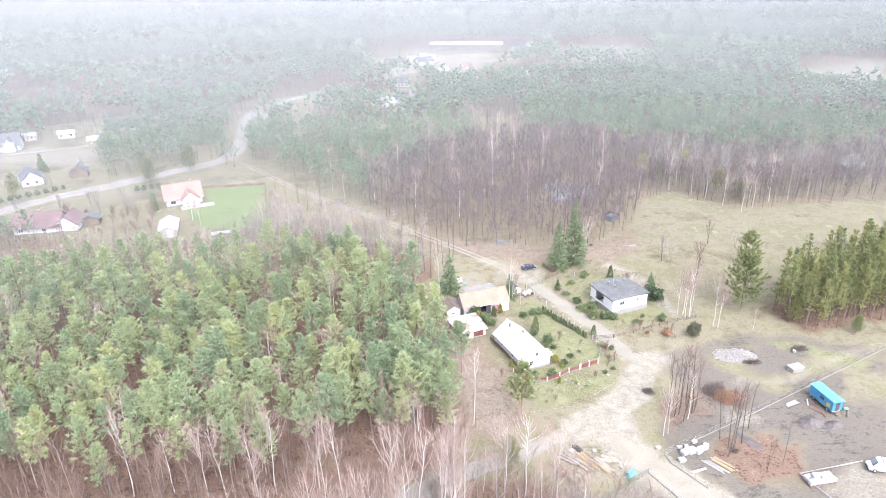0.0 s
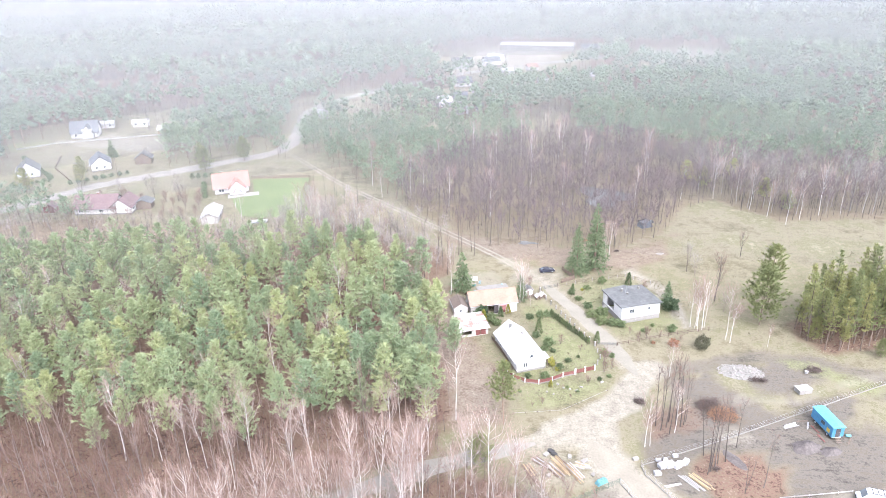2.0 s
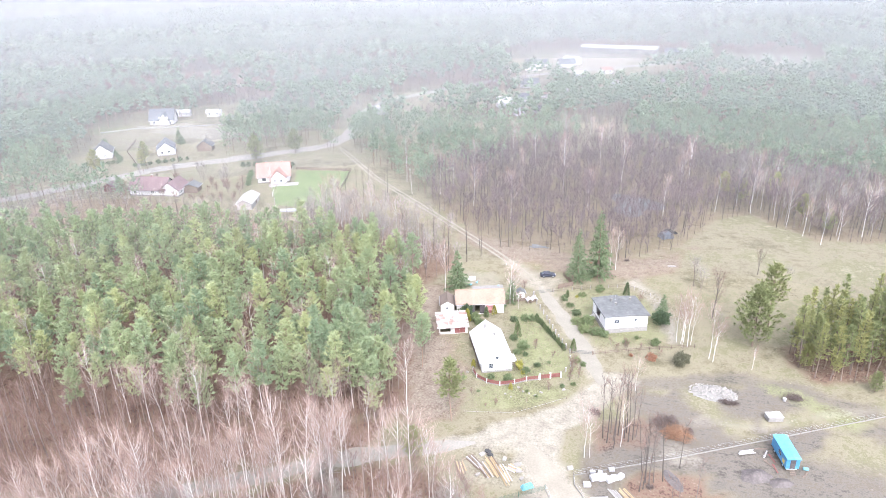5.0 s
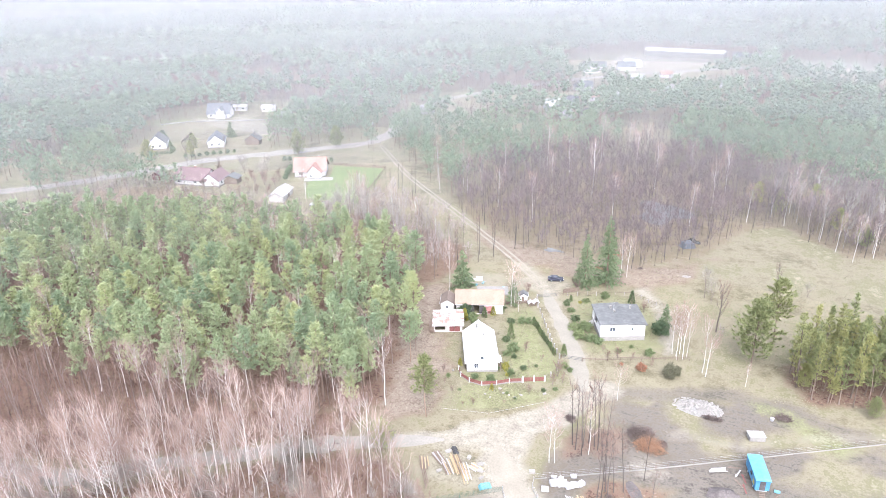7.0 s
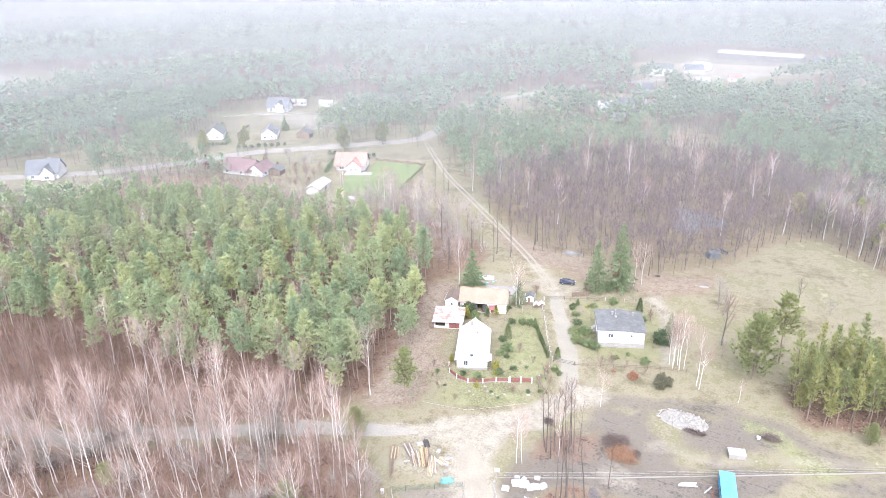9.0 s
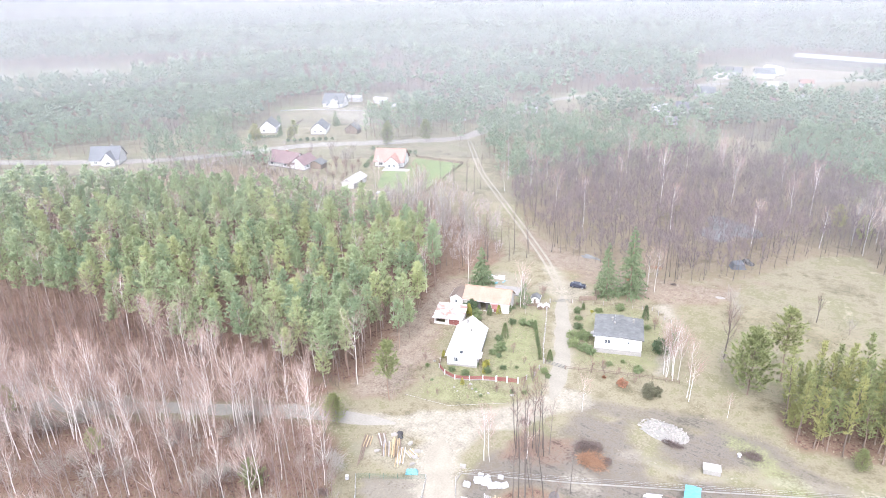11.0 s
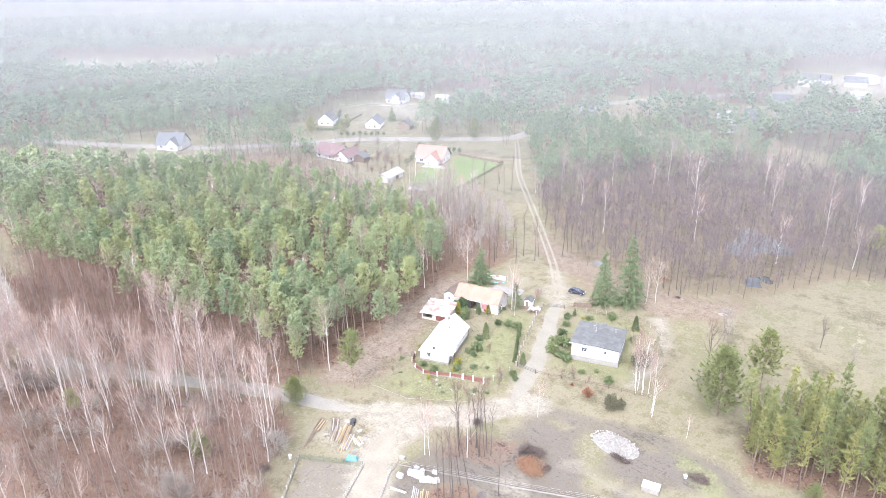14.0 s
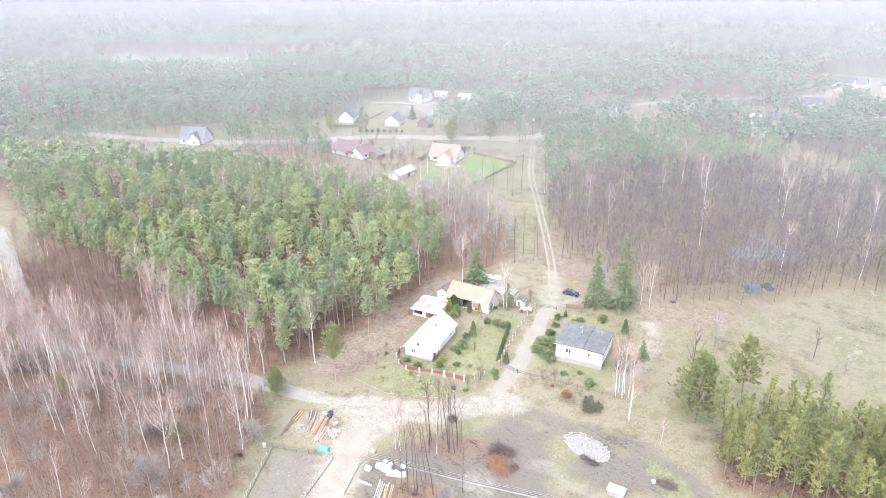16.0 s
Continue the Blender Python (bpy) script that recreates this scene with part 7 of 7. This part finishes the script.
for x, y in ((-13.4, 179.4), (-5.4, 178.4), (-14.7, 193), (-3.7, 192.7), (1.2, 192.3), (-16.4, 173.8), (-22.3, 189.9), (-9, 186), (-12, 176), (-7.4, 183), (-18, 184), (0.2, 195.5), (5.6, 200.4), (-10.5, 196), (-26, 196), (-2, 187), (8.2, 201.5), (-60, 238), (-57, 243), (-52, 236), (-48, 240), (-62, 232), (-54, 230), (-46, 233)):
    tall.plant(x, y, rng.uniform(0.7, 1.0), rng.uniform(0, 360), lean=rng.uniform(-4, 4), label="slender dark leafless alder beside the lane", group="alders by the lane")
oak = Kind("dark_bare_tree", [bare_shape(rng, 14, 0.34, 15, 16, 0.08, 0.25, 0.016, 0.04, stout=2.4)], M["wet_bark"], M["alder_twigs"], "tall dark leafless tree standing in the meadow", "tree")
oak.plant(68, 168.5, 0.95, 40)
oak.plant(82.3, 198.5, 0.55, 120, label="spreading dark leafless tree in the meadow")
for x, y, s in ((64.2, 186.4, 1.0), (66.0, 184.0, 0.8), (90.0, 196.0, 0.5), (69.0, 162.6, 0.6), (-100, 300, 0.9), (-120, 330, 1.0)):
    grey_tree.plant(x, y, s, rng.uniform(0, 360), label="spreading leafless grey tree in the meadow", group="meadow trees")
for x, y in scatter([(-12, 198), (-44, 212), (-60, 222), (-75, 214), (-60, 196), (-30, 190)], 4.0, rng):
    (birch if rng.rand() < 0.3 else grey_tree).plant(x, y, rng.uniform(0.6, 0.95), rng.uniform(0, 360), group="bare trees behind the farm")
for x, y in ((86, 251), (90, 256), (93, 246), (96, 240), (100, 233), (104, 226), (110, 231), (118, 236), (126, 238), (134, 240), (112, 246), (124, 250), (82, 258), (-8, 293), (3, 288), (13, 306), (24, 314), (32, 308), (52, 300), (96, 270), (-20, 270), (66, 280), (140, 252), (13, 312), (30, 296), (-28, 246), (-12, 236), (4, 226), (30, 240), (62, 262), (74, 250), (18, 262), (2, 262), (40, 276), (56, 240), (88, 264), (-46, 258), (112, 262)):
    birch.plant(x, y, rng.uniform(0.85, 1.1) if x > 80 else rng.uniform(1.0, 1.25), rng.uniform(0, 360), group="birches of the alder wood")
aspen = Kind("aspen_tree", [bare_shape(rng, h, 0.3, 15, 20, 0.06, 0.3, 0.009, 0.05, stout=1.2) for h in (15, 17, 13.5)], M["aspen_bark"], M["grey_twigs"], "tall leafless aspen with pale grey twigs", "tree", "aspens beside the meadow")
for x, y in scatter([(80, 254), (97, 240), (107, 232), (134, 237), (210, 244), (210, 270), (134, 266), (100, 272), (86, 280)], 6.0, rng, lambda x, y: value_noise(x, y, 11.0) > 0.3):
    aspen.plant(x, y, rng.uniform(0.6, 1.1), rng.uniform(0, 360), lean=rng.uniform(-3, 3))
for x, y, k in ((-58, 214, 0.8), (-52, 206, 0.9), (-47, 199, 0.85), (-40, 204, 0.7), (-34, 196, 0.9), (-26, 198, 0.8), (-20, 190, 0.85), (-14, 184, 0.75), (-30, 188, 0.8), (-64, 208, 0.7), (-44, 192, 0.9), (-22, 178, 0.8)):
    aspen.plant(x, y, k, rng.uniform(0, 360), lean=rng.uniform(-3, 3), group="pale trees behind the farm")
for x, y in ((100, 240), (108, 238), (95, 262), (84, 262), (77, 258)):
    big_pine.plant(x, y, rng.uniform(0.5, 0.75), rng.uniform(0, 360), label="green pine at the edge of the alder wood")

# ---- wet ground ----
def pond(x, y, rx, ry, seed, label, mat):
    n = 48
    a = np.linspace(0, 6.283, n, endpoint=False)
    r = 1 + 0.25 * np.sin(3 * a + seed) + 0.12 * np.sin(5 * a + 2 * seed)
    me = bpy.data.meshes.new("water")
    me.from_pydata([(x + rx * q * math.cos(t), y + ry * q * math.sin(t), 0.09) for t, q in zip(a, r)], [], [tuple(range(n))])
    me.materials.append(mat)
    tagged(new("water", me), label, "water", kind="structure")


water, n_, l_, p_ = node_mat("still pond water")
p_.inputs["Base Color"].default_value = (0.05, 0.05, 0.046, 1)
p_.inputs["Roughness"].default_value, p_.inputs["IOR"].default_value = 0.08, 1.5
wt = n_.new("ShaderNodeTexNoise")
wt.inputs["Scale"].default_value = 1.5
wb = n_.new("ShaderNodeBump")
wb.inputs["Strength"].default_value, wb.inputs["Distance"].default_value = 0.1, 0.02
l_.new(wt.outputs["Fac"], wb.inputs["Height"]), l_.new(wb.outputs["Normal"], p_.inputs["Normal"])
# pale greys put the sky's reflection into the water's colour
M["pale_water"] = surface("pond water, pale sky reflection in its colour", [(0.07, 0.072, 0.07), (0.12, 0.124, 0.122), (0.18, 0.185, 0.184)], 0.8, 0.15, 0.25, 0.05, spec=0.6)
pond(46, 250, 8.5, 11, 1.0, "pond between bare alders, sky reflection in its colour", M["pale_water"])
pond(17.5, 203.5, 3.0, 1.3, 2.0, "shallow flood water between alder stems, sky reflection in its colour", M["pale_water"])
pond(58, 226, 2.6, 2.0, 3.0, "small dark pool at the wood's edge", water)

# ---- at the edge of the meadow ----
heap("sand_patch", 58.6, 198.5, 4.2, 2.6, 0.45, M["lump_white"], "low pale sand heap in the meadow", "sand heap", 31, 10)
brush_heap(45.5, 199.1, 1.8, 1.4, 0.9, M["brush_dark"], "small dark heap of roots by the wood", 61, 160, 0.7)
brush_heap(37.2, 207.0, 4.4, 2.0, 0.5, M["brush"], "fallen branches lying by the alders", 62, 150, 1.6, 20)
brush_heap(33.9, 195.0, 3.2, 1.6, 0.45, M["brush"], "fallen branches lying by the spruces", 63, 120, 1.5, -15)
drum = thing("white_drum", pose(23.6, 88.4, 0), "white plastic drum on the grass", "drum")
part("body", add_tube(bmesh.new(), (0, 0, -0.05), (0, 0, 0.75), 0.32, 0.3, 14), M["white_film"], drum)
part("lid", add_tube(bmesh.new(), (0, 0, 0.752), (0, 0, 0.83), 0.33, 0.31, 14), M["plaster_white"], drum)

# ---- behind the barn ----
slab = thing("concrete_slab", pose(8.5, 170.0, 0, 0, 0, 20), "flat concrete slab behind the barn", "slab")
for i in range(3):
    for j in range(2):
        part("plate", box(-4.4 + 3.0 * i, -2.6 + 2.6 * j, -0.1, -1.46 + 3.0 * i, -0.04 + 2.6 * j, 0.16, bevel=0.02), M["stone"], slab)
ruin = thing("ruined_wall", pose(0.5, 174.0, 0, 0, 0, 25), "low ruined pale wall behind the barn", "wall")
for k in range(7):
    part("block", box(-3.5 + k, -0.2, -0.1, -2.52 + k, 0.2, rng.uniform(0.5, 1.4), bevel=0.03), M["plaster_old"], ruin)
for x, y, s in ((-2.0, 173.0, 1.0), (-0.6, 175.6, 0.8), (2.4, 172.4, 0.9), (4.6, 174.2, 0.7), (4.0, 168.4, 0.8), (10.4, 173.2, 0.6)):
    o = thing("scrap_heap", pose(x, y, 0, 0, 0, rng.uniform(0, 360)), "heap of pale scrap behind the barn", "scrap", "scrap behind the barn")
    for k in range(5):
        part("fragment", stone_lump(rng, 0.5 * s, 0.6), M["lump_white"] if k % 3 else M["tarp"], o).matrix_local = pose(rng.uniform(-0.9, 0.9), rng.uniform(-0.7, 0.7), 0.15)
for x, y in ((28.0, 124.4), (26.6, 124.8), (29.4, 124.0), (23.0, 123.0), (24.4, 122.2), (30.4, 125.4), (25.4, 126.0), (13.0, 129.0), (35.0, 127.6)):
    o = new("garden_stone", bpy.data.meshes.new("garden_stone"))
    bm = stone_lump(rng, rng.uniform(0.25, 0.5), 0.6)
    bm.to_mesh(o.data)
    bm.free()
    o.data.materials.append(M["lump_white"])
    o.location = (x, y, 0.05)
    tagged(o, "pale rounded stone on the rough lawn", "stone", "garden stones")

# ---- the village ----
gable_house("log_hut_building", -160, 284, 20, 7, 5.5, 2.6, 5.0, M["wood"], M["roof_grey"], "dark wooden hut with a steep roof", plinth=0, doors=[("front", 2.8, 3.8, 2.0)])
gable_house("long_shed_building", -96.5, 217.5, 106, 11.5, 5.6, 2.4, 3.8, M["plaster_old"], M["concrete"], "long shed with a pale grey roof", ridge="x", plinth=0, doors=[("front", 6, 8, 2.1)])
garage = gable_house("garage_building", -128, 227, 15, 6, 5, 2.4, 3.6, M["wood"], M["roof_grey"], "low dark garage beside the house", plinth=0, doors=[("front", 1.5, 4.0, 2.0)])
gable_house("red_hut_building", -162, 220, 10, 4, 3.4, 2.2, 3.4, M["wood_red"], M["roof_wine"], "small red garden hut", plinth=0, doors=[("front", 1.4, 2.3, 1.9)])
wing = gable_house("wing_house", -133.5, 223.5, 98, 9, 7.5, 2.8, 5.6, M["plaster_white"], M["roof_wine"], "side wing with a wine red tile roof", ridge="x", windows=[("front", 2, 3.4, 0.9, 2.1)], over=0.6)
gable_house("red_wing_house", -98.6, 245.6, 25, 6, 7, 3.0, 5.8, M["plaster_white"], M["roof_red"], "front wing with a bright red tile roof", windows=[("front", 1.2, 2.2, 0.8, 2.2), ("front", 3.6, 4.6, 0.8, 2.2)], over=0.5)
terrace = thing("terrace", pose(-95.5, 251, 0, 0, 0, 25), "pale paved terrace round the bungalow", "terrace", kind="structure")
for i in range(4):
    for j in range(4):
        part("paving_slab", box(-9 + 3 * i, -9.6 + 1.0 * j, -0.05, -6.04 + 3 * i, -8.64 + 1.0 * j, 0.13), M["concrete"], terrace)
gable_house("villa_wing_house", -214.5, 325.6, 22, 5, 5, 3.2, 7.0, M["plaster_white"], M["roof_slate"], "front gable wing of the new villa", windows=[("front", 1.4, 3.6, 3.4, 5.2)], over=0.4)
gable_house("slate_wing_house", -214.6, 176.4, 40, 5.5, 6, 3.2, 6.4, M["plaster_white"], M["roof_slate"], "front gable wing of the white house", windows=[("front", 1.6, 3.6, 0.9, 2.2)], over=0.4)
for x, y, a, w, d, h, mat, rf, lab in (
        (-103, 376, 20, 8, 6, 3.0, "plaster_white", "roof_white", "small white building beside the road"),
        (-41, 548, 10, 12, 9, 5.5, "plaster_white", "roof_grey", "two storey white house by the clearing"),
        (-17, 566, 20, 13, 10, 3.4, "plaster_white", "roof_slate", "white house with a pitched pale roof"),
        (66, 640, -8, 14, 9, 3.5, "plaster_old", "roof_slate", "low blue roofed shed beside the hall"),
        (84, 636, -8, 20, 8, 3.5, "plaster_old", "roof_white", "low pale shed beside the hall"),
        (-219, 348, 20, 9, 4, 2.5, "plaster_white", "roof_white", "low white shed in the builders' yard"),
        (-200, 352, 20, 8, 4, 2.5, "plaster_white", "roof_white", "low white shed in the builders' yard"),
        (-178, 338, 20, 7, 5, 2.5, "wood_new", "roof_white", "open wooden shelter in the yard"),
        (-23, 390, 30, 6, 5, 2.6, "plaster_white", "roof_white", "small white allotment hut among pines"),
        (-14, 398, 10, 5, 5, 2.6, "plaster_old", "roof_slate", "small allotment hut among pines"),
        (-18, 442, 40, 6, 5, 2.6, "plaster_white", "roof_red", "small red roofed allotment hut"),
        (-6, 452, 15, 6, 5, 2.6, "plaster_white", "roof_white", "small white allotment hut among pines"),
        (-34, 474, 25, 6, 5, 2.6, "plaster_white", "roof_slate", "small allotment hut among pines"),
        (8, 470, 60, 6, 5, 2.6, "plaster_old", "roof_wine", "small wine roofed allotment hut"),
        (24, 486, 30, 6, 5, 2.6, "plaster_white", "roof_white", "small white allotment hut among pines"),
        (40, 500, 10, 7, 5, 2.6, "plaster_white", "roof_slate", "small allotment hut among pines"),
        (58, 510, 50, 6, 5, 2.6, "plaster_white", "roof_white", "small white allotment hut among pines"),
        (-2, 520, 20, 8, 6, 2.8, "plaster_white", "roof_white", "white cottage by the far road"),
        (16, 540, 20, 8, 6, 2.8, "plaster_white", "roof_red", "red roofed cottage by the far road")):
    gable_house("village_building" if h < 5 else "village_house", x, y, a, w, d, h, h + d * 0.3, M[mat], M[rf], lab, ridge="x", plinth=0, windows=[("front", 1.0, 2.2, 0.9, 2.1), ("front", w - 2.4, w - 1.2, 0.9, 2.1)], group="far buildings")
fence("field_fence", [(-100, 263.5), (-75, 266.5), (-63.5, 221)], 3.0, (0.14, 1.3), [(0.15, 0.2, 0.04), (0.5, 0.2, 0.04), (0.9, 0.2, 0.04)], "dark board fence round the green field", M["wood"], M["wood"])
fence("field_fence", [(-237, 300), (-225, 312), (-165, 338)], 3.5, (0.12, 1.3), [(0.3, 0.5, 0.06)], "pale fence along the village plots", M["concrete"], M["concrete"])
fence("field_fence", [(-177, 254), (-196, 271), (-206, 290)], 3.0, (0.1, 1.3), [(0.2, 0.9, 0.05)], "dark board fence between village plots", M["wood"], M["wood"])
hedge_leaf = [bush_shape(rng, 2.0, 2.2, 160, 0.45, 2)]
hedge = Kind("hedge_bush", hedge_leaf, M["pine_bark"], M["needles_spruce"], "dense dark green hedge bush", "shrub", "village hedges")
for ax, ay, bx, by, n in ((-223, 286, -188, 257, 14), (-109, 238, -117, 254, 10), (-197, 246, -187, 254, 7), (-175, 251, -158, 266, 8), (-126, 262, -104, 268, 9)):
    for k in range(n):
        t = k / (n - 1)
        hedge.plant(ax + (bx - ax) * t + rng.uniform(-0.2, 0.2), ay + (by - ay) * t, rng.uniform(0.8, 1.15), rng.uniform(0, 360))
for x, y, s in ((-120, 240, 0.9), (-124, 246, 0.8), (-118, 234, 0.9), (-130, 238, 1.0), (-136, 244, 0.8), (-115, 232, 0.9), (-146, 240, 0.8), (-160, 236, 0.7), (-150, 290, 1.1), (-140, 288, 1.0), (-158, 284, 0.9), (-133, 296, 1.2), (-126, 300, 1.2), (-110, 360, 1.3), (-100, 352, 1.2), (-95, 362, 1.2)):
    grey_tree.plant(x, y, s, rng.uniform(0, 360), label="leafless garden tree in the village", group="village trees")
for x, y in scatter([(-150, 236), (-108, 236), (-102, 216), (-112, 212), (-140, 212), (-160, 214)], 4.2, rng, lambda x, y: (np.hypot(x + 143, y - 222) > 10) & (np.hypot(x + 130, y - 225) > 8)):
    twiggy.plant(x, y, rng.uniform(1.0, 1.9), rng.uniform(0, 360), label="leafless brown scrub between village plots", group="village scrub")
pole = thing("utility_pole", pose(-106, 312, 0), "wooden utility pole by the village road", "pole")
part("mast", add_tube(bmesh.new(), (0, 0, -0.5), (0, 0, 9.5), 0.16, 0.1), M["wood"], pole)
part("crossarm", box(-0.9, -0.07, 8.9, 0.9, 0.07, 9.05), M["wood"], pole)
part("transformer", box(-0.4, 0.18, 7.2, 0.4, 0.75, 8.3, bevel=0.05), M["steel"], pole)
for x, y in ((-118, 392), (-85, 455), (-60, 495), (-24, 533), (-160, 262), (-202, 205)):
    o = thing("utility_pole", pose(x, y, 0), "wooden utility pole by the village road", "pole", "poles along the road")
    part("mast", add_tube(bmesh.new(), (0, 0, -0.5), (0, 0, 9.0), 0.15, 0.1), M["wood"], o)
    part("crossarm", box(-0.8, -0.06, 8.5, 0.8, 0.06, 8.64), M["wood"], o)
panel = thing("field_cover", pose(-78, 215, 0, 0, 0, 20), "pale cover lying on the field's edge", "cover")
for k in range(3):
    part("sheet", box(-3 + 2.05 * k, -1.3, 0.0, -1 + 2.05 * k, 1.3, 0.45, bevel=0.05), M["white_film"], panel)
dugout = thing("pool_hide", pose(57, 221, 0, 0, 0, 30), "dark blue grey shelter beside the pool", "shelter")
part("cover", add_prism(bmesh.new(), [(-2.2, 0.0), (-1.4, 1.5), (1.4, 1.7), (2.2, 0.0)], -1.6, 1.6), M["roof_dark"], dugout)
for s in (-1.9, 1.9):
    part("pole", add_tube(bmesh.new(), (s, -1.7, 0), (s * 0.7, -1.7, 1.9), 0.06, 0.05, 6), M["wood"], dugout)

# ---- dry grass ----
M["grass"] = surface("dry grass tufts", [(0.12, 0.112, 0.07), (0.155, 0.142, 0.094), (0.195, 0.176, 0.12), (0.145, 0.148, 0.085)], 0.5, 0.1, 0.9, 0, pick="island")
gp = []
for poly, n in ((MEADOW, 5200), ([(12, 112), (40, 128), (36, 142), (20, 168), (8, 166), (-2, 150), (8, 130)], 2600), ([(38, 144), (64, 152), (60, 178), (40, 184), (26, 178)], 1800), ([(-12, 198), (20, 186), (30, 196), (-8, 210), (-60, 258), (-64, 230)], 1500), ([(20, 84), (36, 78), (24, 92), (16, 96), (22, 105), (8, 98)], 400)):
    xs, ys = [p[0] for p in poly], [p[1] for p in poly]
    px, py = rng.uniform(min(xs), max(xs), n * 2), rng.uniform(min(ys), max(ys), n * 2)
    ok = inside(px, py, poly) & (value_noise(px, py, 4.0) > 0.35)
    for line, half in ((LANE, 2.2), (ROAD_EAST, 4.5), (ROAD_SOUTH, 4), (ROAD_WEST, 3.4)):
        ok &= edge_distance(px, py, line, False) > half
    gp.append(np.c_[px[ok], py[ok]][:n])
gp = np.concatenate(gp)
gb = np.repeat(np.c_[gp, np.full(len(gp), -0.08)], 4, 0)
gb[:, :2] += rng.normal(0, 0.12, (len(gb), 2))
gt = gb + np.c_[rng.normal(0, 0.16, (len(gb), 2)), rng.uniform(0.18, 0.38, len(gb))]
tagged(new("grass_tuft", mesh_of("grass_tuft", *blades(gb, gt, np.full(len(gb), 0.11), rng, 3.0), M["grass"])), "dry straw coloured grass tufts", "grass", kind="stuff")
